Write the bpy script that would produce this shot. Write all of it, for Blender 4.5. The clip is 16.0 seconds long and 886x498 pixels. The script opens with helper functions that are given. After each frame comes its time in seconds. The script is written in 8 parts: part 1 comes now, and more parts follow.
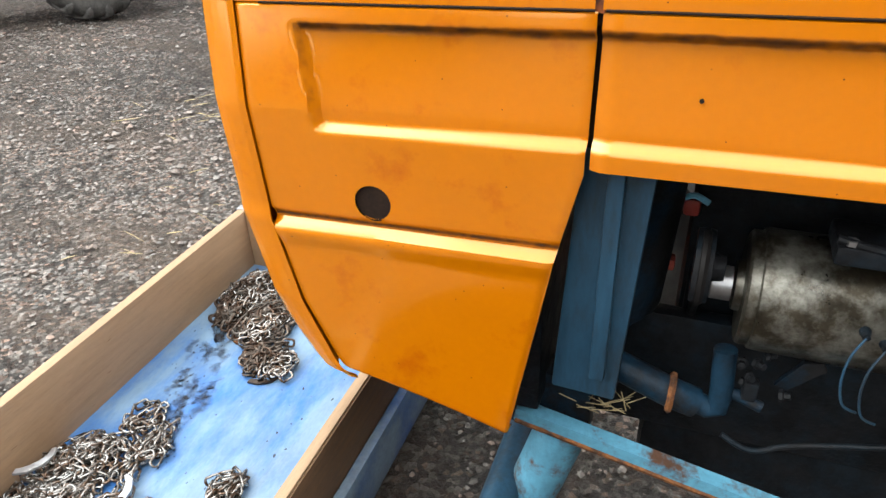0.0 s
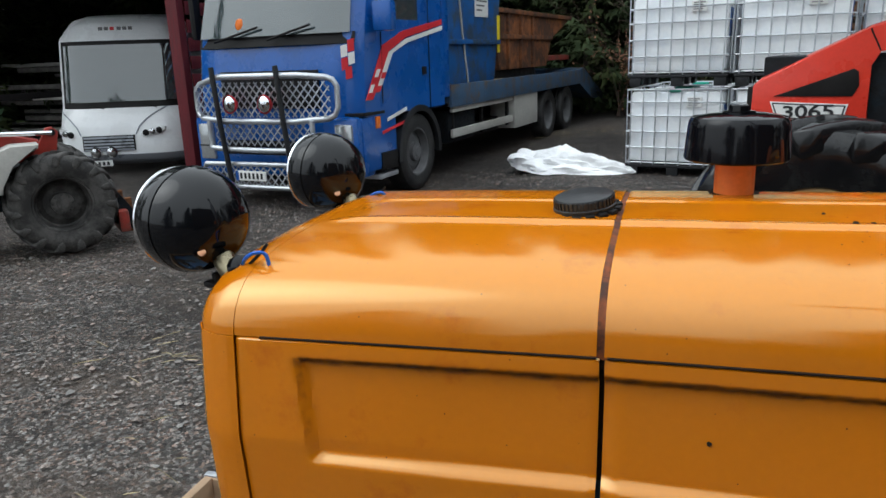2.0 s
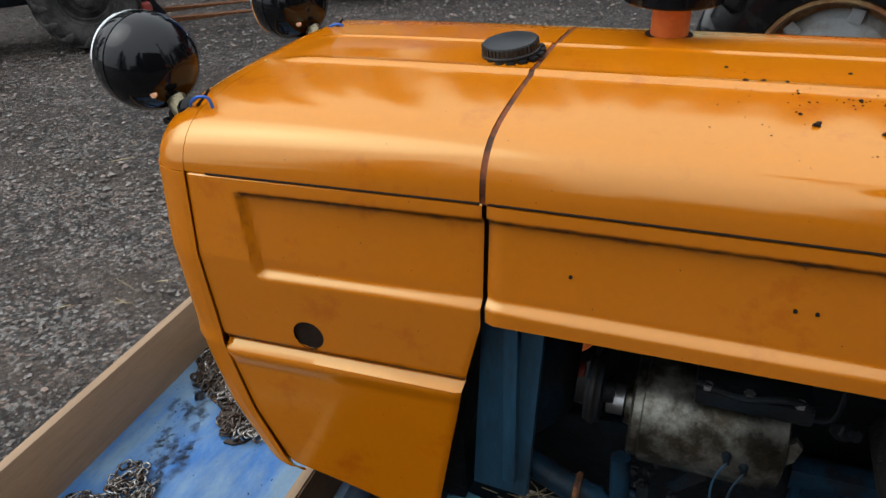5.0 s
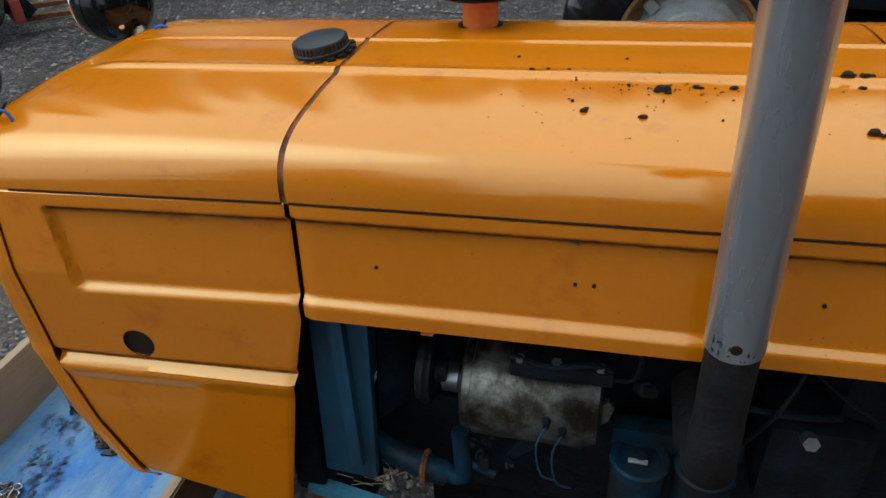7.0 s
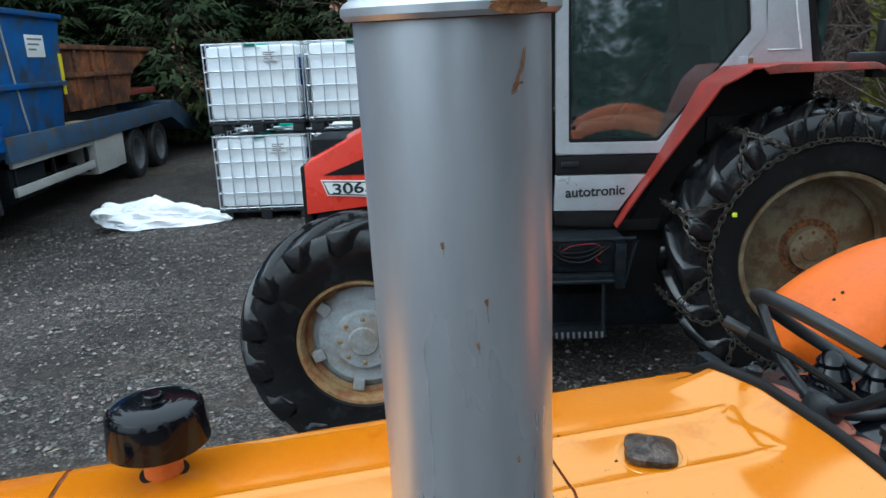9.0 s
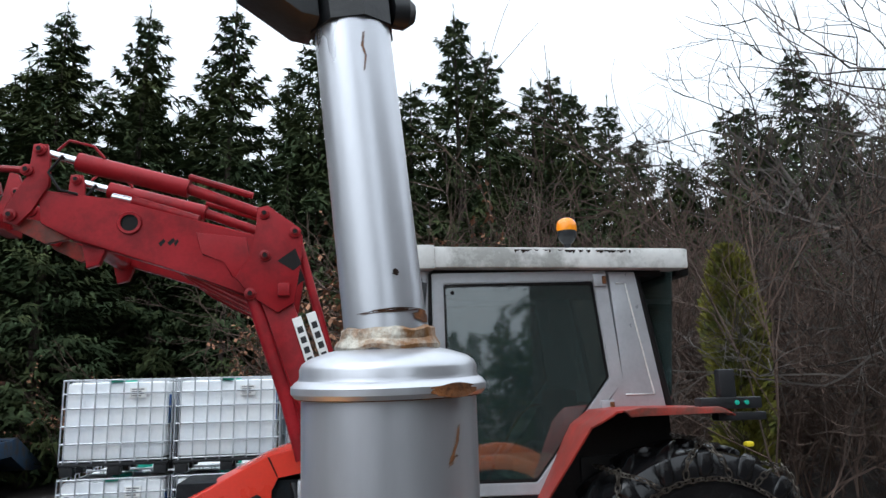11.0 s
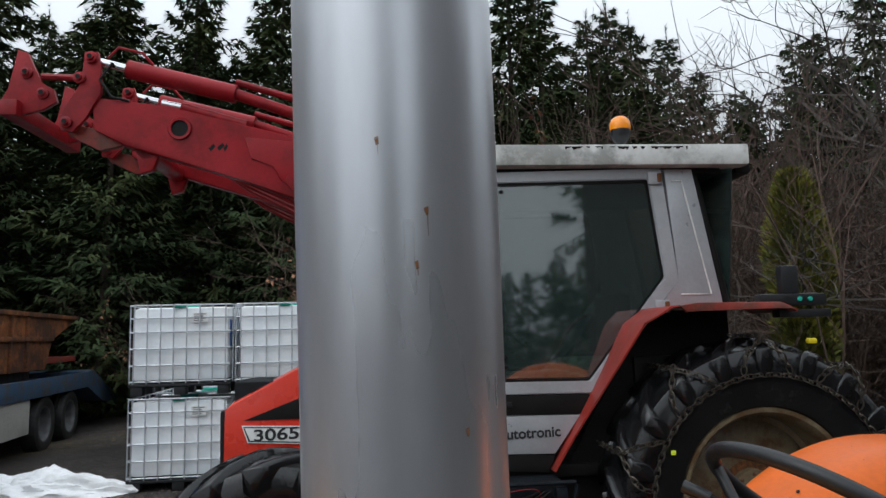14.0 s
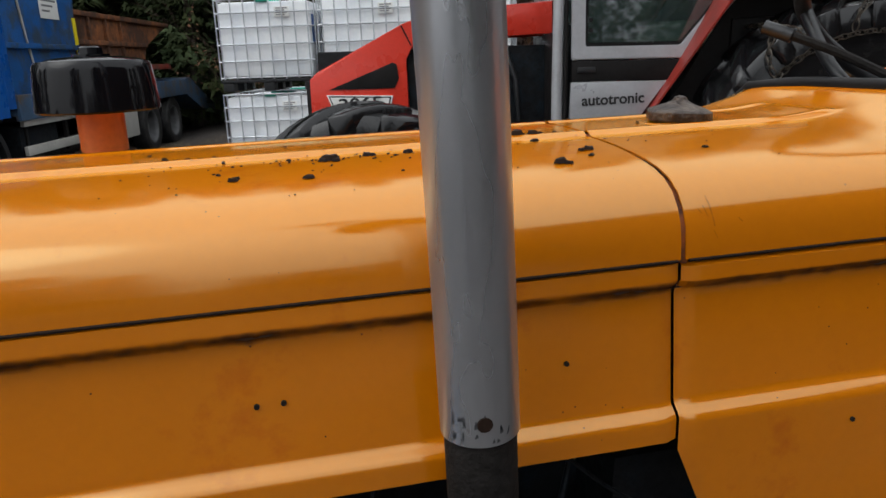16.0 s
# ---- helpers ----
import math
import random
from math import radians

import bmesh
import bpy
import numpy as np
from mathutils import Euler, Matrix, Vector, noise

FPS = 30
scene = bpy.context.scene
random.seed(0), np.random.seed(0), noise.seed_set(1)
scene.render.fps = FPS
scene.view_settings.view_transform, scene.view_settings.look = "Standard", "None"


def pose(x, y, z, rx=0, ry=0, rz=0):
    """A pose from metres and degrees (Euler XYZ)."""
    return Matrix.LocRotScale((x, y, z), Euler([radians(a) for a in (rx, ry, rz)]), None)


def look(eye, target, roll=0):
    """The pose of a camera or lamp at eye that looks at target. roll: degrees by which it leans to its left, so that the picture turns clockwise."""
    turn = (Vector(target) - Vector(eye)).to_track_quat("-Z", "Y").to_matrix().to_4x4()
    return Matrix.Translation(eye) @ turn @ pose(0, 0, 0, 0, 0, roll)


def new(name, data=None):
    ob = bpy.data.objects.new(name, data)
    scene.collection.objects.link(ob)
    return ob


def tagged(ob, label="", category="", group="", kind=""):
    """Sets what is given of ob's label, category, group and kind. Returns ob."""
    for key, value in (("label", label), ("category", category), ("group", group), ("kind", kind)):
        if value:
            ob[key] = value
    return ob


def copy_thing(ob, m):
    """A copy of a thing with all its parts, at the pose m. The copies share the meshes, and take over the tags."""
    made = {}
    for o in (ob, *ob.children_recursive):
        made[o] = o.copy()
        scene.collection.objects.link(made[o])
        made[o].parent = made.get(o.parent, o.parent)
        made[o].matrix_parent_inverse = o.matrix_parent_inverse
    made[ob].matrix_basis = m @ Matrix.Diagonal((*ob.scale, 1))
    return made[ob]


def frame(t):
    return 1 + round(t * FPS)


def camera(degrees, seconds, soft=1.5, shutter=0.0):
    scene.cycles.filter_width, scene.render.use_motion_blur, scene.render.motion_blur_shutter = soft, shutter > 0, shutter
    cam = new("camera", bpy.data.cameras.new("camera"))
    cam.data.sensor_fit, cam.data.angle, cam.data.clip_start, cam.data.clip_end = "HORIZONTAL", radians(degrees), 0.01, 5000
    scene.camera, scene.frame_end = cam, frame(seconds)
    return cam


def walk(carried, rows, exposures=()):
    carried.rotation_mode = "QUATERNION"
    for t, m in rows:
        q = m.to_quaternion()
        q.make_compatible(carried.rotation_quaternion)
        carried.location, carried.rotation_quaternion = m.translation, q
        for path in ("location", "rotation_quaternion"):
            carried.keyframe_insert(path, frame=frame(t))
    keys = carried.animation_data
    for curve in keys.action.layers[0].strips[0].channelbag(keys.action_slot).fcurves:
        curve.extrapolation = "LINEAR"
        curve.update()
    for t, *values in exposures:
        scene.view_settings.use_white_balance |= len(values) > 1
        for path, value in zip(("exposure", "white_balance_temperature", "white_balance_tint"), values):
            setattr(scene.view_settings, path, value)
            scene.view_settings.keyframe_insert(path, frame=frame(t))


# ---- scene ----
cam = camera(64.1, 16.0)
PATH = [
    (0, (0.122, -0.804, 1.424), (-0.506, 0.78, 0.375), -2.3),
    (0.5, (0.072, -0.777, 1.509), (-0.551, 0.809, 0.461), -2.5),
    (1, (0.027, -0.758, 1.577), (-0.615, 0.934, 0.725), -2.2),
    (1.5, (0.018, -0.743, 1.601), (-0.597, 1.052, 0.97), -1.5),
    (2, (0.056, -0.753, 1.568), (-0.528, 1.086, 1.043), -2.0),
    (2.5, (0.1, -0.762, 1.506), (-0.463, 1.095, 1.022), -2.6),
    (3, (0.164, -0.794, 1.556), (-0.388, 1.065, 1.067), -2.2),
    (3.5, (0.173, -0.802, 1.593), (-0.398, 1.009, 0.966), -1.6),
    (4, (0.179, -0.8, 1.627), (-0.441, 0.888, 0.75), -1.4),
    (4.2, (0.197, -0.79, 1.656), (-0.456, 0.848, 0.713), -1.8),
    (6.3, (0.336, -0.773, 1.676), (-0.259, 0.799, 0.592), -2.6),
    (6.5, (0.36, -0.779, 1.677), (-0.198, 0.811, 0.6), -2.9),
    (7, (0.416, -0.751, 1.695), (-0.013, 0.864, 0.597), -2.9),
    (7.5, (0.428, -0.712, 1.772), (0.222, 0.934, 0.654), -2.9),
    (8, (0.446, -0.659, 1.87), (0.454, 1.049, 0.83), -3.0),
    (8.5, (0.448, -0.638, 1.937), (0.661, 1.172, 1.114), -3.2),
    (9, (0.416, -0.634, 2.001), (0.835, 1.247, 1.468), -2.1),
    (9.5, (0.391, -0.626, 2.061), (0.966, 1.275, 1.82), -1.6),
    (10, (0.361, -0.678, 2.102), (1.053, 1.198, 2.129), -1.4),
    (10.2, (0.353, -0.662, 2.054), (1.081, 1.196, 2.183), -1.2),
    (12.3, (0.354, -0.704, 2.008), (1.145, 1.072, 2.475), -1.6),
    (12.5, (0.362, -0.699, 1.974), (1.148, 1.079, 2.442), -1.7),
    (13, (0.374, -0.667, 1.898), (1.135, 1.123, 2.361), -1.5),
    (13.5, (0.397, -0.626, 1.834), (1.11, 1.202, 2.223), -1.5),
    (14, (0.419, -0.587, 1.754), (1.058, 1.293, 1.995), -1.5),
    (14.5, (0.425, -0.581, 1.663), (0.991, 1.337, 1.694), -1.4),
    (15, (0.437, -0.6, 1.575), (0.925, 1.33, 1.381), -1.6),
    (15.5, (0.442, -0.587, 1.529), (0.865, 1.323, 1.115), -1.7),
    (16, (0.447, -0.6, 1.445), (0.822, 1.294, 0.922), -2.0),
]
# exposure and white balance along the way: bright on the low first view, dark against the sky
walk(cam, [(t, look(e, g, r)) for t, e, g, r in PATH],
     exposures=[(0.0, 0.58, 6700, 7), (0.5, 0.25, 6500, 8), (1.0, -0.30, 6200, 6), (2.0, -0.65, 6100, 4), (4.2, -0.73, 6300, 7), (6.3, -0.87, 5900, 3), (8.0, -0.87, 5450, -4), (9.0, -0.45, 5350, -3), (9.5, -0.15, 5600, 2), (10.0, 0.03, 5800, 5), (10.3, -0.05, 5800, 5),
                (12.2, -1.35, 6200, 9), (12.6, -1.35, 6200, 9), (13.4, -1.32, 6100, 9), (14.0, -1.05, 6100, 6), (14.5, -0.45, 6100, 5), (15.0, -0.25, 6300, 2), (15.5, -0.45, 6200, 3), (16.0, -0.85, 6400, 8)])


# ---- daylight: an overcast sky ----
world = bpy.data.worlds.new("overcast")
scene.world = world
world.use_nodes = True
wn = world.node_tree.nodes
wl = world.node_tree.links
sky = wn.new("ShaderNodeTexSky")
sky.sky_type = "NISHITA"
sky.sun_disc = False
sky.sun_elevation = radians(50)
sky.sun_rotation = radians(248)
sky.air_density, sky.dust_density, sky.ozone_density = 1.0, 6.0, 1.0
grey = wn.new("ShaderNodeHueSaturation")
grey.inputs["Saturation"].default_value = 0.12
veil = wn.new("ShaderNodeMix")
veil.data_type = "RGBA"
veil.inputs["Factor"].default_value = 0.7
veil.inputs["B"].default_value = (14.4, 14.7, 15.2, 1)
wl.new(sky.outputs["Color"], grey.inputs["Color"])
wl.new(grey.outputs["Color"], veil.inputs["A"])
# an overcast sky is brighter overhead than at the horizon
where = wn.new("ShaderNodeTexCoord")
height = wn.new("ShaderNodeSeparateXYZ")
lift = wn.new("ShaderNodeMapRange")
lift.inputs["To Min"].default_value, lift.inputs["To Max"].default_value = 0.86, 1.75
dome = wn.new("ShaderNodeVectorMath")
dome.operation = "SCALE"
wl.new(where.outputs["Generated"], height.inputs["Vector"])
wl.new(height.outputs["Z"], lift.inputs["Value"])
wl.new(veil.outputs["Result"], dome.inputs[0])
wl.new(lift.outputs["Result"], dome.inputs["Scale"])
wl.new(dome.outputs["Vector"], wn["Background"].inputs["Color"])
wn["Background"].inputs["Strength"].default_value = 0.15

sun = new("sun", bpy.data.lights.new("sun", "SUN"))
sun.data.energy, sun.data.angle, sun.data.color = 0.8, radians(45), (1.0, 0.985, 0.96)
sun.matrix_world = look((-8.9, -3.6, 11.4), (0, 0, 0))


# ---- materials ----
def material(name, base, rough=0.6, metal=0.0, var=0.25, scale=6.0, fine=60.0, bump=0.0, bump_scale=40.0,
             coat=0.0, second=None, second_scale=2.0, second_amount=0.35, speck=None, speck_scale=25.0, speck_size=0.1,
             island=0.0, rand=0.0, emit=None, trans=0.0, ior=1.45, spec=0.5, rough_var=0.1, stretch=None, coat_rough=0.08, coat_ior=1.5):
    m = bpy.data.materials.new(name)
    m.use_nodes = True
    nt, n, l = m.node_tree, m.node_tree.nodes, m.node_tree.links
    b = n["Principled BSDF"]
    tc = n.new("ShaderNodeTexCoord")
    src = tc.outputs["Object"]
    if stretch:
        mp = n.new("ShaderNodeMapping")
        mp.inputs["Scale"].default_value = stretch
        l.new(src, mp.inputs["Vector"])
        src = mp.outputs["Vector"]

    def tex(s, detail=4.0, rough_=0.6):
        t = n.new("ShaderNodeTexNoise")
        t.inputs["Scale"].default_value, t.inputs["Detail"].default_value, t.inputs["Roughness"].default_value = s, detail, rough_
        l.new(src, t.inputs["Vector"])
        return t.outputs["Fac"]

    def ramp(f, a, c, lo=0.0, hi=1.0):
        r = n.new("ShaderNodeMapRange")
        r.inputs["From Min"].default_value, r.inputs["From Max"].default_value = a, c
        r.inputs["To Min"].default_value, r.inputs["To Max"].default_value = lo, hi
        l.new(f, r.inputs["Value"])
        return r.outputs["Result"]

    def mix(fac, a, c, mode="MIX"):
        x = n.new("ShaderNodeMix")
        x.data_type, x.blend_type = "RGBA", mode
        for key, v in (("Factor", fac), ("A", a), ("B", c)):
            if hasattr(v, "is_linked"):
                l.new(v, x.inputs[key])
            else:
                x.inputs[key].default_value = v if key == "Factor" else (*v, 1)
        return x.outputs["Result"]

    coarse, grain = tex(scale), tex(fine, 3.0)
    value = n.new("ShaderNodeMath")
    value.operation = "ADD"
    l.new(ramp(coarse, 0.3, 0.7, 1 - var, 1 + var * 0.5), value.inputs[0])
    l.new(ramp(grain, 0.3, 0.7, -var * 0.4, var * 0.4), value.inputs[1])
    fac = value.outputs[0]
    for amount, node, key in ((island, "ShaderNodeNewGeometry", "Random Per Island"), (rand, "ShaderNodeObjectInfo", "Random")):
        if amount:
            g = n.new(node)
            mul = n.new("ShaderNodeMath")
            mul.operation = "MULTIPLY"
            l.new(fac, mul.inputs[0])
            l.new(ramp(g.outputs[key], 0, 1, 1 - amount, 1 + amount), mul.inputs[1])
            fac = mul.outputs[0]
    hsv = n.new("ShaderNodeHueSaturation")
    colour = base
    if second:
        colour = mix(ramp(tex(second_scale, 6.0, 0.7), 0.62 - second_amount * 0.5, 0.72 - second_amount * 0.35), base, second)
        l.new(colour, hsv.inputs["Color"])
    else:
        hsv.inputs["Color"].default_value = (*base, 1)
    l.new(fac, hsv.inputs["Value"])
    out = hsv.outputs["Color"]
    if speck:
        v = n.new("ShaderNodeTexVoronoi")
        v.inputs["Scale"].default_value = speck_scale
        l.new(src, v.inputs["Vector"])
        out = mix(ramp(v.outputs["Distance"], speck_size, speck_size * 0.6), out, speck)
    l.new(out, b.inputs["Base Color"])
    l.new(ramp(coarse, 0.3, 0.7, max(rough - rough_var, 0.02), min(rough + rough_var, 1.0)), b.inputs["Roughness"])
    b.inputs["Metallic"].default_value = metal
    b.inputs["Coat Weight"].default_value = coat
    b.inputs["Coat Roughness"].default_value, b.inputs["Coat IOR"].default_value = coat_rough, coat_ior
    b.inputs["Specular IOR Level"].default_value = spec
    b.inputs["Transmission Weight"].default_value = trans
    b.inputs["IOR"].default_value = ior
    if emit:
        b.inputs["Emission Color"].default_value, b.inputs["Emission Strength"].default_value = (*emit[0], 1), emit[1]
    if bump:
        bp = n.new("ShaderNodeBump")
        bp.inputs["Strength"].default_value, bp.inputs["Distance"].default_value = min(bump, 1.0), 0.01
        l.new(tex(bump_scale, 5.0), bp.inputs["Height"])
        l.new(bp.outputs["Normal"], b.inputs["Normal"])
    return m


ORANGE = material("orange_paint", (0.60, 0.170, 0.0014), 0.42, var=0.05, scale=3.5, fine=90, spec=0.0, bump=0.012, bump_scale=9, rough_var=0.05,
                  second=(0.50, 0.115, 0.002), second_scale=6, second_amount=0.10, speck=(0.08, 0.03, 0.01), speck_scale=38, speck_size=0.045)


def amber_gloss(m, tint, rough, ior):
    """A gloss over the paint, with yellow put into the colour of its sky sheen."""
    n, l = m.node_tree.nodes, m.node_tree.links
    shine, share, facing = n.new("ShaderNodeBsdfGlossy"), n.new("ShaderNodeMixShader"), n.new("ShaderNodeFresnel")
    shine.inputs["Color"].default_value, shine.inputs["Roughness"].default_value = (*tint, 1), rough
    facing.inputs["IOR"].default_value = ior
    end = next(k for k in n if k.type == "OUTPUT_MATERIAL")
    base = next(k for k in n if k.type == "BSDF_PRINCIPLED")
    l.new(facing.outputs["Fac"], share.inputs["Fac"])
    l.new(base.outputs["BSDF"], share.inputs[1])
    l.new(shine.outputs["BSDF"], share.inputs[2])
    l.new(share.outputs["Shader"], end.inputs["Surface"])


amber_gloss(ORANGE, (1.0, 0.98, 0.58), 0.12, 2.0)
# colour of soot and grime, and of the shade in seams and holes
SOOTGAP = material("grime_and_gap_shade", (0.022, 0.012, 0.008), 0.8, spec=0.2, var=0.5, scale=30, fine=200)
PRIMER = material("orange_primer", (0.62, 0.13, 0.02), 0.45, var=0.2, scale=12, fine=80)
FENDER = material("orange_fender_paint", (0.62, 0.115, 0.006), 0.4, spec=0.35, var=0.15, scale=6, fine=70, speck=(0.15, 0.05, 0.02), speck_scale=18, speck_size=0.05)
GREYPIPE = material("grey_enamel", (0.55, 0.56, 0.595), 0.31, metal=0.72, var=0.07, scale=8, fine=90, bump=0.008, bump_scale=14, stretch=(1, 1, 0.25),
                    speck=(0.62, 0.62, 0.64), speck_scale=30, speck_size=0.05)
# the same grey enamel, darkened for the lower pipe's darker reflections
PIPESHADE = material("shaded_grey_enamel", (0.45, 0.46, 0.49), 0.30, metal=0.80, var=0.10, scale=8, fine=90, bump=0.008, bump_scale=14, stretch=(1, 1, 0.25))
RIMGREY = material("worn_grey_edge", (0.42, 0.38, 0.33), 0.42, metal=0.4, var=0.25, scale=20, fine=120, second=(0.20, 0.09, 0.03), second_scale=14, second_amount=0.30)
RUST = material("rust", (0.20, 0.075, 0.022), 0.85, var=0.5, scale=30, fine=180, second=(0.06, 0.025, 0.012), second_scale=40, bump=0.4, bump_scale=150)
BLACKPIPE = material("sooty_cast_iron", (0.018, 0.016, 0.015), 0.75, var=0.4, scale=15, fine=120, bump=0.5, bump_scale=90, spec=0.15)
GLOSSBLACK = material("gloss_black_enamel", (0.004, 0.0045, 0.006), 0.05, var=0.2, scale=9, fine=60, spec=0.42, rough_var=0.015)
SATINBLACK = material("satin_black_enamel", (0.004, 0.0042, 0.006), 0.07, var=0.15, scale=9, fine=60, rough_var=0.02, spec=0.35)
BLACKPLASTIC = material("black_plastic", (0.016, 0.017, 0.019), 0.42, var=0.25, scale=12, fine=120, bump=0.08, bump_scale=120)
RUSTLIP = material("rusty_red_lip", (0.26, 0.065, 0.014), 0.6, var=0.4, scale=30, fine=140, second=(0.07, 0.022, 0.010), second_scale=25, second_amount=0.36)
DUSTRIM = material("dusty_dark_rim", (0.11, 0.11, 0.115), 0.55, var=0.3, scale=8, fine=60)
RUBBER = material("tyre_rubber", (0.016, 0.016, 0.017), 0.5, var=0.3, scale=5, fine=60, bump=0.15, bump_scale=40, second=(0.035, 0.034, 0.033), second_scale=4)
WETRUBBER = material("wet_tyre_rubber", (0.008, 0.008, 0.009), 0.17, var=0.3, scale=5, fine=50, bump=0.12, bump_scale=24, second=(0.018, 0.018, 0.018), second_scale=6, second_amount=0.25)
MUDRUBBER = material("muddy_tyre_rubber", (0.022, 0.021, 0.020), 0.75, var=0.3, scale=6, fine=60, bump=0.3, bump_scale=30, second=(0.075, 0.07, 0.066), second_scale=5, second_amount=0.38)
CHROME = material("chrome", (0.75, 0.76, 0.78), 0.10, metal=1.0, var=0.05)
STEEL = material("bare_steel", (0.42, 0.42, 0.43), 0.38, metal=0.9, var=0.2, scale=20, fine=120)
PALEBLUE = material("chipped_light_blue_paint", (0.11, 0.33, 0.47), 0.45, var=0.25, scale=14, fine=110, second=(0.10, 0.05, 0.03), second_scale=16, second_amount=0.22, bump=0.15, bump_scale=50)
# two darker copies of the blue: the engine bay's shade is in their colour
DARKBLUE = material("oily_shaded_blue_paint", (0.010, 0.032, 0.058), 0.45, var=0.4, scale=14, fine=110, second=(0.015, 0.015, 0.016), second_scale=9, second_amount=0.45, bump=0.2, bump_scale=50, spec=0.15)
BLUEPAINT = material("worn_shaded_blue_paint", (0.020, 0.066, 0.115), 0.45, var=0.35, scale=14, fine=110, second=(0.022, 0.040, 0.058), second_scale=12, second_amount=0.26, bump=0.15, bump_scale=50, stretch=(1, 1, 0.3))
# grease black, taken deeper to stand in for shade in hollow places
GREASESHADE = material("greasy_shaded_metal", (0.011, 0.012, 0.014), 0.5, var=0.5, scale=18, fine=90, bump=0.4, bump_scale=40, second=(0.010, 0.016, 0.022), second_scale=16, second_amount=0.30, spec=0.15)
GENERATOR = material("dull_aluminium", (0.21, 0.205, 0.18), 0.34, metal=0.75, var=0.45, scale=24, fine=140, second=(0.06, 0.05, 0.035), second_scale=14, second_amount=0.48, bump=0.1, bump_scale=60)
BLUEWIRE = material("blue_wire", (0.02, 0.12, 0.55), 0.4, var=0.05)
COPPER = material("copper_screw", (0.55, 0.28, 0.16), 0.35, metal=0.9, var=0.1)
YELLOWZINC = material("yellow_zinc", (0.30, 0.26, 0.17), 0.34, metal=0.9, var=0.2, scale=30)
CRATEBLUE = material("worn_blue_boards", (0.020, 0.12, 0.42), 0.45, var=0.30, scale=9, fine=80, second=(0.20, 0.28, 0.37), second_scale=2.2, second_amount=0.46,
                     speck=(0.06, 0.07, 0.09), speck_scale=30, speck_size=0.07, bump=0.08, bump_scale=40)
TRAYFLOOR = material("scuffed_blue_floor", (0.030, 0.15, 0.45), 0.40, var=0.18, scale=9, fine=80, second=(0.16, 0.26, 0.38), second_scale=2.0, second_amount=0.50,
                     stretch=(2.2, 0.8, 1), speck=(0.06, 0.07, 0.09), speck_scale=30, speck_size=0.06, bump=0.08, bump_scale=40)
CRATEDIRT = material("black_scuffs", (0.025, 0.03, 0.04), 0.7, var=0.5, scale=30, fine=200)
BOARD = material("weathered_pine", (0.37, 0.25, 0.155), 0.7, var=0.16, scale=5, fine=40, second=(0.36, 0.24, 0.145), second_scale=3.0, second_amount=0.32,
                 bump=0.15, bump_scale=50, stretch=(14, 1.2, 14), speck=(0.14, 0.07, 0.035), speck_scale=4, speck_size=0.05)
BOARDDARK = material("darker_pine", (0.17, 0.095, 0.05), 0.65, var=0.3, scale=5, fine=40, bump=0.15, bump_scale=50, stretch=(14, 1.2, 14))
TYRECHAIN = material("dull_tyre_chain", (0.10, 0.085, 0.07), 0.45, metal=0.7, var=0.4, scale=20, fine=90)
CHAIN = material("zinc_chain", (0.44, 0.44, 0.43), 0.28, metal=0.9, var=0.3, scale=30, fine=120, rand=0.35, second=(0.10, 0.065, 0.045), second_scale=14, second_amount=0.40)
CHAINRUST = material("rusty_chain", (0.085, 0.050, 0.032), 0.5, metal=0.5, var=0.4, scale=30, fine=120, rand=0.5, second=(0.19, 0.17, 0.15), second_scale=12, second_amount=0.30)
REDPAINT = material("faded_red_paint", (0.34, 0.034, 0.024), 0.42, var=0.22, scale=5, fine=60, second=(0.24, 0.035, 0.025), second_scale=4)
HOODRED = material("bright_red_bonnet", (0.70, 0.045, 0.025), 0.30, var=0.10, scale=4, fine=50, coat=0.3)
BOOMRED = material("loader_red_paint", (0.31, 0.012, 0.018), 0.40, var=0.18, scale=4, fine=50, second=(0.21, 0.010, 0.014), second_scale=3, spec=0.28)
WORNRED = material("scraped_red_paint", (0.34, 0.040, 0.028), 0.5, var=0.3, scale=8, fine=60, second=(0.16, 0.06, 0.045), second_scale=5, second_amount=0.45)
DARKTRIM = material("dark_trim", (0.014, 0.013, 0.013), 0.45, var=0.25, scale=8, spec=0.15)
CABSILVER = material("silver_cab_paint", (0.42, 0.43, 0.45), 0.36, metal=0.3, var=0.10, scale=6, fine=50)
CABWHITE = material("stained_white_roof", (0.66, 0.66, 0.64), 0.5, var=0.15, scale=3, fine=30, second=(0.33, 0.33, 0.31), second_scale=2.4, second_amount=0.28)
RIMBEIGE = material("muddy_beige_rim", (0.23, 0.185, 0.115), 0.38, var=0.25, scale=5, fine=60, second=(0.11, 0.060, 0.028), second_scale=5, second_amount=0.42)
RIMWHITE = material("chipped_white_rim", (0.34, 0.36, 0.37), 0.5, var=0.2, scale=8, fine=60, second=(0.23, 0.20, 0.17), second_scale=5, second_amount=0.38)
RIMRUST = material("rusty_rim_edge", (0.33, 0.22, 0.10), 0.6, var=0.35, scale=10, fine=60, second=(0.24, 0.10, 0.035), second_scale=8, second_amount=0.45)
TRUCKBLUE = material("blue_truck_paint", (0.006, 0.085, 0.36), 0.28, var=0.10, scale=3, fine=30, coat=0.4)
BINBLUE = material("scratched_blue_steel", (0.010, 0.085, 0.28), 0.5, var=0.3, scale=4, fine=40, second=(0.035, 0.06, 0.10), second_scale=3, second_amount=0.35, bump=0.1, bump_scale=12)
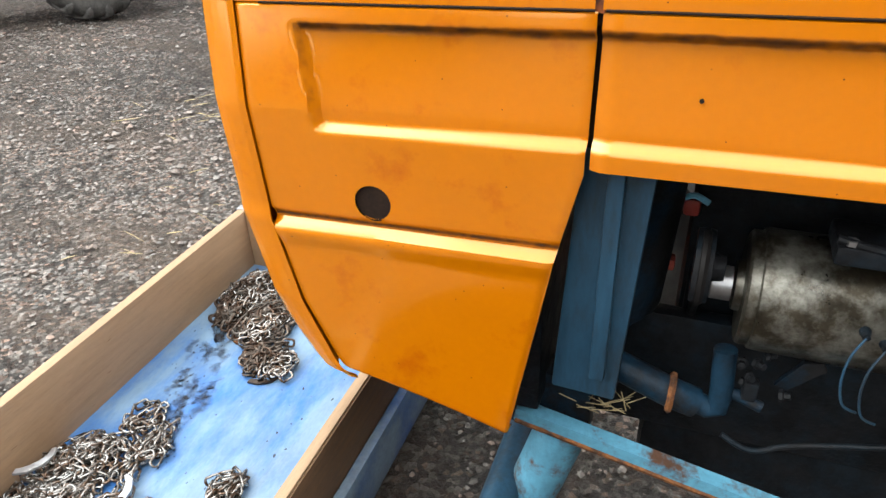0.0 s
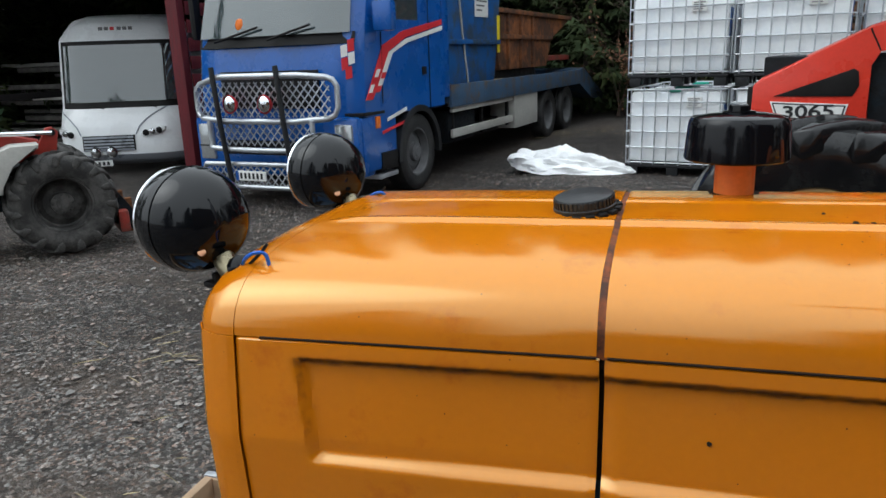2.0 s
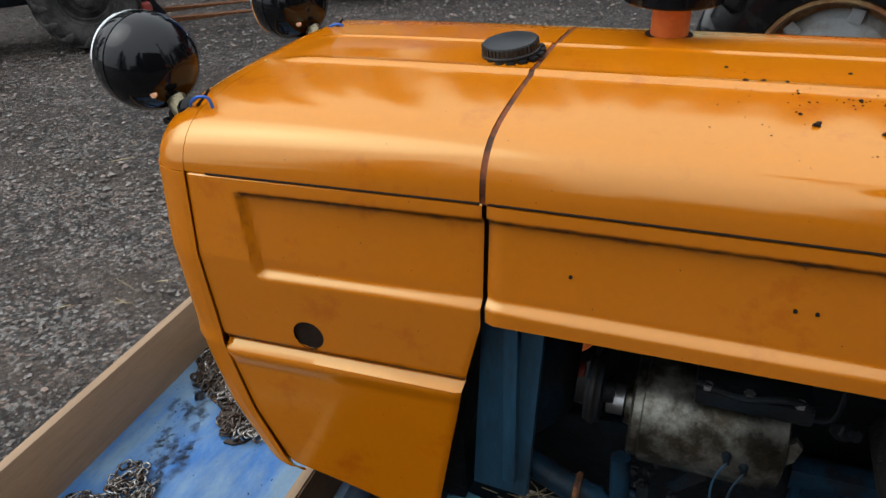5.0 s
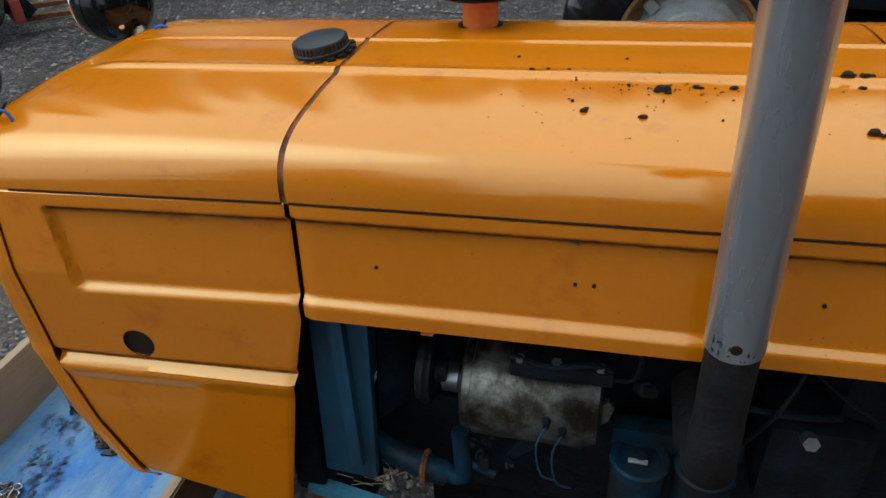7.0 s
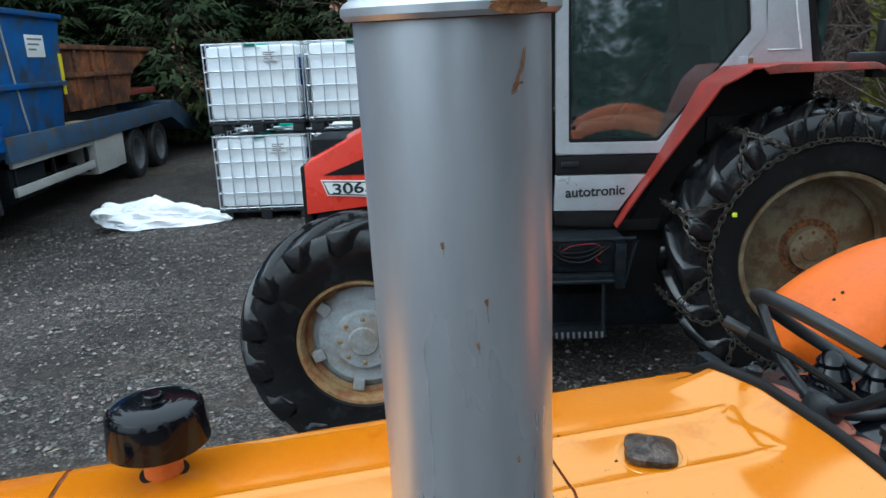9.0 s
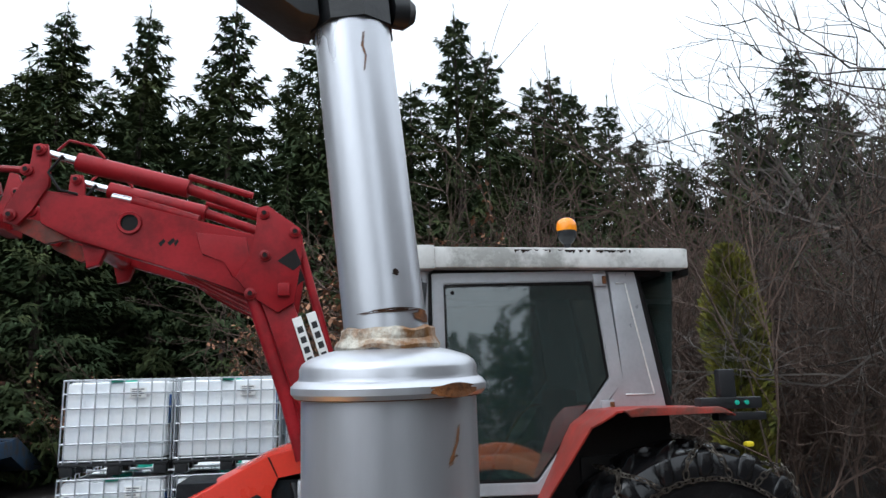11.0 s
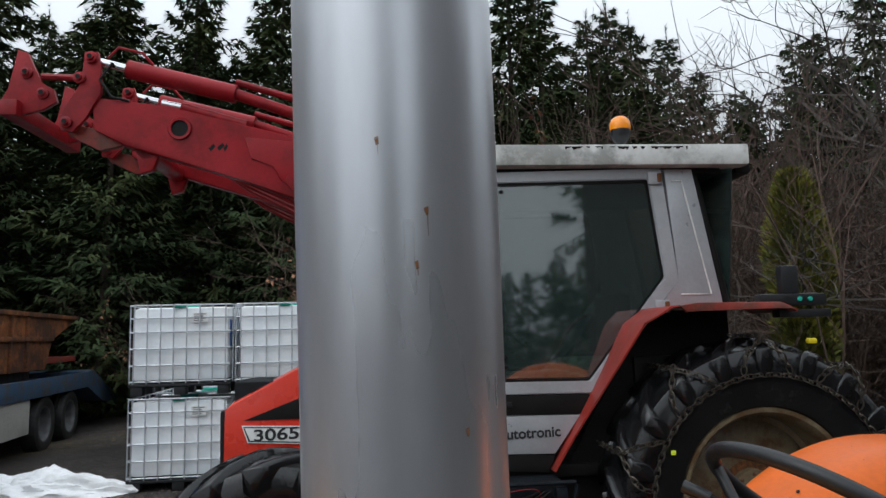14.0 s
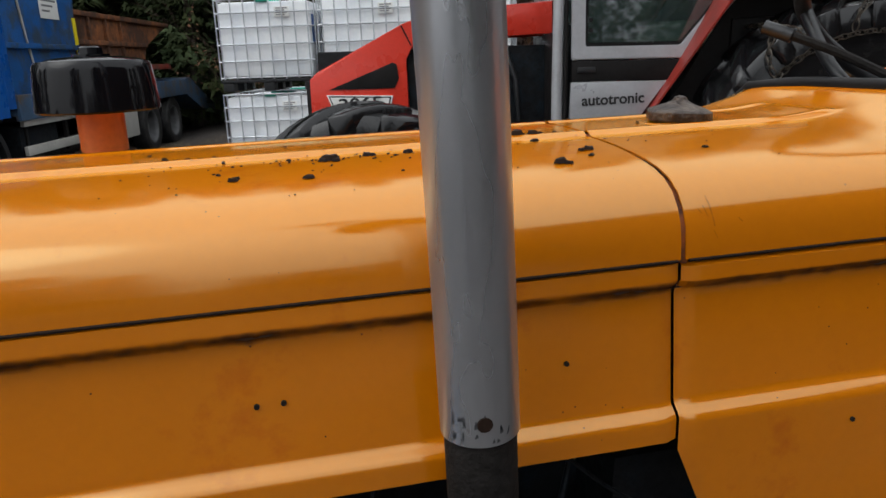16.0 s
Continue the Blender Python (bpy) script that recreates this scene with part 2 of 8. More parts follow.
DECKBLUE = material("dull_blue_deck", (0.045, 0.09, 0.16), 0.55, var=0.3, scale=3, fine=30, second=(0.09, 0.07, 0.055), second_scale=4, second_amount=0.28)
WINE = material("wine_red_timber", (0.13, 0.012, 0.018), 0.65, var=0.25, scale=4, fine=40, stretch=(6, 6, 1))
SHEDDARK = material("dark_shed_boards", (0.022, 0.018, 0.018), 0.85, var=0.4, scale=3, fine=30, stretch=(1, 1, 4))
CAMPERWHITE = material("white_camper_body", (0.86, 0.87, 0.88), 0.3, var=0.05, scale=2, fine=20, coat=0.3)
CAMPERSILVER = material("silver_camper_body", (0.36, 0.38, 0.42), 0.32, metal=0.3, var=0.07, scale=2)
GALV = material("galvanised_steel", (0.55, 0.57, 0.60), 0.42, metal=0.75, var=0.2, scale=10, fine=60)
TANKWHITE = material("milky_plastic_tank", (0.94, 0.955, 0.965), 0.45, var=0.06, scale=2, fine=20, second=(0.84, 0.88, 0.92), second_scale=1.2)
SNOW = material("melting_snow", (0.95, 0.955, 0.96), 0.55, var=0.10, scale=8, fine=50, bump=0.3, bump_scale=20)
GREENCAP = material("green_lid", (0.03, 0.42, 0.30), 0.45, var=0.1)
PALEGREY = material("pale_grey_paint", (0.42, 0.41, 0.38), 0.55, var=0.18, scale=3, fine=30)
RUSTSTEEL = material("rusty_container_steel", (0.27, 0.095, 0.030), 0.8, var=0.45, scale=3, fine=25, second=(0.085, 0.038, 0.022), second_scale=2, second_amount=0.45, bump=0.2, bump_scale=14)
BARK = material("dark_bark", (0.055, 0.042, 0.033), 0.9, var=0.4, scale=6, fine=40, stretch=(1, 1, 0.2))
TWIG = material("bare_twigs", (0.068, 0.057, 0.049), 0.85, var=0.3, scale=2, fine=20, island=0.25)
TWIGRED = material("reddish_brush", (0.092, 0.060, 0.046), 0.9, var=0.35, scale=1, fine=12, island=0.35)
DEADLEAF = material("withered_leaves", (0.27, 0.135, 0.075), 0.85, var=0.3, scale=3, fine=20, island=0.35)
NEEDLE = material("spruce_needles", (0.058, 0.083, 0.042), 0.9, var=0.25, scale=0.5, fine=4, island=0.15, second=(0.082, 0.096, 0.040), second_scale=0.3, spec=0.05)
THUJA = material("yellow_green_thuja", (0.19, 0.175, 0.022), 0.8, var=0.3, scale=3, fine=20, island=0.4, second=(0.10, 0.115, 0.026), second_scale=2.5)
PINE = material("garden_conifer_green", (0.035, 0.07, 0.03), 0.85, var=0.35, scale=3, fine=20, island=0.4)
STRAW = material("straw", (0.36, 0.29, 0.16), 0.8, var=0.2, island=0.3)
STONES = material("gravel_stones", (0.19, 0.178, 0.166), 0.55, var=0.12, scale=30, fine=200, island=0.55, second=(0.21, 0.15, 0.12), second_scale=7, second_amount=0.34)
AMBER = material("amber_beacon", (0.95, 0.30, 0.01), 0.25, var=0.1, coat=0.3)
WHITEMARK = material("white_decal", (0.78, 0.78, 0.76), 0.45, var=0.06)
REDMARK = material("red_decal", (0.62, 0.03, 0.04), 0.4, var=0.08)
DARKMARK = material("black_lettering", (0.02, 0.02, 0.022), 0.5, var=0.1)
GREYMARK = material("grey_lettering", (0.16, 0.16, 0.165), 0.5, var=0.1)
YELLOW = material("yellow_plastic", (0.75, 0.60, 0.02), 0.4, var=0.1)
LIME = material("fluorescent_yellow_tag", (0.75, 0.85, 0.05), 0.5, var=0.05)
LENS = material("clear_lamp_lens", (0.50, 0.52, 0.53), 0.10, metal=0.6, var=0.15, scale=30)
ORANGELENS = material("orange_lamp_lens", (0.8, 0.18, 0.02), 0.25, var=0.1)
PALEGREEN = material("pale_green_seat_cover", (0.32, 0.40, 0.30), 0.8, var=0.25, scale=9)
DASHRED = material("faded_red_dial", (0.32, 0.10, 0.06), 0.45, var=0.3, scale=12)
ROCK = material("stacked_firewood_grey", (0.16, 0.15, 0.14), 0.85, var=0.5, scale=5, fine=30)


def glass_material(name, tint, mirror=0.75):
    m = bpy.data.materials.new(name)
    m.use_nodes = True
    b = m.node_tree.nodes["Principled BSDF"]
    b.inputs["Base Color"].default_value = (*tint, 1)
    b.inputs["Roughness"].default_value = 0.03
    b.inputs["Transmission Weight"].default_value = mirror
    b.inputs["IOR"].default_value = 2.2 if mirror > 0.7 else 2.0
    return m


def grime_material(name, colour):
    """Settled dirt that thins out towards the edges of its strip."""
    m = bpy.data.materials.new(name)
    m.use_nodes = True
    n, l = m.node_tree.nodes, m.node_tree.links
    b = n["Principled BSDF"]
    b.inputs["Base Color"].default_value = (*colour, 1)
    b.inputs["Roughness"].default_value = 0.75
    at = n.new("ShaderNodeAttribute")
    at.attribute_name = "thickness"
    tc = n.new("ShaderNodeTexCoord")
    t = n.new("ShaderNodeTexNoise")
    t.inputs["Scale"].default_value, t.inputs["Detail"].default_value = 70.0, 5.0
    l.new(tc.outputs["Object"], t.inputs["Vector"])
    add = n.new("ShaderNodeMath")
    add.operation = "MULTIPLY_ADD"
    l.new(at.outputs["Fac"], add.inputs[0])
    add.inputs[1].default_value = 1.5
    sub = n.new("ShaderNodeMath")
    sub.operation = "SUBTRACT"
    l.new(t.outputs["Fac"], sub.inputs[0])
    sub.inputs[1].default_value = 0.95
    l.new(sub.outputs[0], add.inputs[2])
    cl = n.new("ShaderNodeClamp")
    cl.inputs["Max"].default_value = 0.93
    l.new(add.outputs[0], cl.inputs["Value"])
    l.new(cl.outputs["Result"], b.inputs["Alpha"])
    return m


GRIME = grime_material("settled_brown_grime", (0.050, 0.018, 0.006))
RUSTSMEAR = grime_material("rust_streaks", (0.20, 0.075, 0.018))
SMEAR = grime_material("black_scuff_smears", (0.020, 0.022, 0.028))
GLASS = glass_material("tinted_cab_glass", (0.16, 0.23, 0.225), 0.92)
DARKGLASS = glass_material("dark_windscreen", (0.10, 0.13, 0.14), 0.6)


def gravel_material():
    m = bpy.data.materials.new("damp_gravel")
    m.use_nodes = True
    n, l = m.node_tree.nodes, m.node_tree.links
    b = n["Principled BSDF"]
    tc = n.new("ShaderNodeTexCoord")
    stones = n.new("ShaderNodeTexVoronoi")
    stones.inputs["Scale"].default_value = 66
    small = n.new("ShaderNodeTexVoronoi")
    small.inputs["Scale"].default_value = 170
    patches = n.new("ShaderNodeTexNoise")
    patches.inputs["Scale"].default_value, patches.inputs["Detail"].default_value = 0.45, 8
    for t in (stones, small, patches):
        l.new(tc.outputs["Object"], t.inputs["Vector"])
    grey = n.new("ShaderNodeSeparateColor")
    l.new(stones.outputs["Color"], grey.inputs["Color"])
    ramp = n.new("ShaderNodeValToRGB")
    ramp.color_ramp.elements[0].color = (0.035, 0.031, 0.028, 1)
    ramp.color_ramp.elements[1].color = (0.42, 0.39, 0.36, 1)
    mid = ramp.color_ramp.elements.new(0.55)
    mid.color = (0.110, 0.100, 0.092, 1)
    l.new(grey.outputs["Red"], ramp.inputs["Fac"])
    damp = n.new("ShaderNodeMapRange")
    damp.inputs["From Min"].default_value, damp.inputs["From Max"].default_value = 0.40, 0.62
    damp.inputs["To Min"].default_value, damp.inputs["To Max"].default_value = 0.50, 1.2
    l.new(patches.outputs["Fac"], damp.inputs["Value"])
    hsv = n.new("ShaderNodeHueSaturation")
    # reddish stones among the grey ones, and brown earth in trodden streaks
    hue = n.new("ShaderNodeMix")
    hue.data_type, hue.blend_type = "RGBA", "MULTIPLY"
    red = n.new("ShaderNodeMapRange")
    red.inputs["From Min"].default_value, red.inputs["From Max"].default_value = 0.55, 0.85
    l.new(grey.outputs["Green"], red.inputs["Value"])
    l.new(red.outputs["Result"], hue.inputs["Factor"])
    l.new(ramp.outputs["Color"], hue.inputs["A"])
    hue.inputs["B"].default_value = (1.0, 0.74, 0.62, 1)
    streak = n.new("ShaderNodeTexNoise")
    streak.inputs["Scale"].default_value, streak.inputs["Detail"].default_value = 1.0, 6
    mp = n.new("ShaderNodeMapping")
    mp.inputs["Rotation"].default_value = (0, 0, 0.5)
    mp.inputs["Scale"].default_value = (0.7, 2.6, 1)
    l.new(tc.outputs["Object"], mp.inputs["Vector"])
    l.new(mp.outputs["Vector"], streak.inputs["Vector"])
    earth = n.new("ShaderNodeMapRange")
    earth.inputs["From Min"].default_value, earth.inputs["From Max"].default_value = 0.46, 0.64
    earth.inputs["To Max"].default_value = 0.75
    l.new(streak.outputs["Fac"], earth.inputs["Value"])
    soil = n.new("ShaderNodeMix")
    soil.data_type = "RGBA"
    l.new(earth.outputs["Result"], soil.inputs["Factor"])
    l.new(hue.outputs["Result"], soil.inputs["A"])
    soil.inputs["B"].default_value = (0.105, 0.078, 0.060, 1)
    l.new(soil.outputs["Result"], hsv.inputs["Color"])
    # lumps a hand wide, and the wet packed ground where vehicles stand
    lumps = n.new("ShaderNodeTexNoise")
    lumps.inputs["Scale"].default_value, lumps.inputs["Detail"].default_value, lumps.inputs["Roughness"].default_value = 9.0, 9, 0.85
    l.new(tc.outputs["Object"], lumps.inputs["Vector"])
    lump = n.new("ShaderNodeMapRange")
    lump.inputs["From Min"].default_value, lump.inputs["From Max"].default_value = 0.36, 0.66
    lump.inputs["To Min"].default_value, lump.inputs["To Max"].default_value = 0.26, 1.80
    l.new(lumps.outputs["Fac"], lump.inputs["Value"])
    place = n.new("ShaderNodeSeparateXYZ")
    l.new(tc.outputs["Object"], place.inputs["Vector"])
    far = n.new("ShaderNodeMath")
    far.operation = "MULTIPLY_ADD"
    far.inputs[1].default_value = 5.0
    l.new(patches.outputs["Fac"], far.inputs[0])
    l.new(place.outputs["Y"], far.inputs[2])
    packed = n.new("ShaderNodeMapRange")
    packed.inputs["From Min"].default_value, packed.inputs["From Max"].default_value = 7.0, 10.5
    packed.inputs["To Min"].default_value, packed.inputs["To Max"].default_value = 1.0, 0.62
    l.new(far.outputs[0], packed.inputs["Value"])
    wet = n.new("ShaderNodeMath")
    wet.operation = "MULTIPLY"
    l.new(damp.outputs["Result"], wet.inputs[0])
    l.new(lump.outputs["Result"], wet.inputs[1])
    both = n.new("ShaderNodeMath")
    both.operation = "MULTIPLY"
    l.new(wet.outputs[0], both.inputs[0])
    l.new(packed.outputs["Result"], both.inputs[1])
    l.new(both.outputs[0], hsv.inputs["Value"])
    l.new(hsv.outputs["Color"], b.inputs["Base Color"])
    b.inputs["Roughness"].default_value = 0.62
    add = n.new("ShaderNodeMath")
    add.operation = "ADD"
    l.new(stones.outputs["Distance"], add.inputs[0])
    l.new(small.outputs["Distance"], add.inputs[1])
    bp = n.new("ShaderNodeBump")
    bp.inputs["Strength"].default_value, bp.inputs["Distance"].default_value, bp.invert = 0.9, 0.012, True
    l.new(add.outputs[0], bp.inputs["Height"])
    rough = n.new("ShaderNodeBump")
    rough.inputs["Strength"].default_value, rough.inputs["Distance"].default_value = 0.9, 0.10
    l.new(lumps.outputs["Fac"], rough.inputs["Height"])
    l.new(rough.outputs["Normal"], bp.inputs["Normal"])
    l.new(bp.outputs["Normal"], b.inputs["Normal"])
    return m


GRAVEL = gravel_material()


# ---- helpers ----
def smooth(e0, e1, v):
    k = min(max((v - e0) / (e1 - e0), 0.0), 1.0)
    return k * k * (3 - 2 * k)


def ground_z(x, y):
    return -0.15 * smooth(1.0, 3.0, -x) * smooth(3.0, 7.0, y)


def part(name, bm, mat, parent=None, label="", flat=False):
    me = bpy.data.meshes.new(name)
    bmesh.ops.recalc_face_normals(bm, faces=bm.faces)
    bm.to_mesh(me)
    bm.free()
    me.materials.append(mat)
    if not flat:
        for p in me.polygons:
            p.use_smooth = True
        me.set_sharp_from_angle(angle=radians(38))
    ob = new(name, me)
    if parent:
        ob.parent = parent
    if label:
        tagged(ob, label)
    return ob


def raw(name, verts, faces, mat, parent=None, label="", flat=True):
    me = bpy.data.meshes.new(name)
    me.from_pydata(verts, [], faces)
    me.update()
    me.materials.append(mat)
    if not flat:
        for p in me.polygons:
            p.use_smooth = True
    ob = new(name, me)
    if parent:
        ob.parent = parent
    if label:
        tagged(ob, label)
    return ob


def thing(name, label, category, m=None, group="", kind=""):
    e = new(name)
    e.empty_display_size = 0.1
    if m is not None:
        e.matrix_basis = m
    return tagged(e, label, category, group, kind)


def box(x0, x1, y0, y1, z0, z1, bevel=0.0, bm=None, m=None):
    bm = bm or bmesh.new()
    r = bmesh.ops.create_cube(bm, size=1.0)
    vs = r["verts"]
    for v in vs:
        v.co = Vector(((x0 + x1) / 2 + v.co.x * (x1 - x0), (y0 + y1) / 2 + v.co.y * (y1 - y0), (z0 + z1) / 2 + v.co.z * (z1 - z0)))
    if bevel:
        es = list({e for v in vs for e in v.link_edges})
        r = bmesh.ops.bevel(bm, geom=es, offset=bevel, segments=2, affect="EDGES", profile=0.6)
        vs = list({v for v in vs if v.is_valid} | set(r["verts"]))
    if m is not None:
        bmesh.ops.transform(bm, matrix=m, verts=vs)
    return bm


def lathe(profile, n=32, m=None, bm=None, cap=True):
    """A turned shape about z from (radius, height) pairs."""
    bm = bm or bmesh.new()
    rings = []
    for r, z in profile:
        ring = [bm.verts.new((r * math.cos(2 * math.pi * i / n), r * math.sin(2 * math.pi * i / n), z)) for i in range(n)]
        rings.append(ring)
    for a, c in zip(rings, rings[1:]):
        for i in range(n):
            bm.faces.new((a[i], a[(i + 1) % n], c[(i + 1) % n], c[i]))
    if cap:
        for ring in (rings[0], rings[-1]):
            if profile[rings.index(ring)][0] > 1e-4:
                bm.faces.new(ring)
    if m is not None:
        bmesh.ops.transform(bm, matrix=m, verts=[v for ring in rings for v in ring])
    return bm


def tube(points, radius, n=8, bm=None, closed=False, cap=True):
    """A round bar along points; radius is a number or one for each point."""
    bm = bm or bmesh.new()
    pts = [Vector(p) for p in points]
    radii = radius if isinstance(radius, (list, tuple)) else [radius] * len(pts)
    rings, side = [], None
    for i, p in enumerate(pts):
        if closed:
            d = pts[(i + 1) % len(pts)] - pts[i - 1]
        else:
            d = pts[min(i + 1, len(pts) - 1)] - pts[max(i - 1, 0)]
        d.normalize()
        if side is None:
            side = d.orthogonal().normalized()
        side = (side - d * side.dot(d)).normalized()
        up = d.cross(side)
        rings.append([bm.verts.new(p + (side * math.cos(2 * math.pi * k / n) + up * math.sin(2 * math.pi * k / n)) * radii[i]) for k in range(n)])
    pairs = list(zip(rings, rings[1:])) + ([(rings[-1], rings[0])] if closed else [])
    for a, c in pairs:
        for k in range(n):
            bm.faces.new((a[k], a[(k + 1) % n], c[(k + 1) % n], c[k]))
    if cap and not closed:
        bm.faces.new(rings[0])
        bm.faces.new(rings[-1])
    return bm


def curve(points, steps=6):
    """Points on a smooth line through the given ones."""
    p = [Vector(q) for q in points]
    out = []
    for i in range(len(p) - 1):
        a, b, c, d = p[max(i - 1, 0)], p[i], p[i + 1], p[min(i + 2, len(p) - 1)]
        for k in range(steps):
            t = k / steps
            out.append(0.5 * (2 * b + (c - a) * t + (2 * a - 5 * b + 4 * c - d) * t * t + (3 * b - a - 3 * c + d) * t ** 3))
    return out + [p[-1]]


def plate(outline, depth, m=None, bm=None, bevel=0.0):
    """A plate from (u, v) corners: u along x, v along z, thickness from y = 0 to y = depth."""
    bm = bm or bmesh.new()
    front = [bm.verts.new((u, 0, v)) for u, v in outline]
    back = [bm.verts.new((u, depth, v)) for u, v in outline]
    k = len(outline)
    caps = [bm.faces.new(front), bm.faces.new(back[::-1])]
    for i in range(k):
        bm.faces.new((front[i], front[(i + 1) % k], back[(i + 1) % k], back[i]))
    vs = front + back
    if bevel:
        es = list({e for f in caps for e in f.edges})
        r = bmesh.ops.bevel(bm, geom=es, offset=bevel, segments=2, affect="EDGES", profile=0.6)
        vs = list({v for v in vs if v.is_valid} | set(r["verts"]))
    if m is not None:
        bmesh.ops.transform(bm, matrix=m, verts=vs)
    return bm


def sheet(func, nu, nv, thick=0.0, bm=None):
    """A sheet from func(i / nu, j / nv), given some thickness inwards."""
    bm = bm or bmesh.new()
    grid = [[bm.verts.new(func(i / nu, j / nv)) for j in range(nv + 1)] for i in range(nu + 1)]
    for i in range(nu):
        for j in range(nv):
            bm.faces.new((grid[i][j], grid[i + 1][j], grid[i + 1][j + 1], grid[i][j + 1]))
    if thick:
        bm.normal_update()
        bmesh.ops.solidify(bm, geom=list(bm.faces), thickness=thick)
    return bm


def grime_strip(rows, parent, label="", mat=None, name="grime_line"):
    """Rows of points across a strip of dirt, thick in the middle rows and thin at both edges."""
    bm = bmesh.new()
    layer = bm.verts.layers.float.new("thickness")
    grid = []
    for pts, thick in rows:
        line = []
        for i, p in enumerate(pts):
            v = bm.verts.new(p)
            s = i / (len(pts) - 1)
            v[layer] = thick * math.sin(math.pi * s) ** 0.8
            line.append(v)
        grid.append(line)
    for a, b in zip(grid, grid[1:]):
        for j in range(len(a) - 1):
            bm.faces.new((a[j], b[j], b[j + 1], a[j + 1]))
    return part(name, bm, mat or GRIME, parent, label)


def writing(text, size, mat, m, parent, name="lettering", extrude=0.0015, shear=0.0, stretch=1.0, bold=0.0):
    c = bpy.data.curves.new(name, "FONT")
    c.body, c.size, c.extrude, c.shear, c.offset = text, size, extrude, shear, bold
    c.align_x, c.align_y = "CENTER", "CENTER"
    tmp = bpy.data.objects.new(name, c)
    me = bpy.data.meshes.new_from_object(tmp)
    bpy.data.objects.remove(tmp)
    bpy.data.curves.remove(c)
    me.transform(m @ Matrix.Diagonal((stretch, 1, 1, 1)))
    me.materials.append(mat)
    ob = new(name, me)
    ob.parent = parent
    return ob


X90, Y90 = pose(0, 0, 0, 90), pose(0, 0, 0, 0, 90)

# ---- the ground ----
def build_ground():
    cs = [-160, -110, -75, -50, -36, -26, -19] + [-14 + 0.5 * i for i in range(59)] + [18, 24, 32, 45, 65, 100, 160]
    verts, faces = [], []
    k = len(cs)
    for y in cs:
        for x in cs:
            near = 1.0 if max(abs(x), abs(y)) < 15 else 0.0
            z = ground_z(x, y) + near * 0.012 * noise.noise((x * 0.8, y * 0.8, 0.3)) - (0.012 if near else 0.0)
            verts.append((x, y, z))
    for j in range(k - 1):
        for i in range(k - 1):
            a = j * k + i
            faces.append((a, a + 1, a + k + 1, a + k))
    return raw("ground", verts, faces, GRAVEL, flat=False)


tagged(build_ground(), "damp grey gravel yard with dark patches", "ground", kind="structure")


def scatter_stones(name, count, x0, x1, y0, y1, r0, r1, seed, label):
    rng = np.random.default_rng(seed)
    base = np.array([(0, 0, 1), (1, 0, 0.1), (0.3, 0.95, 0), (-0.8, 0.6, 0.1), (-0.8, -0.6, 0), (0.3, -0.95, 0.1), (0, 0, -0.7)], float)
    tri = [(0, 1, 2), (0, 2, 3), (0, 3, 4), (0, 4, 5), (0, 5, 1), (6, 2, 1), (6, 3, 2), (6, 4, 3), (6, 5, 4), (6, 1, 5)]
    verts, faces = [], []
    for k in range(count):
        x, y = rng.uniform(x0, x1), rng.uniform(y0, y1)
        r = r0 + (r1 - r0) * rng.random() ** 2.5
        a = rng.uniform(0, 6.283)
        p = base * (1 + rng.uniform(-0.35, 0.35, (7, 1))) * np.array([r * rng.uniform(0.8, 1.5), r * rng.uniform(0.7, 1.1), r * rng.uniform(0.45, 0.8)])
        c, s = math.cos(a), math.sin(a)
        z = ground_z(x, y) + r * 0.15 - 0.004
        o = len(verts)
        verts.extend((x + c * q[0] - s * q[1], y + s * q[0] + c * q[1], z + q[2]) for q in p)
        faces.extend((o + i, o + j, o + l) for i, j, l in tri)
    tagged(raw(name, verts, faces, STONES), label, "gravel", kind="stuff")


scatter_stones("gravel", 9000, -3.6, 0.6, -0.9, 2.4, 0.004, 0.013, 3, "loose grey and reddish gravel stones on the yard")
scatter_stones("gravel", 11000, -6.0, 3.5, 1.6, 9.5, 0.008, 0.022, 4, "loose grey gravel stones lying across the yard")


def build_straw():
    rng = random.Random(5)
    verts, faces = [], []
    for cx, cy, spread, k in ((-2.5, 2.3, 0.35, 16), (-1.9, 1.5, 0.25, 8), (-2.2, 3.2, 0.5, 16), (-1.9, 0.9, 0.3, 5), (-1.7, 14.0, 1.2, 160)):
        for _ in range(k):
            x, y, a, h = rng.gauss(cx, spread), rng.gauss(cy, spread * 0.5), rng.uniform(-0.5, 0.9), rng.uniform(0.03, 0.09)
            z = ground_z(x, y) + rng.uniform(0.006, 0.014)
            dx, dy = math.cos(a) * h, math.sin(a) * h
            o = len(verts)
            verts += [(x - dx, y - dy, z), (x + dx, y + dy, z + 0.006), (x + dx + 0.002, y + dy - 0.003, z + 0.006), (x - dx + 0.002, y - dy - 0.003, z), (x, y, z + 0.006)]
            faces += [(o, o + 1, o + 4), (o + 1, o + 2, o + 4), (o + 2, o + 3, o + 4), (o + 3, o, o + 4)]
    tagged(raw("straw", verts, faces, STRAW), "thin wisps of pale straw lying on gravel", "straw", kind="stuff")


build_straw()

# ---- a plain dark barn wall that closes the yard behind the camera ----
BARN = material("dark_barn_boards", (0.060, 0.045, 0.036), 0.8, var=0.3, scale=3, fine=30, stretch=(6, 6, 1))
barn = part("wall_barn", box(-4.25, 4.25, -0.12, 0.12, -0.05, 6.0, 0.01), BARN)
barn.matrix_basis = pose(6.7, -3.8, 0, 0, 0, 28)
tagged(barn, "plain dark timber barn wall closing the yard", "wall", kind="structure")

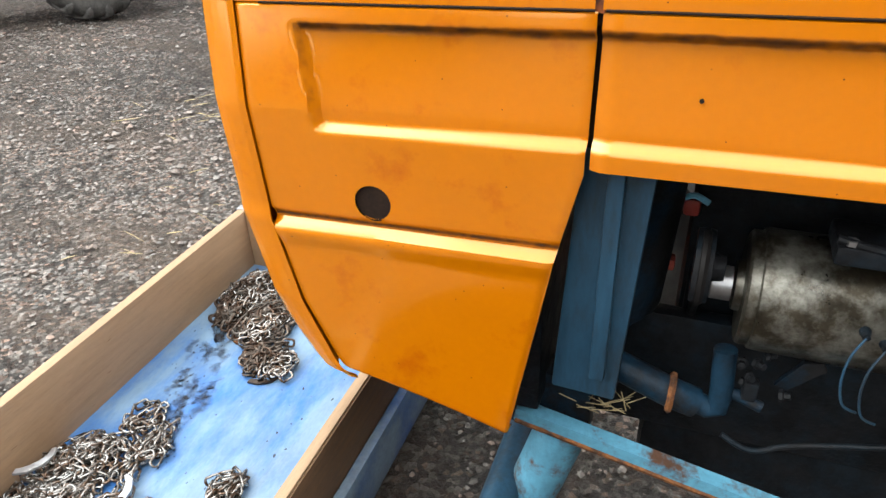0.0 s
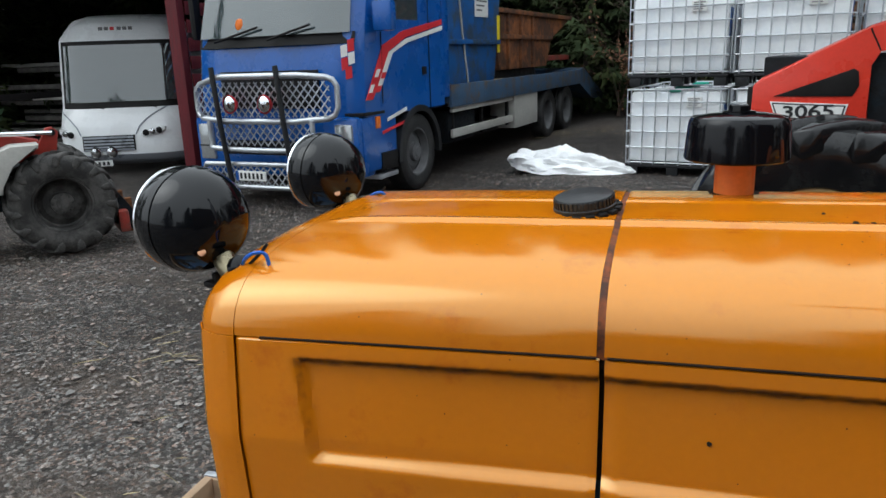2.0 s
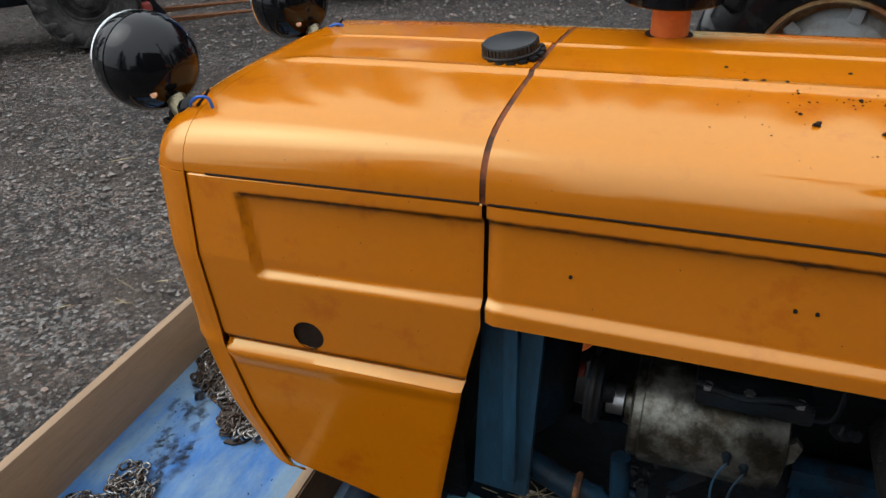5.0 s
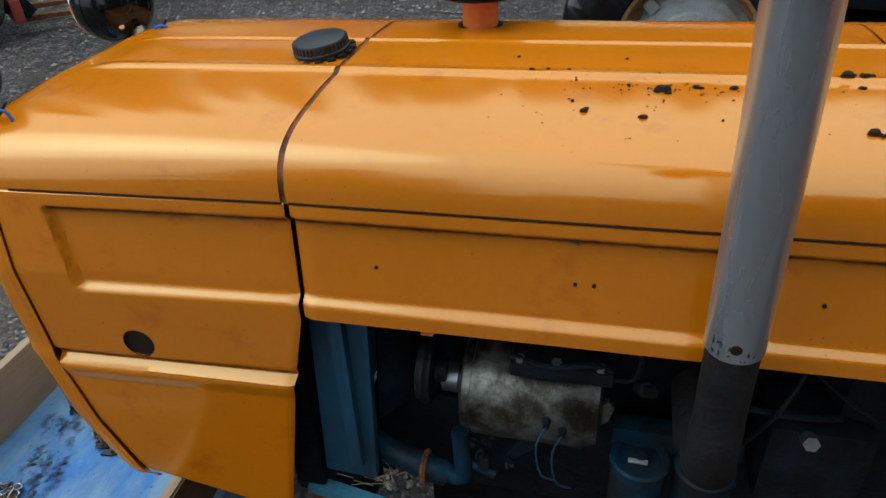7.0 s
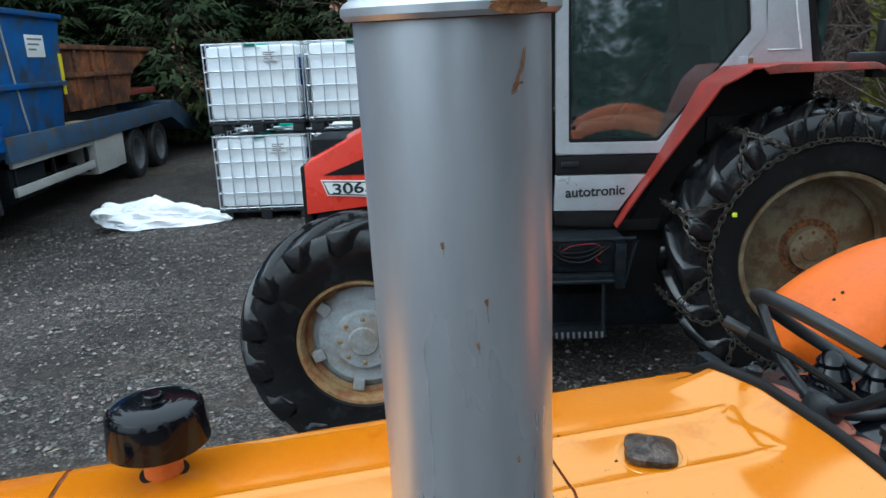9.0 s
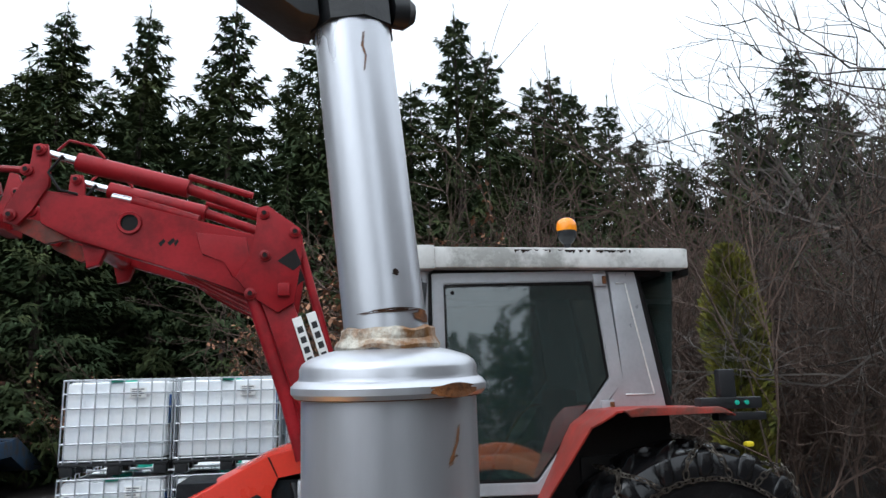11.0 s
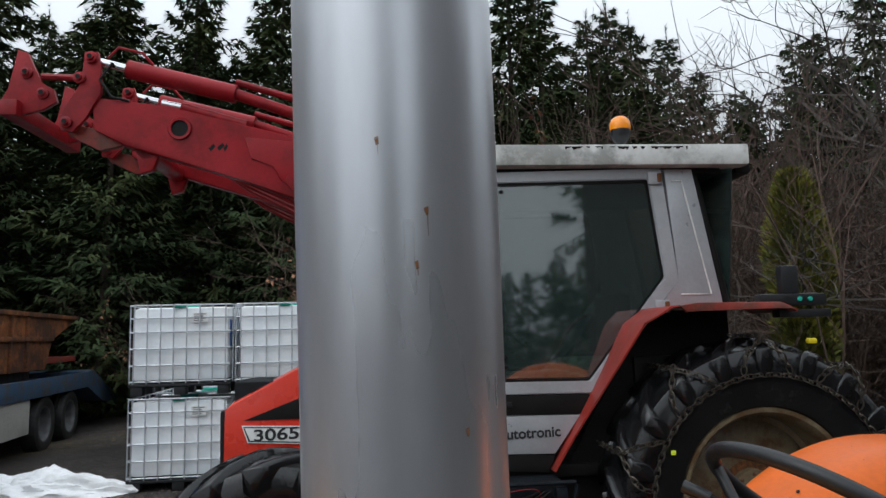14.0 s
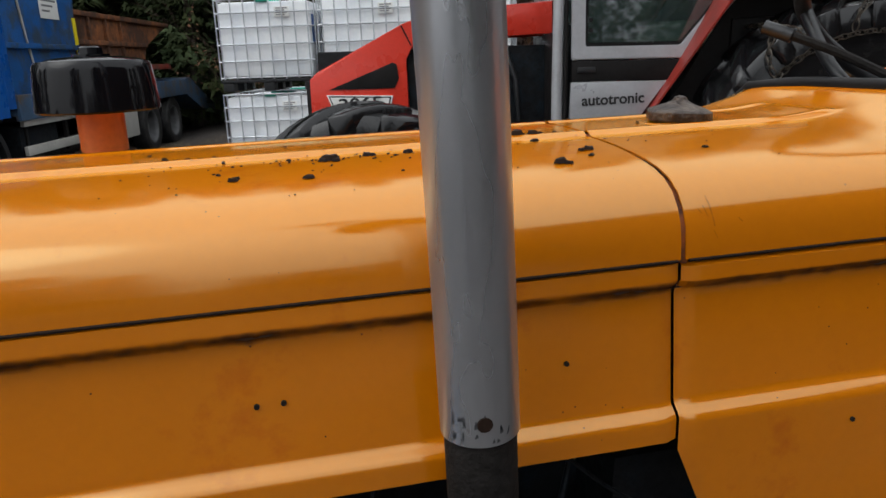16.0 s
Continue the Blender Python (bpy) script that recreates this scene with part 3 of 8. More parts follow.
# ---- the orange tractor ----
TILT = 0.0155                 # the bonnet rises a little to the rear
WIDTH = 0.645
tractor = thing("orange_tractor", "old orange tractor with blue engine standing on gravel", "tractor")


def seam_x(z):
    """Where the nose shell meets the side panels."""
    pts = ((0.630, -0.350), (0.672, -0.375), (0.78, -0.420), (0.927, -0.451), (1.10, -0.461), (1.30, -0.468))
    for (z0, a), (z1, b) in zip(pts, pts[1:]):
        if z <= z1:
            return a + (b - a) * (z - z0) / (z1 - z0)
    return pts[-1][1]


def skin(x, z):
    """How far the side panels lie from y = 0 before the pressings."""
    k, m = min(max(-x / 0.46, 0.0), 1.0), smooth(1.235, 1.10, z) if z < 1.235 else 0.0
    m = min(max((1.235 - z) / 0.14, 0.0), 1.0)
    return -0.013 * m - 0.016 * k - 0.008 * k * m


def pressing(x, z, x_start):
    """The recessed band along the side panels: sharp upper edge, sloping lower edge."""
    z = z - TILT * x
    w = 1.0 if x_start is None else smooth(x_start, x_start + 0.014, x - 0.15 * (1.2 - z))
    return 0.0135 * w * smooth(1.213, 1.199, z) * (1 - smooth(1.083, 1.068, z))


def side_panel(name, x0, x1, z0, z1, nu, nv, press, extra=None, label="", cut=None):
    def f(u, v):
        z = z0(0) if callable(z0) else z0
        zb = (z0(u) if callable(z0) else z0)
        zt = (z1(u) if callable(z1) else z1)
        z = zb + (zt - zb) * v
        a = x0(z) if callable(x0) else x0
        b = x1(z) if callable(x1) else x1
        x = a + (b - a) * u
        y = skin(x, z)
        if press is not False:
            y += pressing(x, z, press)
        if extra:
            y += extra(x, z, u, v)
        return (x, y, z)
    bm = sheet(f, nu, nv, 0.002)
    if cut:
        cx, cz, r = cut
        inside = [v for v in bm.verts if math.hypot(v.co.x - cx, v.co.z - cz) < r * 0.93]
        bmesh.ops.delete(bm, geom=inside, context="VERTS")
        for v in bm.verts:
            d = math.hypot(v.co.x - cx, v.co.z - cz)
            if d < r * 1.24:
                v.co.x, v.co.z = cx + (v.co.x - cx) * r / d, cz + (v.co.z - cz) * r / d
    return part(name, bm, ORANGE, tractor, label)


def upper_front(x, z, u, v):
    edge = 0.0018 * (1 - smooth(0.0, 0.010, u)) + 0.002 * smooth(0.99, 1.0, u) + 0.004 * smooth(0.988, 1.0, v)
    return edge + 0.007 * smooth(0.940, 0.929, z)


def lower_front(x, z, u, v):
    lip = -0.0045 * smooth(0.875, 0.905, z)
    under = 0.05 * smooth(0.10, 0.0, v) ** 1.3
    return lip + under + 0.0018 * (1 - smooth(0.0, 0.010, u)) + 0.004 * smooth(0.985, 1.0, u) - 0.004 + 0.0165 * smooth(0.908, 0.9235, z) ** 1.4


def right_edge(z):
    return -0.0030 if z > 1.04 else -0.0030 - 0.145 * min((1.04 - z) / 0.118, 1.0) * 0.19 - max(0.922 - z, 0.0) * 0.176


side_panel("upper_side_panel", seam_x, right_edge, 0.9244, lambda u: 1.2335 - 0.007 * (1 - u), 70, 96, -0.384, upper_front, "orange pressed panel with a round black hole", (-0.288, 0.966, 0.0268))
side_panel("lower_side_panel", seam_x, right_edge, lambda u: 0.630 - 0.088 * u, 0.9235, 50, 60, False, lower_front, "orange lower panel with rounded lip")
side_panel("centre_side_panel", 0.0026, lambda z: 0.8012, lambda u: 1.040 + 0.0125 * u, lambda u: 1.2335 + 0.0124 * u, 60, 64, None,
           lambda x, z, u, v: 0.006 * smooth(0.985, 1.0, v) + 0.006 * (1 - smooth(0, 0.008, u)) + 0.006 * smooth(0.992, 1.0, u) + 0.012 * smooth(0.03, 0.0, v),
           "long orange side panel with small screw holes")
side_panel("rear_side_panel", lambda z: 0.8046 + (0.066 * min((1.045 - z) / 0.16, 1.0) if z < 1.045 else 0.0), 1.30, 0.886, lambda u: 1.245 + 0.0076 * u, 40, 70, None,
           lambda x, z, u, v: 0.006 * smooth(0.985, 1.0, v) + 0.006 * (1 - smooth(0, 0.016, u)))

# the round hole in the front panel, its edge and an inside coloured near-black for shade
hole = Vector((-0.288, skin(-0.288, 0.966) - 0.0002, 0.966))
part("round_hole", lathe([(0.0300, -0.003), (0.0290, -0.020), (0.0290, -0.045), (0.0, -0.045)], 28, Matrix.Translation(hole) @ X90), SOOTGAP, tractor, "inside of the round opening, near-black for its shade")
part("inner_screw", lathe([(0.006, 0), (0.006, 0.004), (0.0, 0.004)], 10, Matrix.Translation(hole + Vector((0.004, 0.030, -0.004))) @ X90), RUST, tractor)
for x, z in ((0.119, 1.141), (0.390, 1.146), (0.414, 1.1465), (0.686, 1.151), (1.005, 1.055)):
    y = skin(x, z) + pressing(x, z, None)
    part("screw_hole", lathe([(0.0026, 0.003), (0.0026, 0.0006), (0.0, 0.0006)], 12, Matrix.Translation((x, y, z)) @ X90), DARKTRIM, tractor, "small black drilled hole")

# grime that has settled along the upper edge of the pressings
for x0, x1 in ((-0.376, -0.004), (0.004, 0.799), (0.808, 1.29)):
    k = max(int((x1 - x0) / 0.008), 4)
    rows = []
    for i in range(k + 1):
        x = x0 + (x1 - x0) * i / k
        top = 1.2155 + TILT * x + 0.0012 * noise.noise((x * 40, 5, 0))
        low = 1.1955 + TILT * x - 0.004 * max(noise.noise((x * 55, 0, 0)), 0) - 0.003 * noise.noise((x * 18, 3, 0))
        pts = []
        for j in range(8):
            z = top + (low - top) * (j / 7) ** 1.25
            pts.append((x, skin(x, z) + pressing(x, z, None if x > 0 else -0.384) - 0.0009, z))
        rows.append((pts, 0.72 + 0.28 * noise.noise((x * 14, 9, 0))))
    grime_strip(rows, tractor, "brown grime along the pressed edge")
# a streak of dirt down the front end of the pressing, a smear under it and the dirt above the lower lip
rows = []
for i in range(16):
    z = 1.205 - 0.11 * i / 15
    x = -0.384 + 0.15 * (1.2 - z + TILT * -0.38)
    rows.append(([(x + d, skin(x + d, z) + pressing(x + d, z, -0.384) - 0.0009, z) for d in (-0.002, 0.003, 0.008, 0.014)], 0.52 - 0.016 * i))
grime_strip(rows, tractor)
rows = []
for i in range(54):
    x = -0.447 + 0.418 * i / 53
    h = 0.013 + 0.005 * noise.noise((x * 40, 7, 0))
    rows.append(([(x, skin(x, z) - 0.0009 + 0.007 * smooth(0.940, 0.929, z), z) for z in (0.9250, 0.9275, 0.930, 0.933, 0.927 + h)], 0.85 + 0.2 * noise.noise((x * 20, 1, 0))))
grime_strip(rows, tractor, "brown grime above the lower lip")

# a dark rubber strip along the joint of bonnet and side panels
for x0, x1 in ((-0.43, -0.006), (0.006, 0.797), (0.809, 1.24)):
    line = [(x0 + (x1 - x0) * i / 12, skin(x0 + (x1 - x0) * i / 12, 1.235) + 0.0002, 1.2340 + TILT * (x0 + (x1 - x0) * i / 12)) for i in range(13)]
    part("joint_strip", tube(line, 0.0019, 6), SOOTGAP, tractor, "dark dirty strip in the bonnet joint")
# near-black backing sheets seen through the seams, in place of the shade there
part("inner_frame", box(-0.44, 1.28, 0.012, 0.02, 1.215, 1.255), SOOTGAP, tractor, "near-black backing for the shade in the bonnet joint")
part("inner_frame", box(-0.40, -0.06, 0.016, 0.020, 0.90, 0.945), SOOTGAP, tractor)
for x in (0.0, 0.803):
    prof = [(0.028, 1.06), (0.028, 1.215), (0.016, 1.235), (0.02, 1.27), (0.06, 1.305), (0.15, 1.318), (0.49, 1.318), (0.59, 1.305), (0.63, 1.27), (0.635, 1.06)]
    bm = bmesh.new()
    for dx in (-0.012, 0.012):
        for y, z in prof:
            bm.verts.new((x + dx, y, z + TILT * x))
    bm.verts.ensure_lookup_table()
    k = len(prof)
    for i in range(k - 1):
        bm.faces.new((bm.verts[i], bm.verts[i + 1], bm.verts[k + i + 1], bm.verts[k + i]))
    part("inner_frame", bm, SOOTGAP, tractor, "near-black strip for the shade inside the seam")

# the bonnet in three lengths: a rounded section with a low raised middle
PROFILE = ((0.0, 0.0), (0.0008, 0.016), (0.004, 0.034), (0.011, 0.050), (0.023, 0.064), (0.040, 0.0745), (0.062, 0.0815), (0.09, 0.0865), (0.125, 0.0905),
           (0.165, 0.0935), (0.205, 0.0955), (0.232, 0.0962), (0.2375, 0.0970), (0.2425, 0.1004), (0.2475, 0.1022), (0.2530, 0.1020), (0.2590, 0.1000), (0.285, 0.1006), (0.3225, 0.1012))
HALF = [(y, z) for y, z in PROFILE]
RING = HALF + [(WIDTH - y, z) for y, z in HALF[-2::-1]]


def bonnet(name, x0, x1, nu, shape, label):
    def f(u, v):
        x = x0 + (x1 - x0) * u
        j = v * (len(RING) - 1)
        i = min(int(j), len(RING) - 2)
        (ya, za), (yb, zb) = RING[i], RING[i + 1]
        t = j - i
        return shape(x, ya + (yb - ya) * t, za + (zb - za) * t)
    return part(name, sheet(f, nu, 2 * (len(RING) - 1), 0.002), ORANGE, tractor, label)


def front_shape(x, y, h):
    u = min(max((-0.10 - x) / 0.365, 0.0), 1.0)
    drop = 1 - 0.05 * u ** 3
    flat = 1 - smooth(0.80, 1.0, u)
    if h > 0.0962:
        h = 0.0962 + (h - 0.0962) * flat
    side = -0.016 * min(max(-x / 0.46, 0.0), 1.0) * (1 - smooth(0.0, 0.09, h))
    return (x, y + side * (1 if y < WIDTH / 2 else -1), 1.235 + TILT * x + h * drop)


def plain_shape(x, y, h):
    return (x, y, 1.235 + TILT * x + h)


def rear_shape(x, y, h):
    rise = min(max((x - 1.075) / 0.17, 0.0), 1.0) ** 2.1 * (1 - smooth(0.52, 0.565, y))
    if h > 0.0962:
        h = 0.0962 + (h - 0.0962) * (1 - smooth(1.14, 1.175, x))
    x -= 0.028 * smooth(0.06, 0.20, y - WIDTH / 2) * smooth(0.95, 1.245, x)
    return (x, y, 1.235 + TILT * x + h * (1 + 0.36 * rise))


bonnet("front_bonnet", -0.4665, -0.0062, 64, front_shape, "glossy orange bonnet front, rounded towards the nose")
bonnet("centre_bonnet", 0.0026, 0.8004, 30, plain_shape, "glossy orange bonnet with soot specks")
bonnet("rear_bonnet", 0.8058, 1.245, 48, rear_shape, "orange bonnet flaring up towards the dashboard")

# rusty flanges that show in the bonnet seams
for x in (-0.001, 0.8035):
    bm = bmesh.new()
    rows = [[bm.verts.new((x + dx, min(max(y, 0.0035), WIDTH - 0.0035), 1.2350 + TILT * x + h - drop)) for y, h in RING] for dx, drop in ((-0.0060, 0.0030), (-0.0010, 0.0036), (0.0005, 0.0046), (0.0055, 0.0046))]
    for a, b in zip(rows, rows[1:]):
        for i in range(len(RING) - 1):
            bm.faces.new((a[i], a[i + 1], b[i + 1], b[i]))
    part("seam_flange", bm, RUSTLIP, tractor, "rusty red flange inside the seam")

# the shell round the nose, leaning back at its foot
NOSE_PLAN = ((0.0, 0.0), (0.010, -0.0015), (0.024, 0.0), (0.036, 0.003), (0.055, 0.013), (0.070, 0.030), (0.079, 0.055), (0.084, 0.10), (0.087, 0.20), (0.088, 0.3225))


def nose_f(u, v):
    z = 0.624 + (1.2278 - 0.624) * v
    zt = max(z, 0.630)
    k = u * 18
    mirror = k > 9
    if mirror:
        k = 18 - k
    i = min(int(k), 8)
    a, b, t = NOSE_PLAN[i], NOSE_PLAN[i + 1], k - i
    dx, dy = a[0] + (b[0] - a[0]) * t, a[1] + (b[1] - a[1]) * t
    belly = smooth(0.75, 0.624, z)
    lip = -0.004 * (smooth(0.912, 0.918, z) - smooth(0.918, 0.945, z)) - (0.003 if z < 0.915 else 0.0)
    x = seam_x(zt) - 0.0006 - dx * (1 - 0.25 * belly)
    y = skin(-0.46, zt) - 0.001 + dy + 0.02 * smooth(0.657, 0.624, z) + lip
    if mirror:
        y = WIDTH - y
    return (x, y, z)


def nose_cap(u, v):
    """The rounded top that carries the bonnet's section over into the front of the nose."""
    j = u * (len(RING) - 1)
    i = min(int(j), len(RING) - 2)
    (ya, za), (yb, zb) = RING[i], RING[i + 1]
    y, h = ya + (yb - ya) * (j - i), min(za + (zb - za) * (j - i), 0.0962)
    a = v * math.pi / 2
    dx = 0.0875 * math.sin(a)
    dy = 0.0
    for (d0, e0), (d1, e1) in zip(NOSE_PLAN, NOSE_PLAN[1:]):
        if d0 <= dx <= d1:
            dy = e0 + (e1 - e0) * (dx - d0) / (d1 - d0)
    side = -0.017 * (1 - smooth(0.0, 0.09, h))
    f = 1 - max(dy, 0.0) / 0.3225
    yy = WIDTH / 2 + (y + side * (1 if y < WIDTH / 2 else -1) - WIDTH / 2) * f
    return (-0.4672 - dx, yy, 1.2278 + (h * 0.95) * math.cos(a) ** 0.85)


part("nose_cap", sheet(nose_cap, 72, 24, 0.002), ORANGE, tractor, "rounded orange top of the nose")
part("nose_shell", sheet(nose_f, 54, 90, 0.002), ORANGE, tractor, "orange nose shell wrapping round the front")
# dark sheet standing in for shade behind the nose seam
part("inner_frame", box(-0.44, -0.40, 0.006, 0.012, 0.80, 1.22), SOOTGAP, tractor)

# specks of soot and tar on the bonnet
def soot_spots():
    rng = random.Random(8)
    spots = [(0.381, 0.129, 0.0055), (0.383, 0.137, 0.004), (0.454, 0.119, 0.0055), (0.714, 0.100, 0.008), (0.722, 0.094, 0.005), (0.479, 0.203, 0.010), (0.472, 0.196, 0.006), (0.487, 0.192, 0.005),
             (0.523, 0.213, 0.006), (0.53, 0.21, 0.004), (0.570, 0.212, 0.006), (0.716, 0.252, 0.009), (0.735, 0.254, 0.007), (0.725, 0.262, 0.004), (0.745, 0.258, 0.005), (0.728, 0.224, 0.005),
             (0.756, 0.145, 0.005), (0.766, 0.148, 0.007), (0.757, 0.118, 0.004), (0.768, 0.262, 0.004), (0.297, 0.252, 0.004), (0.32, 0.262, 0.003), (0.363, 0.228, 0.0025), (0.35, 0.262, 0.003),
             (0.363, 0.159, 0.003), (0.435, 0.215, 0.003), (0.43, 0.31, 0.003), (0.27, 0.31, 0.003), (0.89, 0.115, 0.004), (0.66, 0.40, 0.003), (0.84, 0.40, 0.003), (0.55, 0.118, 0.002), (0.90, 0.30, 0.003)]
    for _ in range(70):
        spots.append((rng.gauss(0.50, 0.08), rng.gauss(0.20, 0.02), rng.uniform(0.0008, 0.0018)))
    for _ in range(60):
        spots.append((rng.uniform(0.2, 0.95), rng.uniform(0.06, 0.3), rng.uniform(0.0006, 0.0013)))
    bm = bmesh.new()
    for x, y, r in spots:
        h = 0.0
        for (ya, za), (yb, zb) in zip(RING, RING[1:]):
            if ya <= y <= yb:
                h = za + (zb - za) * (y - ya) / (yb - ya)
        z = 1.235 + TILT * x + h
        a0 = rng.uniform(0, 6)
        k = 9
        rim = [bm.verts.new((x + math.cos(a0 + 6.283 * i / k) * r * rng.uniform(0.7, 1.3), y + math.sin(a0 + 6.283 * i / k) * r * rng.uniform(0.5, 1.0), z + 0.0006)) for i in range(k)]
        lump = [bm.verts.new((x + (v.co.x - x) * 0.75, y + (v.co.y - y) * 0.75, z + 0.0008 + r * rng.uniform(0.25, 0.7))) for v in rim]
        top = bm.verts.new((x, y, z + 0.0008 + r * rng.uniform(0.4, 0.7)))
        for i in range(k):
            j = (i + 1) % k
            bm.faces.new((rim[i], rim[j], lump[j], lump[i]))
            bm.faces.new((lump[i], lump[j], top))
    part("soot_grit", bm, SOOTGAP, tractor, "scattered black flecks of soot")["kind"] = "stuff"


soot_spots()

# dark drips on the rear bonnet beside the seam
for x, h0, h1, w in ((0.832, 0.058, 0.030, 0.0022), (0.826, 0.050, 0.040, 0.0014), (0.820, 0.048, 0.043, 0.0012), (0.835, 0.026, 0.018, 0.0014), (0.862, 0.036, 0.032, 0.0014)):
    rows = []
    for i in range(8):
        h = h0 + (h1 - h0) * i / 7
        y = 0.0
        for (ya, za), (yb, zb) in zip(RING[:18], RING[1:19]):
            if za <= h <= zb:
                y = ya + (yb - ya) * (h - za) / (zb - za)
        xx = x + 0.004 * i / 7
        rows.append(([(xx + d * w, y - 0.0009, 1.235 + TILT * xx + h) for d in (-0.7, -0.3, 0.3, 0.7)], 0.55))
    grime_strip(rows, tractor, "", None, "drip_mark")

# black screw cap at the front seam, set askew
cap_at = pose(-0.055, 0.318, 1.3375, 3, -7, 18)
prof = [(0.046, 0.0), (0.0475, 0.003), (0.0475, 0.007), (0.0445, 0.009), (0.0445, 0.019), (0.043, 0.0215), (0.040, 0.0225), (0.0, 0.0232)]
cap = part("radiator_cap", lathe(prof, 40, cap_at), BLACKPLASTIC, tractor, "black ribbed plastic screw cap")
bm = bmesh.new()
for i in range(40):
    box(0.0435, 0.0462, -0.0016, 0.0016, 0.008, 0.0195, bm=bm, m=cap_at @ pose(0, 0, 0, 0, 0, 9 * i))
part("cap_ribs", bm, BLACKPLASTIC, cap)
bm = bmesh.new()
for i in range(9):
    a = radians(200 + 22 * i)
    box(0.040, 0.056, -0.007, 0.007, -0.004, 0.003, 0.002, bm=bm, m=cap_at @ pose(0, 0, 0, 0, 0, math.degrees(a)))
part("cap_seal", bm, DARKTRIM, cap, "torn black rubber seal")["kind"] = "stuff"

# air pre-cleaner
pc = pose(0.171, 0.515, 1.3285) @ Matrix.Diagonal((1.065, 1.065, 1.04, 1))
part("air_pipe", lathe([(0.0300, -0.06), (0.0300, 0.08)], 30, pc), PRIMER, tractor, "matt red-orange air pipe")
part("pipe_hole", lathe([(0.038, 0.0012), (0.038, 0.0018), (0.0, 0.0018)], 30, pc), SOOTGAP, tractor, "dark gap round the pipe")
bowl = part("precleaner_bowl", lathe([(0.029, 0.056), (0.0755, 0.056), (0.0782, 0.0585), (0.0780, 0.064), (0.0765, 0.085), (0.0742, 0.110), (0.0725, 0.1185), (0.0690, 0.1232), (0.0655, 0.1222), (0.060, 0.1250), (0.040, 0.1285), (0.028, 0.1292), (0.0, 0.1295)], 64, pc), SATINBLACK, tractor, "gloss black domed pre-cleaner bowl")
part("top_nut", lathe([(0.024, 0.127), (0.024, 0.132), (0.0155, 0.1328), (0.0150, 0.1405), (0.0125, 0.1425), (0.0, 0.1425)], 8, pc), GLOSSBLACK, bowl)

# fuel cap, a worn star-shaped cast knob
fc = pose(0.962, 0.302, 1.3505, 2, 2, 20) @ Matrix.Diagonal((1, 1, 0.76, 1))
bm = bmesh.new()
rings = []
for r0, z, amp in ((0.034, -0.004, 0.6), (0.044, 0.001, 1.0), (0.0455, 0.004, 1.0), (0.0455, 0.016, 1.0), (0.043, 0.019, 1.0), (0.030, 0.0245, 0.8), (0.017, 0.031, 0.3), (0.010, 0.036, 0), (0.0085, 0.041, 0), (0.003, 0.0435, 0)):
    rings.append([bm.verts.new(fc @ Vector(((r0 + 0.0045 * amp * math.cos(4 * a)) * math.cos(a), (r0 + 0.0045 * amp * math.cos(4 * a)) * math.sin(a), z))) for a in [6.2832 * i / 40 for i in range(40)]])
for a, b in zip(rings, rings[1:]):
    for i in range(40):
        bm.faces.new((a[i], a[(i + 1) % 40], b[(i + 1) % 40], b[i]))
bm.faces.new(rings[-1])
FUELCAP = material("pitted_cap_metal", (0.045, 0.033, 0.029), 0.34, metal=0.5, var=0.4, scale=60, fine=250, second=(0.13, 0.10, 0.08), second_scale=45, second_amount=0.35, bump=0.6, bump_scale=140)
part("fuel_cap", bm, FUELCAP, tractor, "pitted brown star-shaped fuel cap")
part("filler_seat", lathe([(0.062, -0.0075), (0.058, -0.0035), (0.051, -0.0030), (0.049, -0.006)], 40, pose(0.962, 0.302, 1.3545, 0, -0.9), cap=False), ORANGE, tractor, "raised orange seat round the filler")

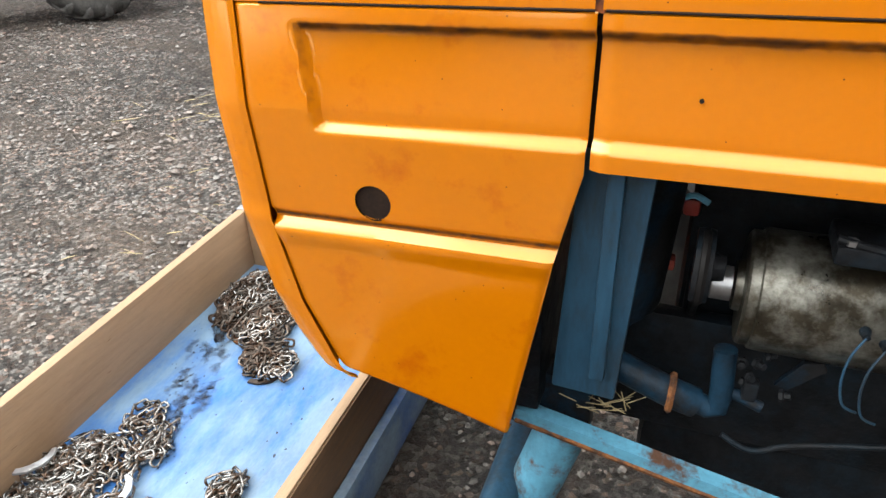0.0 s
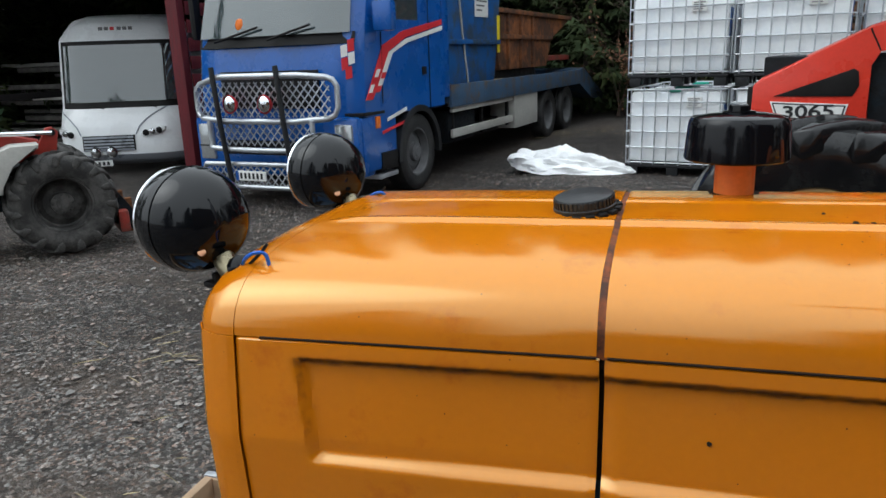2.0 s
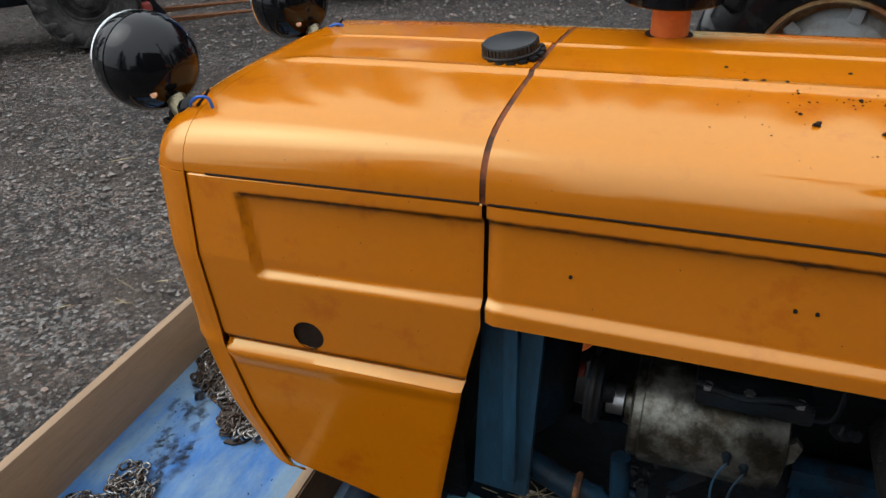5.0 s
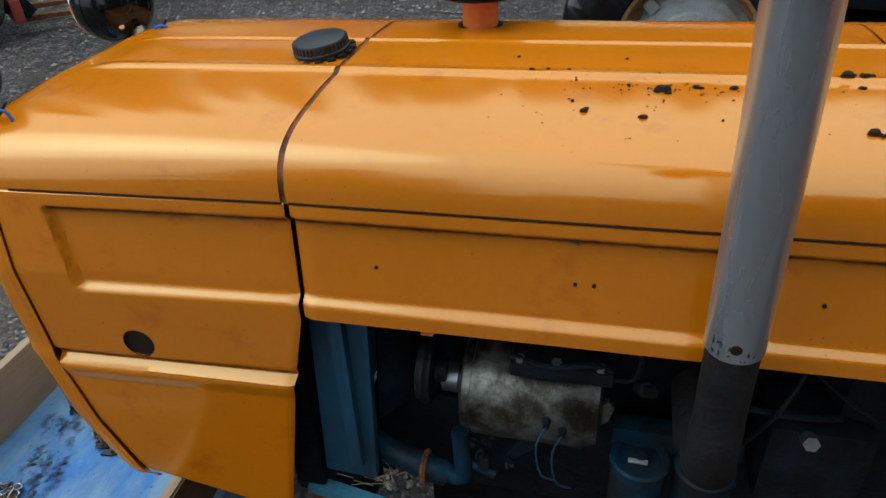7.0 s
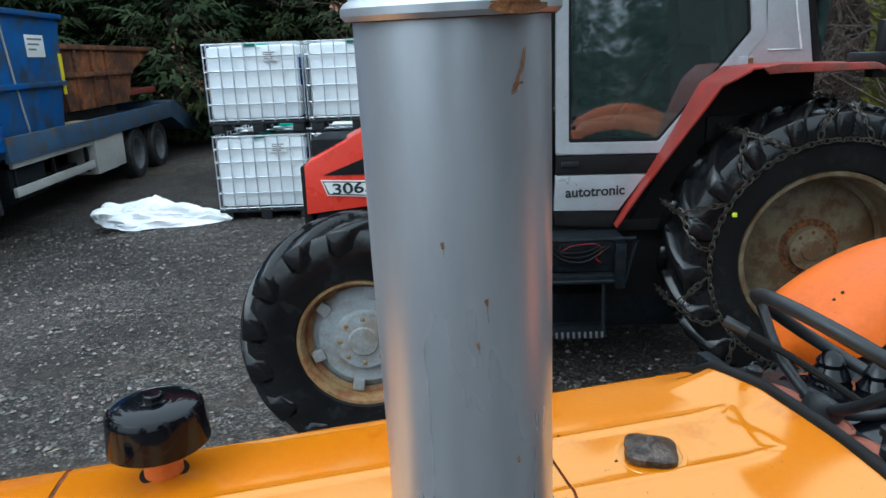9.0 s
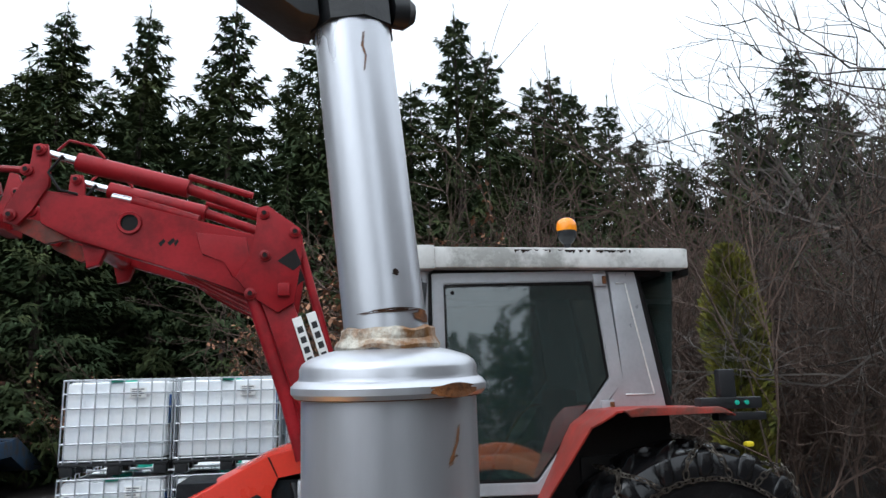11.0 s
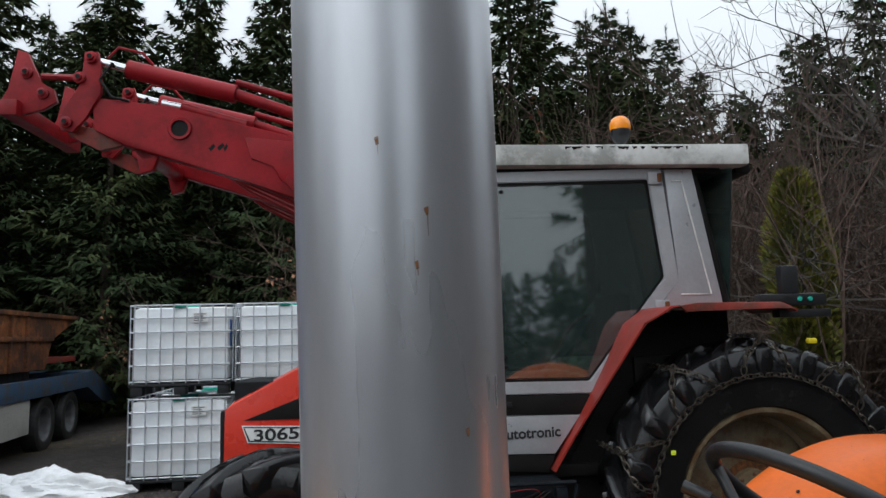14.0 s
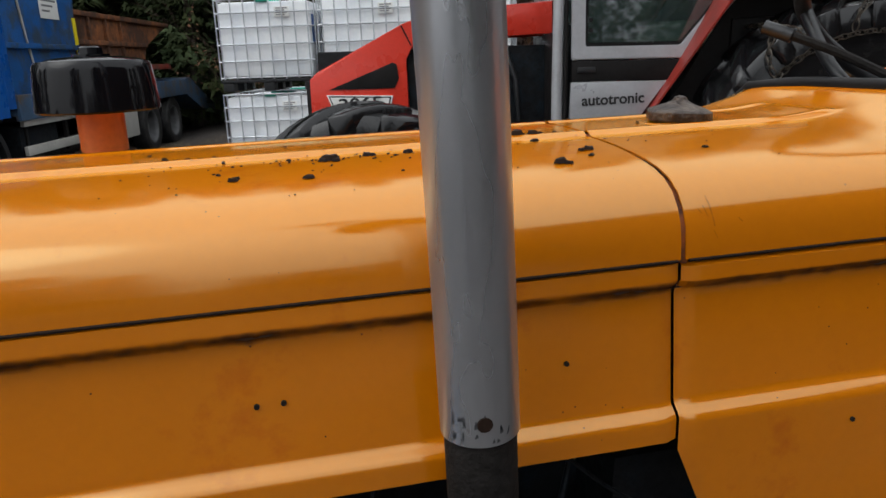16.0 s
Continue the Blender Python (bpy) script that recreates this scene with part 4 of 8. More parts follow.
# work lamps on the nose: black shells with bright rims that look ahead
def work_lamp(x, y, z, turn):
    lamp = thing("work_lamp", "gloss black round work lamp bolted on the tractor nose", "lamp", pose(x, y, z, 0, 0, turn), "pair of work lamps")
    shell = [(0.0, -0.080), (0.022, -0.0775), (0.042, -0.069), (0.058, -0.055), (0.069, -0.038), (0.0755, -0.020), (0.0773, -0.0102), (0.0740, -0.0098), (0.0740, -0.0076), (0.0777, -0.0072), (0.0780, 0.003), (0.0776, 0.012), (0.076, 0.022), (0.0735, 0.030)]
    part("shell", lathe(shell, 48, pose(0, 0, 0, 0, -90)), GLOSSBLACK, lamp)
    part("rim", lathe([(0.0728, 0.028), (0.0752, 0.029), (0.0755, 0.0325), (0.0735, 0.0345), (0.071, 0.034)], 48, pose(0, 0, 0, 0, -90), cap=False), CHROME, lamp, "thin chrome rim")
    part("lens", lathe([(0.0715, 0.031), (0.05, 0.035), (0.0, 0.037)], 40, pose(0, 0, 0, 0, -90), cap=False), LENS, lamp, "clear ribbed lens")
    part("bracket", tube(curve([(0.055, 0.0, -0.045), (0.073, -0.004, -0.062), (0.092, -0.004, -0.072)]), 0.0155, 16), YELLOWZINC, lamp, "shiny bracket foot")
    part("nut", lathe([(0.017, -0.006), (0.019, -0.004), (0.019, 0.006), (0.014, 0.010), (0.0, 0.011)], 12, pose(0.098, -0.004, -0.060, 0, 70)), GLOSSBLACK, lamp)
    part("screw", lathe([(0.0055, 0.0), (0.0055, 0.004), (0.0, 0.005)], 12, pose(0.062, -0.036, -0.034, 55, 20, 30)), COPPER, lamp, "copper-coloured screw")
    part("bolt", lathe([(0.009, -0.012), (0.009, 0.010), (0.0, 0.010)], 6, pose(0.042, 0.0, -0.085)), DARKTRIM, lamp)
    part("plate", box(0.02, 0.09, -0.012, 0.012, -0.097, -0.088, 0.003), DARKTRIM, lamp)
    wire = part("wire", tube(curve([(0.105, -0.006, -0.056), (0.122, -0.012, -0.040), (0.140, -0.010, -0.030), (0.150, 0.0, -0.034), (0.152, 0.004, -0.060)]), 0.0026, 6), BLUEWIRE, lamp, "thin blue wire")
    part("wire", tube(curve([(0.105, 0.0, -0.058), (0.125, -0.004, -0.046), (0.143, 0.0, -0.030), (0.150, 0.004, -0.020)]), 0.0022, 6), DARKTRIM, lamp)
    return lamp


work_lamp(-0.593, 0.098, 1.352, -18)
work_lamp(-0.593, 0.530, 1.352, -18)

# exhaust: black elbow, grey pipe, silencer with rolled rims, tail pipe with a rain cap
EX, EY = 0.569, -0.074
exh = thing("exhaust_silencer", "grey upright exhaust silencer with rust spots beside the bonnet", "exhaust", pose(EX, EY, 1.0, 2.3, -1.4, 0))
part("lower_pipe", tube([(0.011, 0, 0.145), (0.010, 0, 0.25), (0.008, 0, 0.42), (0.004, 0, 0.61)], 0.0335, 40, cap=False), PIPESHADE, exh, "slim grey exhaust pipe")
part("elbow", tube(curve([(0.010, 0.0, 0.30), (0.011, 0.0, 0.14), (0.012, 0.002, 0.0), (0.016, 0.02, -0.09), (0.02, 0.09, -0.13), (0.02, 0.2, -0.13)]), [0.0305] * 6 + [0.031] * 6 + [0.033] * 6 + [0.036] * 6 + [0.044] * 7, 28), BLACKPIPE, exh, "sooty black exhaust elbow")
part("body", lathe([(0.030, 0.593), (0.055, 0.597), (0.0695, 0.599), (0.0708, 0.601), (0.0712, 0.606), (0.0712, 0.613), (0.0710, 0.70), (0.0714, 0.85), (0.0710, 1.028)], 64, cap=False), GREYPIPE, exh, "smooth grey silencer body with chips")
part("lower_rim", lathe([(0.0718, 0.5965), (0.0755, 0.5955), (0.0772, 0.598), (0.0768, 0.6025), (0.0738, 0.6055), (0.0714, 0.605)], 64, cap=False), RIMGREY, exh, "worn cream-brown rolled lower rim")
part("top_cap", lathe([(0.0708, 1.027), (0.0760, 1.027), (0.0790, 1.0305), (0.0790, 1.0355), (0.0762, 1.039), (0.0733, 1.0405), (0.0722, 1.0435), (0.0722, 1.0490), (0.0700, 1.0535), (0.064, 1.0575), (0.052, 1.0615), (0.040, 1.0645), (0.0375, 1.0655)], 64, cap=False), GREYPIPE, exh, "domed grey end cap")
part("rim_rust", lathe([(0.0714, 1.0268), (0.0755, 1.0262), (0.0740, 1.0285)], 64, cap=False), RUST, exh, "rusty line under the rolled rim")
bm = lathe([(0.0430, 1.0630), (0.0440, 1.0665), (0.0415, 1.0700), (0.0390, 1.0725), (0.0385, 1.0790), (0.0362, 1.0810)], 40, cap=False)
for v in bm.verts:
    w = 1 + 0.05 * noise.noise(v.co * 90) + 0.03 * noise.noise(v.co * 220)
    v.co.x, v.co.y, v.co.z = v.co.x * w, v.co.y * w, v.co.z + 0.003 * noise.noise(v.co * 60)
WELD = material("rusty_weld", (0.52, 0.49, 0.42), 0.5, metal=0.3, var=0.3, scale=40, fine=160, second=(0.24, 0.11, 0.035), second_scale=26, second_amount=0.46, bump=0.4, bump_scale=120)
part("weld_collar", bm, WELD, exh, "rough pale weld with rust")
LEAN = Matrix.Translation((0, 0, 1.06)) @ pose(0, 0, 0, -6.5, -3.4) @ Matrix.Translation((0, 0, -1.06))
part("tail_pipe", lathe([(0.0345, 1.05), (0.0345, 1.395)], 40, LEAN, cap=False), GREYPIPE, exh, "grey tail pipe with rust streaks")


def stain(name, r, a0, z0, da, dz, seed, mat, parent, jag=0.5, sway=0.0, m=None):
    """A thin ragged patch lying on a cylinder."""
    bm = bmesh.new()
    k = 14
    rows = []
    for i in range(k + 1):
        t = i / k
        w = da * math.sin(math.pi * min(max(t * 0.96 + 0.02, 0), 1)) ** 0.7 * (1 + jag * noise.noise((t * 7, seed, 0)))
        mid = a0 + sway * (t - 0.5) + da * jag * noise.noise((t * 5, seed + 9, 0))
        rows.append([bm.verts.new(((r + 0.0005) * math.cos(mid + w * s), (r + 0.0005) * math.sin(mid + w * s), z0 + dz * t)) for s in (-1, -0.3, 0.3, 1)])
    for a, b in zip(rows, rows[1:]):
        for j in range(3):
            bm.faces.new((a[j], a[j + 1], b[j + 1], b[j]))
    if m is not None:
        bmesh.ops.transform(bm, matrix=m, verts=list(bm.verts))
    return part(name, bm, mat, parent)


A = radians(-90)


def run_mark(pts, r, w0, w1, thick, mat, m=None):
    """A stain that runs over a cylinder: points as angle and height."""
    rows = []
    k = 5 * (len(pts) - 1)
    for i in range(k + 1):
        j = min(int(i / 5), len(pts) - 2)
        t = i / 5 - j
        a = pts[j][0] + (pts[j + 1][0] - pts[j][0]) * t
        z = pts[j][1] + (pts[j + 1][1] - pts[j][1]) * t
        w = (w0 + (w1 - w0) * i / k) * (1 + 0.5 * noise.noise((a * 30, z * 300, 2)))
        row = [Vector((r * math.cos(a + d * w / r), r * math.sin(a + d * w / r), z + d * w * 0.4)) for d in (-1, -0.4, 0.4, 1)]
        rows.append(([m @ p if m else p for p in row], thick * (0.75 + 0.25 * math.sin(math.pi * (i + 0.5) / (k + 1)))))
    grime_strip(rows, exh, "", mat, "rust_stain")


R0 = 0.0720
run_mark([(A + 0.47, 1.006), (A + 0.43, 0.993), (A + 0.36, 0.984), (A + 0.33, 0.977)], R0, 0.0026, 0.0048, 1.0, RUSTSMEAR)
run_mark([(A + 0.32, 0.979), (A + 0.40, 0.984), (A + 0.44, 0.983)], R0, 0.0042, 0.0018, 0.95, RUSTSMEAR)
for a, z, k in ((-0.43, 0.880, 0.012), (-0.02, 0.836, 0.018), (-0.12, 0.803, 0.009), (0.30, 0.70, 0.006)):
    run_mark([(A + a, z), (A + a + 0.01, z - 0.005)], R0, 0.0022, 0.0015, 1.0, RUSTSMEAR)
    run_mark([(A + a + 0.01, z - 0.004), (A + a + 0.015, z - k)], R0, 0.0009, 0.0005, 0.68, RUSTSMEAR)
stain("rust_stain", 0.0795, A + 0.35, 1.0265, 0.30, 0.011, 6, RUST, exh, 0.3)
stain("rust_stain", 0.0350, A + 0.75, 1.080, 0.35, 0.011, 7, RUST, exh, 0.6, 0, LEAN)
stain("rust_stain", 0.0350, A - 0.1, 1.089, 0.75, 0.0035, 17, RUST, exh, 0.5, 0, LEAN)
run_mark([(A - 0.05, 1.335), (A - 0.12, 1.322), (A - 0.06, 1.312), (A - 0.14, 1.298)], 0.0352, 0.0022, 0.0014, 1.0, RUSTSMEAR, LEAN)
stain("rust_stain", 0.0347, A + 0.05, 1.118, 0.08, 0.006, 9, SOOTGAP, exh, 0.5, 0, LEAN)
rng = random.Random(14)
for i in range(16):
    a, z = A + rng.uniform(-1.1, 0.5), 0.148 + 0.03 * rng.random() ** 2
    run_mark([(a, z), (a + rng.uniform(-0.05, 0.05), z + rng.uniform(0.003, 0.012))], 0.0340, 0.0026, 0.0010, 0.9, SMEAR, Matrix.Translation((0.011, 0, 0)))
part("plug_hole", lathe([(0.0065, 0), (0.0065, 0.002), (0.0, 0.002)], 12, pose(0.007, -0.0325, 0.166, 90)), SOOTGAP, exh)
# rain cap on top of the tail pipe
cl = LEAN @ pose(0, 0, 1.376)
part("clamp", lathe([(0.035, -0.026), (0.039, -0.026), (0.0395, 0.0), (0.039, 0.026), (0.035, 0.026)], 8, cl, cap=False), BLACKPLASTIC, exh, "black clamp ring")
part("clamp_top", lathe([(0.033, 0.022), (0.044, 0.024), (0.046, 0.032), (0.043, 0.040), (0.033, 0.042)], 24, cl, cap=False), BLACKPLASTIC, exh)
part("clamp_ear", lathe([(0.0, -0.012), (0.015, -0.010), (0.016, 0.004), (0.010, 0.012), (0.0, 0.013)], 10, cl @ pose(0.046, -0.01, -0.002, 0, 90)), BLACKPLASTIC, exh)
part("flap_bracket", plate([(-0.036, -0.024), (-0.052, -0.022), (-0.098, 0.012), (-0.098, 0.045), (-0.05, 0.05), (-0.036, 0.03)], 0.05, cl @ pose(0, -0.025, 0), bevel=0.003), BLACKPLASTIC, exh, "black flap bracket")
flapbm = plate([(-0.098 - 0.03 + 0.052 * math.cos(a), 0.045 + 0.045 * math.sin(a)) for a in [math.pi * (0.5 + i / 10) for i in range(21)]], 0.010, cl @ pose(0, -0.012, 0), bevel=0.002)
part("flap", flapbm, BLACKPLASTIC, exh, "black rain flap")

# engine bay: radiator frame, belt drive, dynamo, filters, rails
# the blues in here are darkened to carry the bay's shade
part("radiator_side", box(-0.07, 0.028, 0.035, 0.055, 0.645, 1.06, 0.004, m=pose(0, 0, 0, 0, 3)), BLUEPAINT, tractor, "worn blue radiator side plate, colour darkened for bay shade")
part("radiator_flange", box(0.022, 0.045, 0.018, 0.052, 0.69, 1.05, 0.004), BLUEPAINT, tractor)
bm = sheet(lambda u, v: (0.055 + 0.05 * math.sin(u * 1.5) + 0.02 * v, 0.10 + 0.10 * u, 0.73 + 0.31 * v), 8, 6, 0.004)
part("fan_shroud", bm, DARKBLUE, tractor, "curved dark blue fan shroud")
part("radiator_core", box(-0.12, -0.06, 0.06, 0.58, 0.56, 1.20, 0.006), GREASESHADE, tractor)
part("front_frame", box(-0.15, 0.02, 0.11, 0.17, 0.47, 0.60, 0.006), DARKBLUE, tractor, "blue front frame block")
part("frame_rail", tube([(-0.10, 0.075, 0.540), (0.17, 0.06, 0.500), (0.52, 0.04, 0.450)], 0.019, 4), PALEBLUE, tractor, "chipped pale blue frame rail")
part("rail_edge", tube([(-0.10, 0.064, 0.526), (0.17, 0.049, 0.486), (0.52, 0.029, 0.436)], 0.006, 6), RUST, tractor, "rusty lower edge of the rail")
part("axle_leg", tube([(-0.02, 0.12, 0.50), (-0.07, 0.09, 0.33), (-0.15, 0.04, 0.08)], 0.047, 20), PALEBLUE, tractor, "stout blue axle leg")
# greasy castings, their black deepened in place of the bay's shade
part("engine_block", box(0.13, 1.30, 0.25, 0.48, 0.42, 1.12, 0.02), GREASESHADE, tractor, "greasy engine block, its black deepened for bay shade")
part("cylinder_head", box(0.20, 0.80, 0.18, 0.50, 1.02, 1.20, 0.02), GREASESHADE, tractor)
part("gearbox", box(0.80, 2.1, 0.14, 0.52, 0.36, 0.95, 0.04), GREASESHADE, tractor)
# added block that hides the lit gravel and keeps the bay dark
part("under_shield", box(0.0, 0.9, 0.205, 0.24, 0.45, 0.70, 0.01), GREASESHADE, tractor)
part("sump", box(0.10, 0.82, 0.22, 0.44, 0.30, 0.44, 0.03), GREASESHADE, tractor)
part("fan_belt", tube([(0.155, 0.10 + 0.05 * math.cos(a), 0.87 + 0.05 * math.sin(a)) for a in [math.pi * (0.5 + i / 10) for i in range(11)]] +
     [(0.155, 0.32 + 0.09 * math.cos(a), 0.72 + 0.09 * math.sin(a)) for a in [math.pi * (1.4 + i / 8) for i in range(10)]], 0.0075, 8, closed=True), DARKTRIM, tractor, "black fan belt")
part("pulley", lathe([(0.0, -0.012), (0.052, -0.012), (0.054, -0.004), (0.040, 0.0), (0.054, 0.004), (0.052, 0.012), (0.02, 0.014), (0.018, 0.03), (0.0, 0.03)], 28, Matrix.Translation((0.155, 0.10, 0.87)) @ Y90), GREASESHADE, tractor)
part("crank_pulley", lathe([(0.0, -0.014), (0.09, -0.014), (0.078, 0.0), (0.09, 0.014), (0.0, 0.014)], 28, Matrix.Translation((0.155, 0.32, 0.72)) @ Y90), GREASESHADE, tractor)
part("water_pump", lathe([(0.05, -0.03), (0.06, 0.0), (0.05, 0.05), (0.0, 0.05)], 20, Matrix.Translation((0.11, 0.30, 0.98)) @ Y90), DARKBLUE, tractor)
dyn = part("dynamo", lathe([(0.0, -0.01), (0.03, -0.01), (0.032, 0.0), (0.066, 0.0), (0.070, 0.004), (0.070, 0.016), (0.0735, 0.018), (0.0745, 0.022), (0.0745, 0.190), (0.071, 0.196), (0.068, 0.212), (0.050, 0.218), (0.0, 0.218)], 44, Matrix.Translation((0.214, 0.135, 0.825)) @ Y90 @ Matrix.Diagonal((1.2, 1.2, 1.06, 1))), GENERATOR, tractor, "dull aluminium dynamo with wet drops")
bm = bmesh.new()
rng = random.Random(17)
for _ in range(34):
    a, x, r = rng.uniform(2.5, 5.0), rng.uniform(0.24, 0.40), rng.uniform(0.0006, 0.0013)
    c = Vector((x, 0.135 + 0.0896 * math.cos(a), 0.825 + 0.0896 * math.sin(a)))
    bmesh.ops.create_icosphere(bm, subdivisions=1, radius=r, matrix=Matrix.Translation(c))
part("water_drop", bm, GENERATOR, dyn)["kind"] = "stuff"
part("dynamo_nose", lathe([(0.020, -0.03), (0.026, -0.028), (0.026, 0.0), (0.0, 0.0)], 16, Matrix.Translation((0.20, 0.135, 0.825)) @ Y90), STEEL, dyn)
for k, (x, z) in enumerate(((0.360, 0.842), (0.386, 0.828))):
    part("terminal", lathe([(0.007, 0.0), (0.0075, 0.006), (0.006, 0.009), (0.005, 0.018), (0.0, 0.019)], 10, pose(x, 0.05, z, 90)), GREASESHADE, dyn, "dark terminal nut")
    part("wire", tube(curve([(x, 0.032, z), (x - 0.012, 0.026, z - 0.03), (x - 0.012, 0.03, z - 0.075), (x - 0.002, 0.03, z - 0.112), (x + 0.02, 0.04, z - 0.13)]), 0.0018, 6), BLUEPAINT, dyn)
part("dynamo_bracket", plate([(0.0, 0.0), (0.055, 0.055), (0.062, 0.085), (0.05, 0.10), (0.035, 0.075), (0.0, 0.05), (-0.02, 0.02)], 0.012, pose(0.402, 0.085, 0.765), bevel=0.002), GENERATOR, tractor, "cast light-metal bracket")
part("manifold", box(0.30, 0.455, 0.04, 0.12, 0.935, 0.962, 0.006), GREASESHADE, tractor)
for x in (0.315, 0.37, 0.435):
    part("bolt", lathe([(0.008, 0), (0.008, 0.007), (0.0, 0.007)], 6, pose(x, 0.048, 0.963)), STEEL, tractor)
part("tension_arm", tube(curve([(0.30, 0.05, 0.968), (0.36, 0.042, 0.962), (0.42, 0.045, 0.972), (0.452, 0.05, 0.958)]), 0.0055, 8), GREASESHADE, tractor)
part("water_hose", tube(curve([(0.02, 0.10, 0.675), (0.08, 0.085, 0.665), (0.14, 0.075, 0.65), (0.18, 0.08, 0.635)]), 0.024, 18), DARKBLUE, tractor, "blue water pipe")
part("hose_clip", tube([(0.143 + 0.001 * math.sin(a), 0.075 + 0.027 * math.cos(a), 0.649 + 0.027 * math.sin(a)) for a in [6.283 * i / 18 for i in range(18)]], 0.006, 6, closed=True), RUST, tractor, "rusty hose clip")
part("water_elbow", tube([(0.155, 0.078, 0.648), (0.200, 0.078, 0.632), (0.212, 0.078, 0.637), (0.214, 0.08, 0.66), (0.208, 0.09, 0.74)], 0.017, 16), DARKBLUE, tractor, "blue pipe elbow, colour darkened for bay shade")
part("thin_pipe", tube(curve([(0.225, 0.06, 0.60), (0.27, 0.055, 0.585), (0.33, 0.075, 0.595), (0.46, 0.08, 0.63)]), 0.0045, 10), GREASESHADE, tractor)
part("drain_tap", box(0.240, 0.262, 0.07, 0.09, 0.665, 0.70, 0.006), GREASESHADE, tractor)
part("blue_tab", tube(curve([(0.118, 0.215, 0.915), (0.132, 0.21, 0.922), (0.152, 0.21, 0.912)]), 0.005, 8), PALEBLUE, tractor)
part("pulley_hub", box(0.065, 0.118, 0.225, 0.25, 0.772, 0.794, 0.006), WORNRED, tractor, "dull red hub behind the belt")
part("orange_bracket", box(0.116, 0.142, 0.222, 0.25, 0.878, 0.908, 0.008), REDPAINT, tractor, "orange-red bracket deep in the engine bay")
part("blue_lever", tube(curve([(0.09, 0.16, 1.015), (0.12, 0.14, 1.02), (0.145, 0.13, 1.0)]), 0.010, 8), BLUEPAINT, tractor)
for x in (0.515, 0.62):
    f = part("fuel_filter", lathe([(0.044, -0.16), (0.046, -0.15), (0.046, -0.012), (0.050, -0.010), (0.050, 0.0), (0.046, 0.004), (0.036, 0.004), (0.034, 0.0), (0.012, 0.002), (0.012, 0.012), (0.0, 0.013)], 30, pose(x, 0.095, 0.735)), DARKBLUE, tractor, "oily blue fuel filter canister, colour darkened for bay shade")
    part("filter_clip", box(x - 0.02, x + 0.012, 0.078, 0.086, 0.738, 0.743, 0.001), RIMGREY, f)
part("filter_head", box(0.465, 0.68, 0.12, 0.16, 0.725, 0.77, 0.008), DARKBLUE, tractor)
for pts, r in ((((0.66, 0.09, 0.80), (0.70, 0.08, 0.90), (0.74, 0.12, 0.98)), 0.006), (((0.70, 0.06, 1.02), (0.77, 0.05, 0.96), (0.86, 0.06, 0.90)), 0.004), (((0.46, 0.10, 0.90), (0.49, 0.09, 0.92), (0.50, 0.12, 0.99)), 0.007),
               (((0.64, 0.12, 0.86), (0.72, 0.10, 0.87), (0.80, 0.12, 0.86)), 0.008)):
    part("fuel_line", tube(curve(pts), r * 0.7, 8), GREASESHADE, tractor)
part("injection_pump", box(0.70, 0.86, 0.10, 0.22, 0.66, 0.84, 0.02), GREASESHADE, tractor)
part("union_nut", lathe([(0.014, 0), (0.014, 0.02), (0.009, 0.022), (0.009, 0.04), (0.0, 0.04)], 6, pose(0.498, 0.09, 0.90, 60, 0, 30)), GREASESHADE, tractor)
part("union_nut", lathe([(0.012, 0), (0.012, 0.02), (0.0, 0.02)], 6, pose(0.74, 0.06, 0.87, 70)), STEEL, tractor)
for k, (x, y, z, r) in enumerate(((0.232, 0.09, 0.722, 0.010), (0.244, 0.08, 0.708, 0.008), (0.252, 0.088, 0.726, 0.009), (0.238, 0.085, 0.690, 0.008), (0.292, 0.085, 0.678, 0.010), (0.262, 0.09, 0.738, 0.006))):
    part("bolt", lathe([(r, 0.0), (r, 0.006), (r * 0.6, 0.007), (r * 0.6, 0.016), (0.0, 0.017)], 6, pose(x, y, z, 75, 0, 20 * k)), GREASESHADE, tractor)
part("pump_arm", plate([(0.0, 0.0), (0.018, -0.006), (0.062, 0.042), (0.055, 0.056), (0.03, 0.05)], 0.010, pose(0.285, 0.10, 0.682), bevel=0.002), DARKBLUE, tractor, "small blue casting under the dynamo")
part("hose_stub", tube([(0.222, 0.085, 0.668), (0.272, 0.08, 0.652)], 0.009, 12), DARKBLUE, tractor)
bm = bmesh.new()
rng = random.Random(2)
for _ in range(22):
    a = Vector((rng.uniform(0.0, 0.09), rng.uniform(0.05, 0.09), rng.uniform(0.585, 0.605)))
    d = Vector((rng.uniform(-0.04, 0.05), rng.uniform(-0.02, 0.02), rng.uniform(0, 0.03)))
    tube([a, a + d], 0.0009, 3, bm=bm, cap=False)
part("hay", bm, STRAW, tractor, "dry grass caught in the frame")["kind"] = "stuff"

# far side panels, belly and the parts of the tractor behind the bonnet
part("far_side_panel", box(-0.45, 1.30, WIDTH - 0.006, WIDTH, 0.95, 1.237), ORANGE, tractor)
part("far_side_panel", box(-0.40, -0.05, WIDTH - 0.006, WIDTH, 0.55, 0.95), ORANGE, tractor)
part("dash_trim", tube([rear_shape(1.248, y, h) for y, h in RING[::2]], 0.0115, 10), DARKTRIM, tractor, "black rubber edging on the bonnet end")
part("dash_panel", box(1.247, 1.277, 0.02, WIDTH - 0.02, 1.05, 1.36, 0.006), GREASESHADE, tractor)
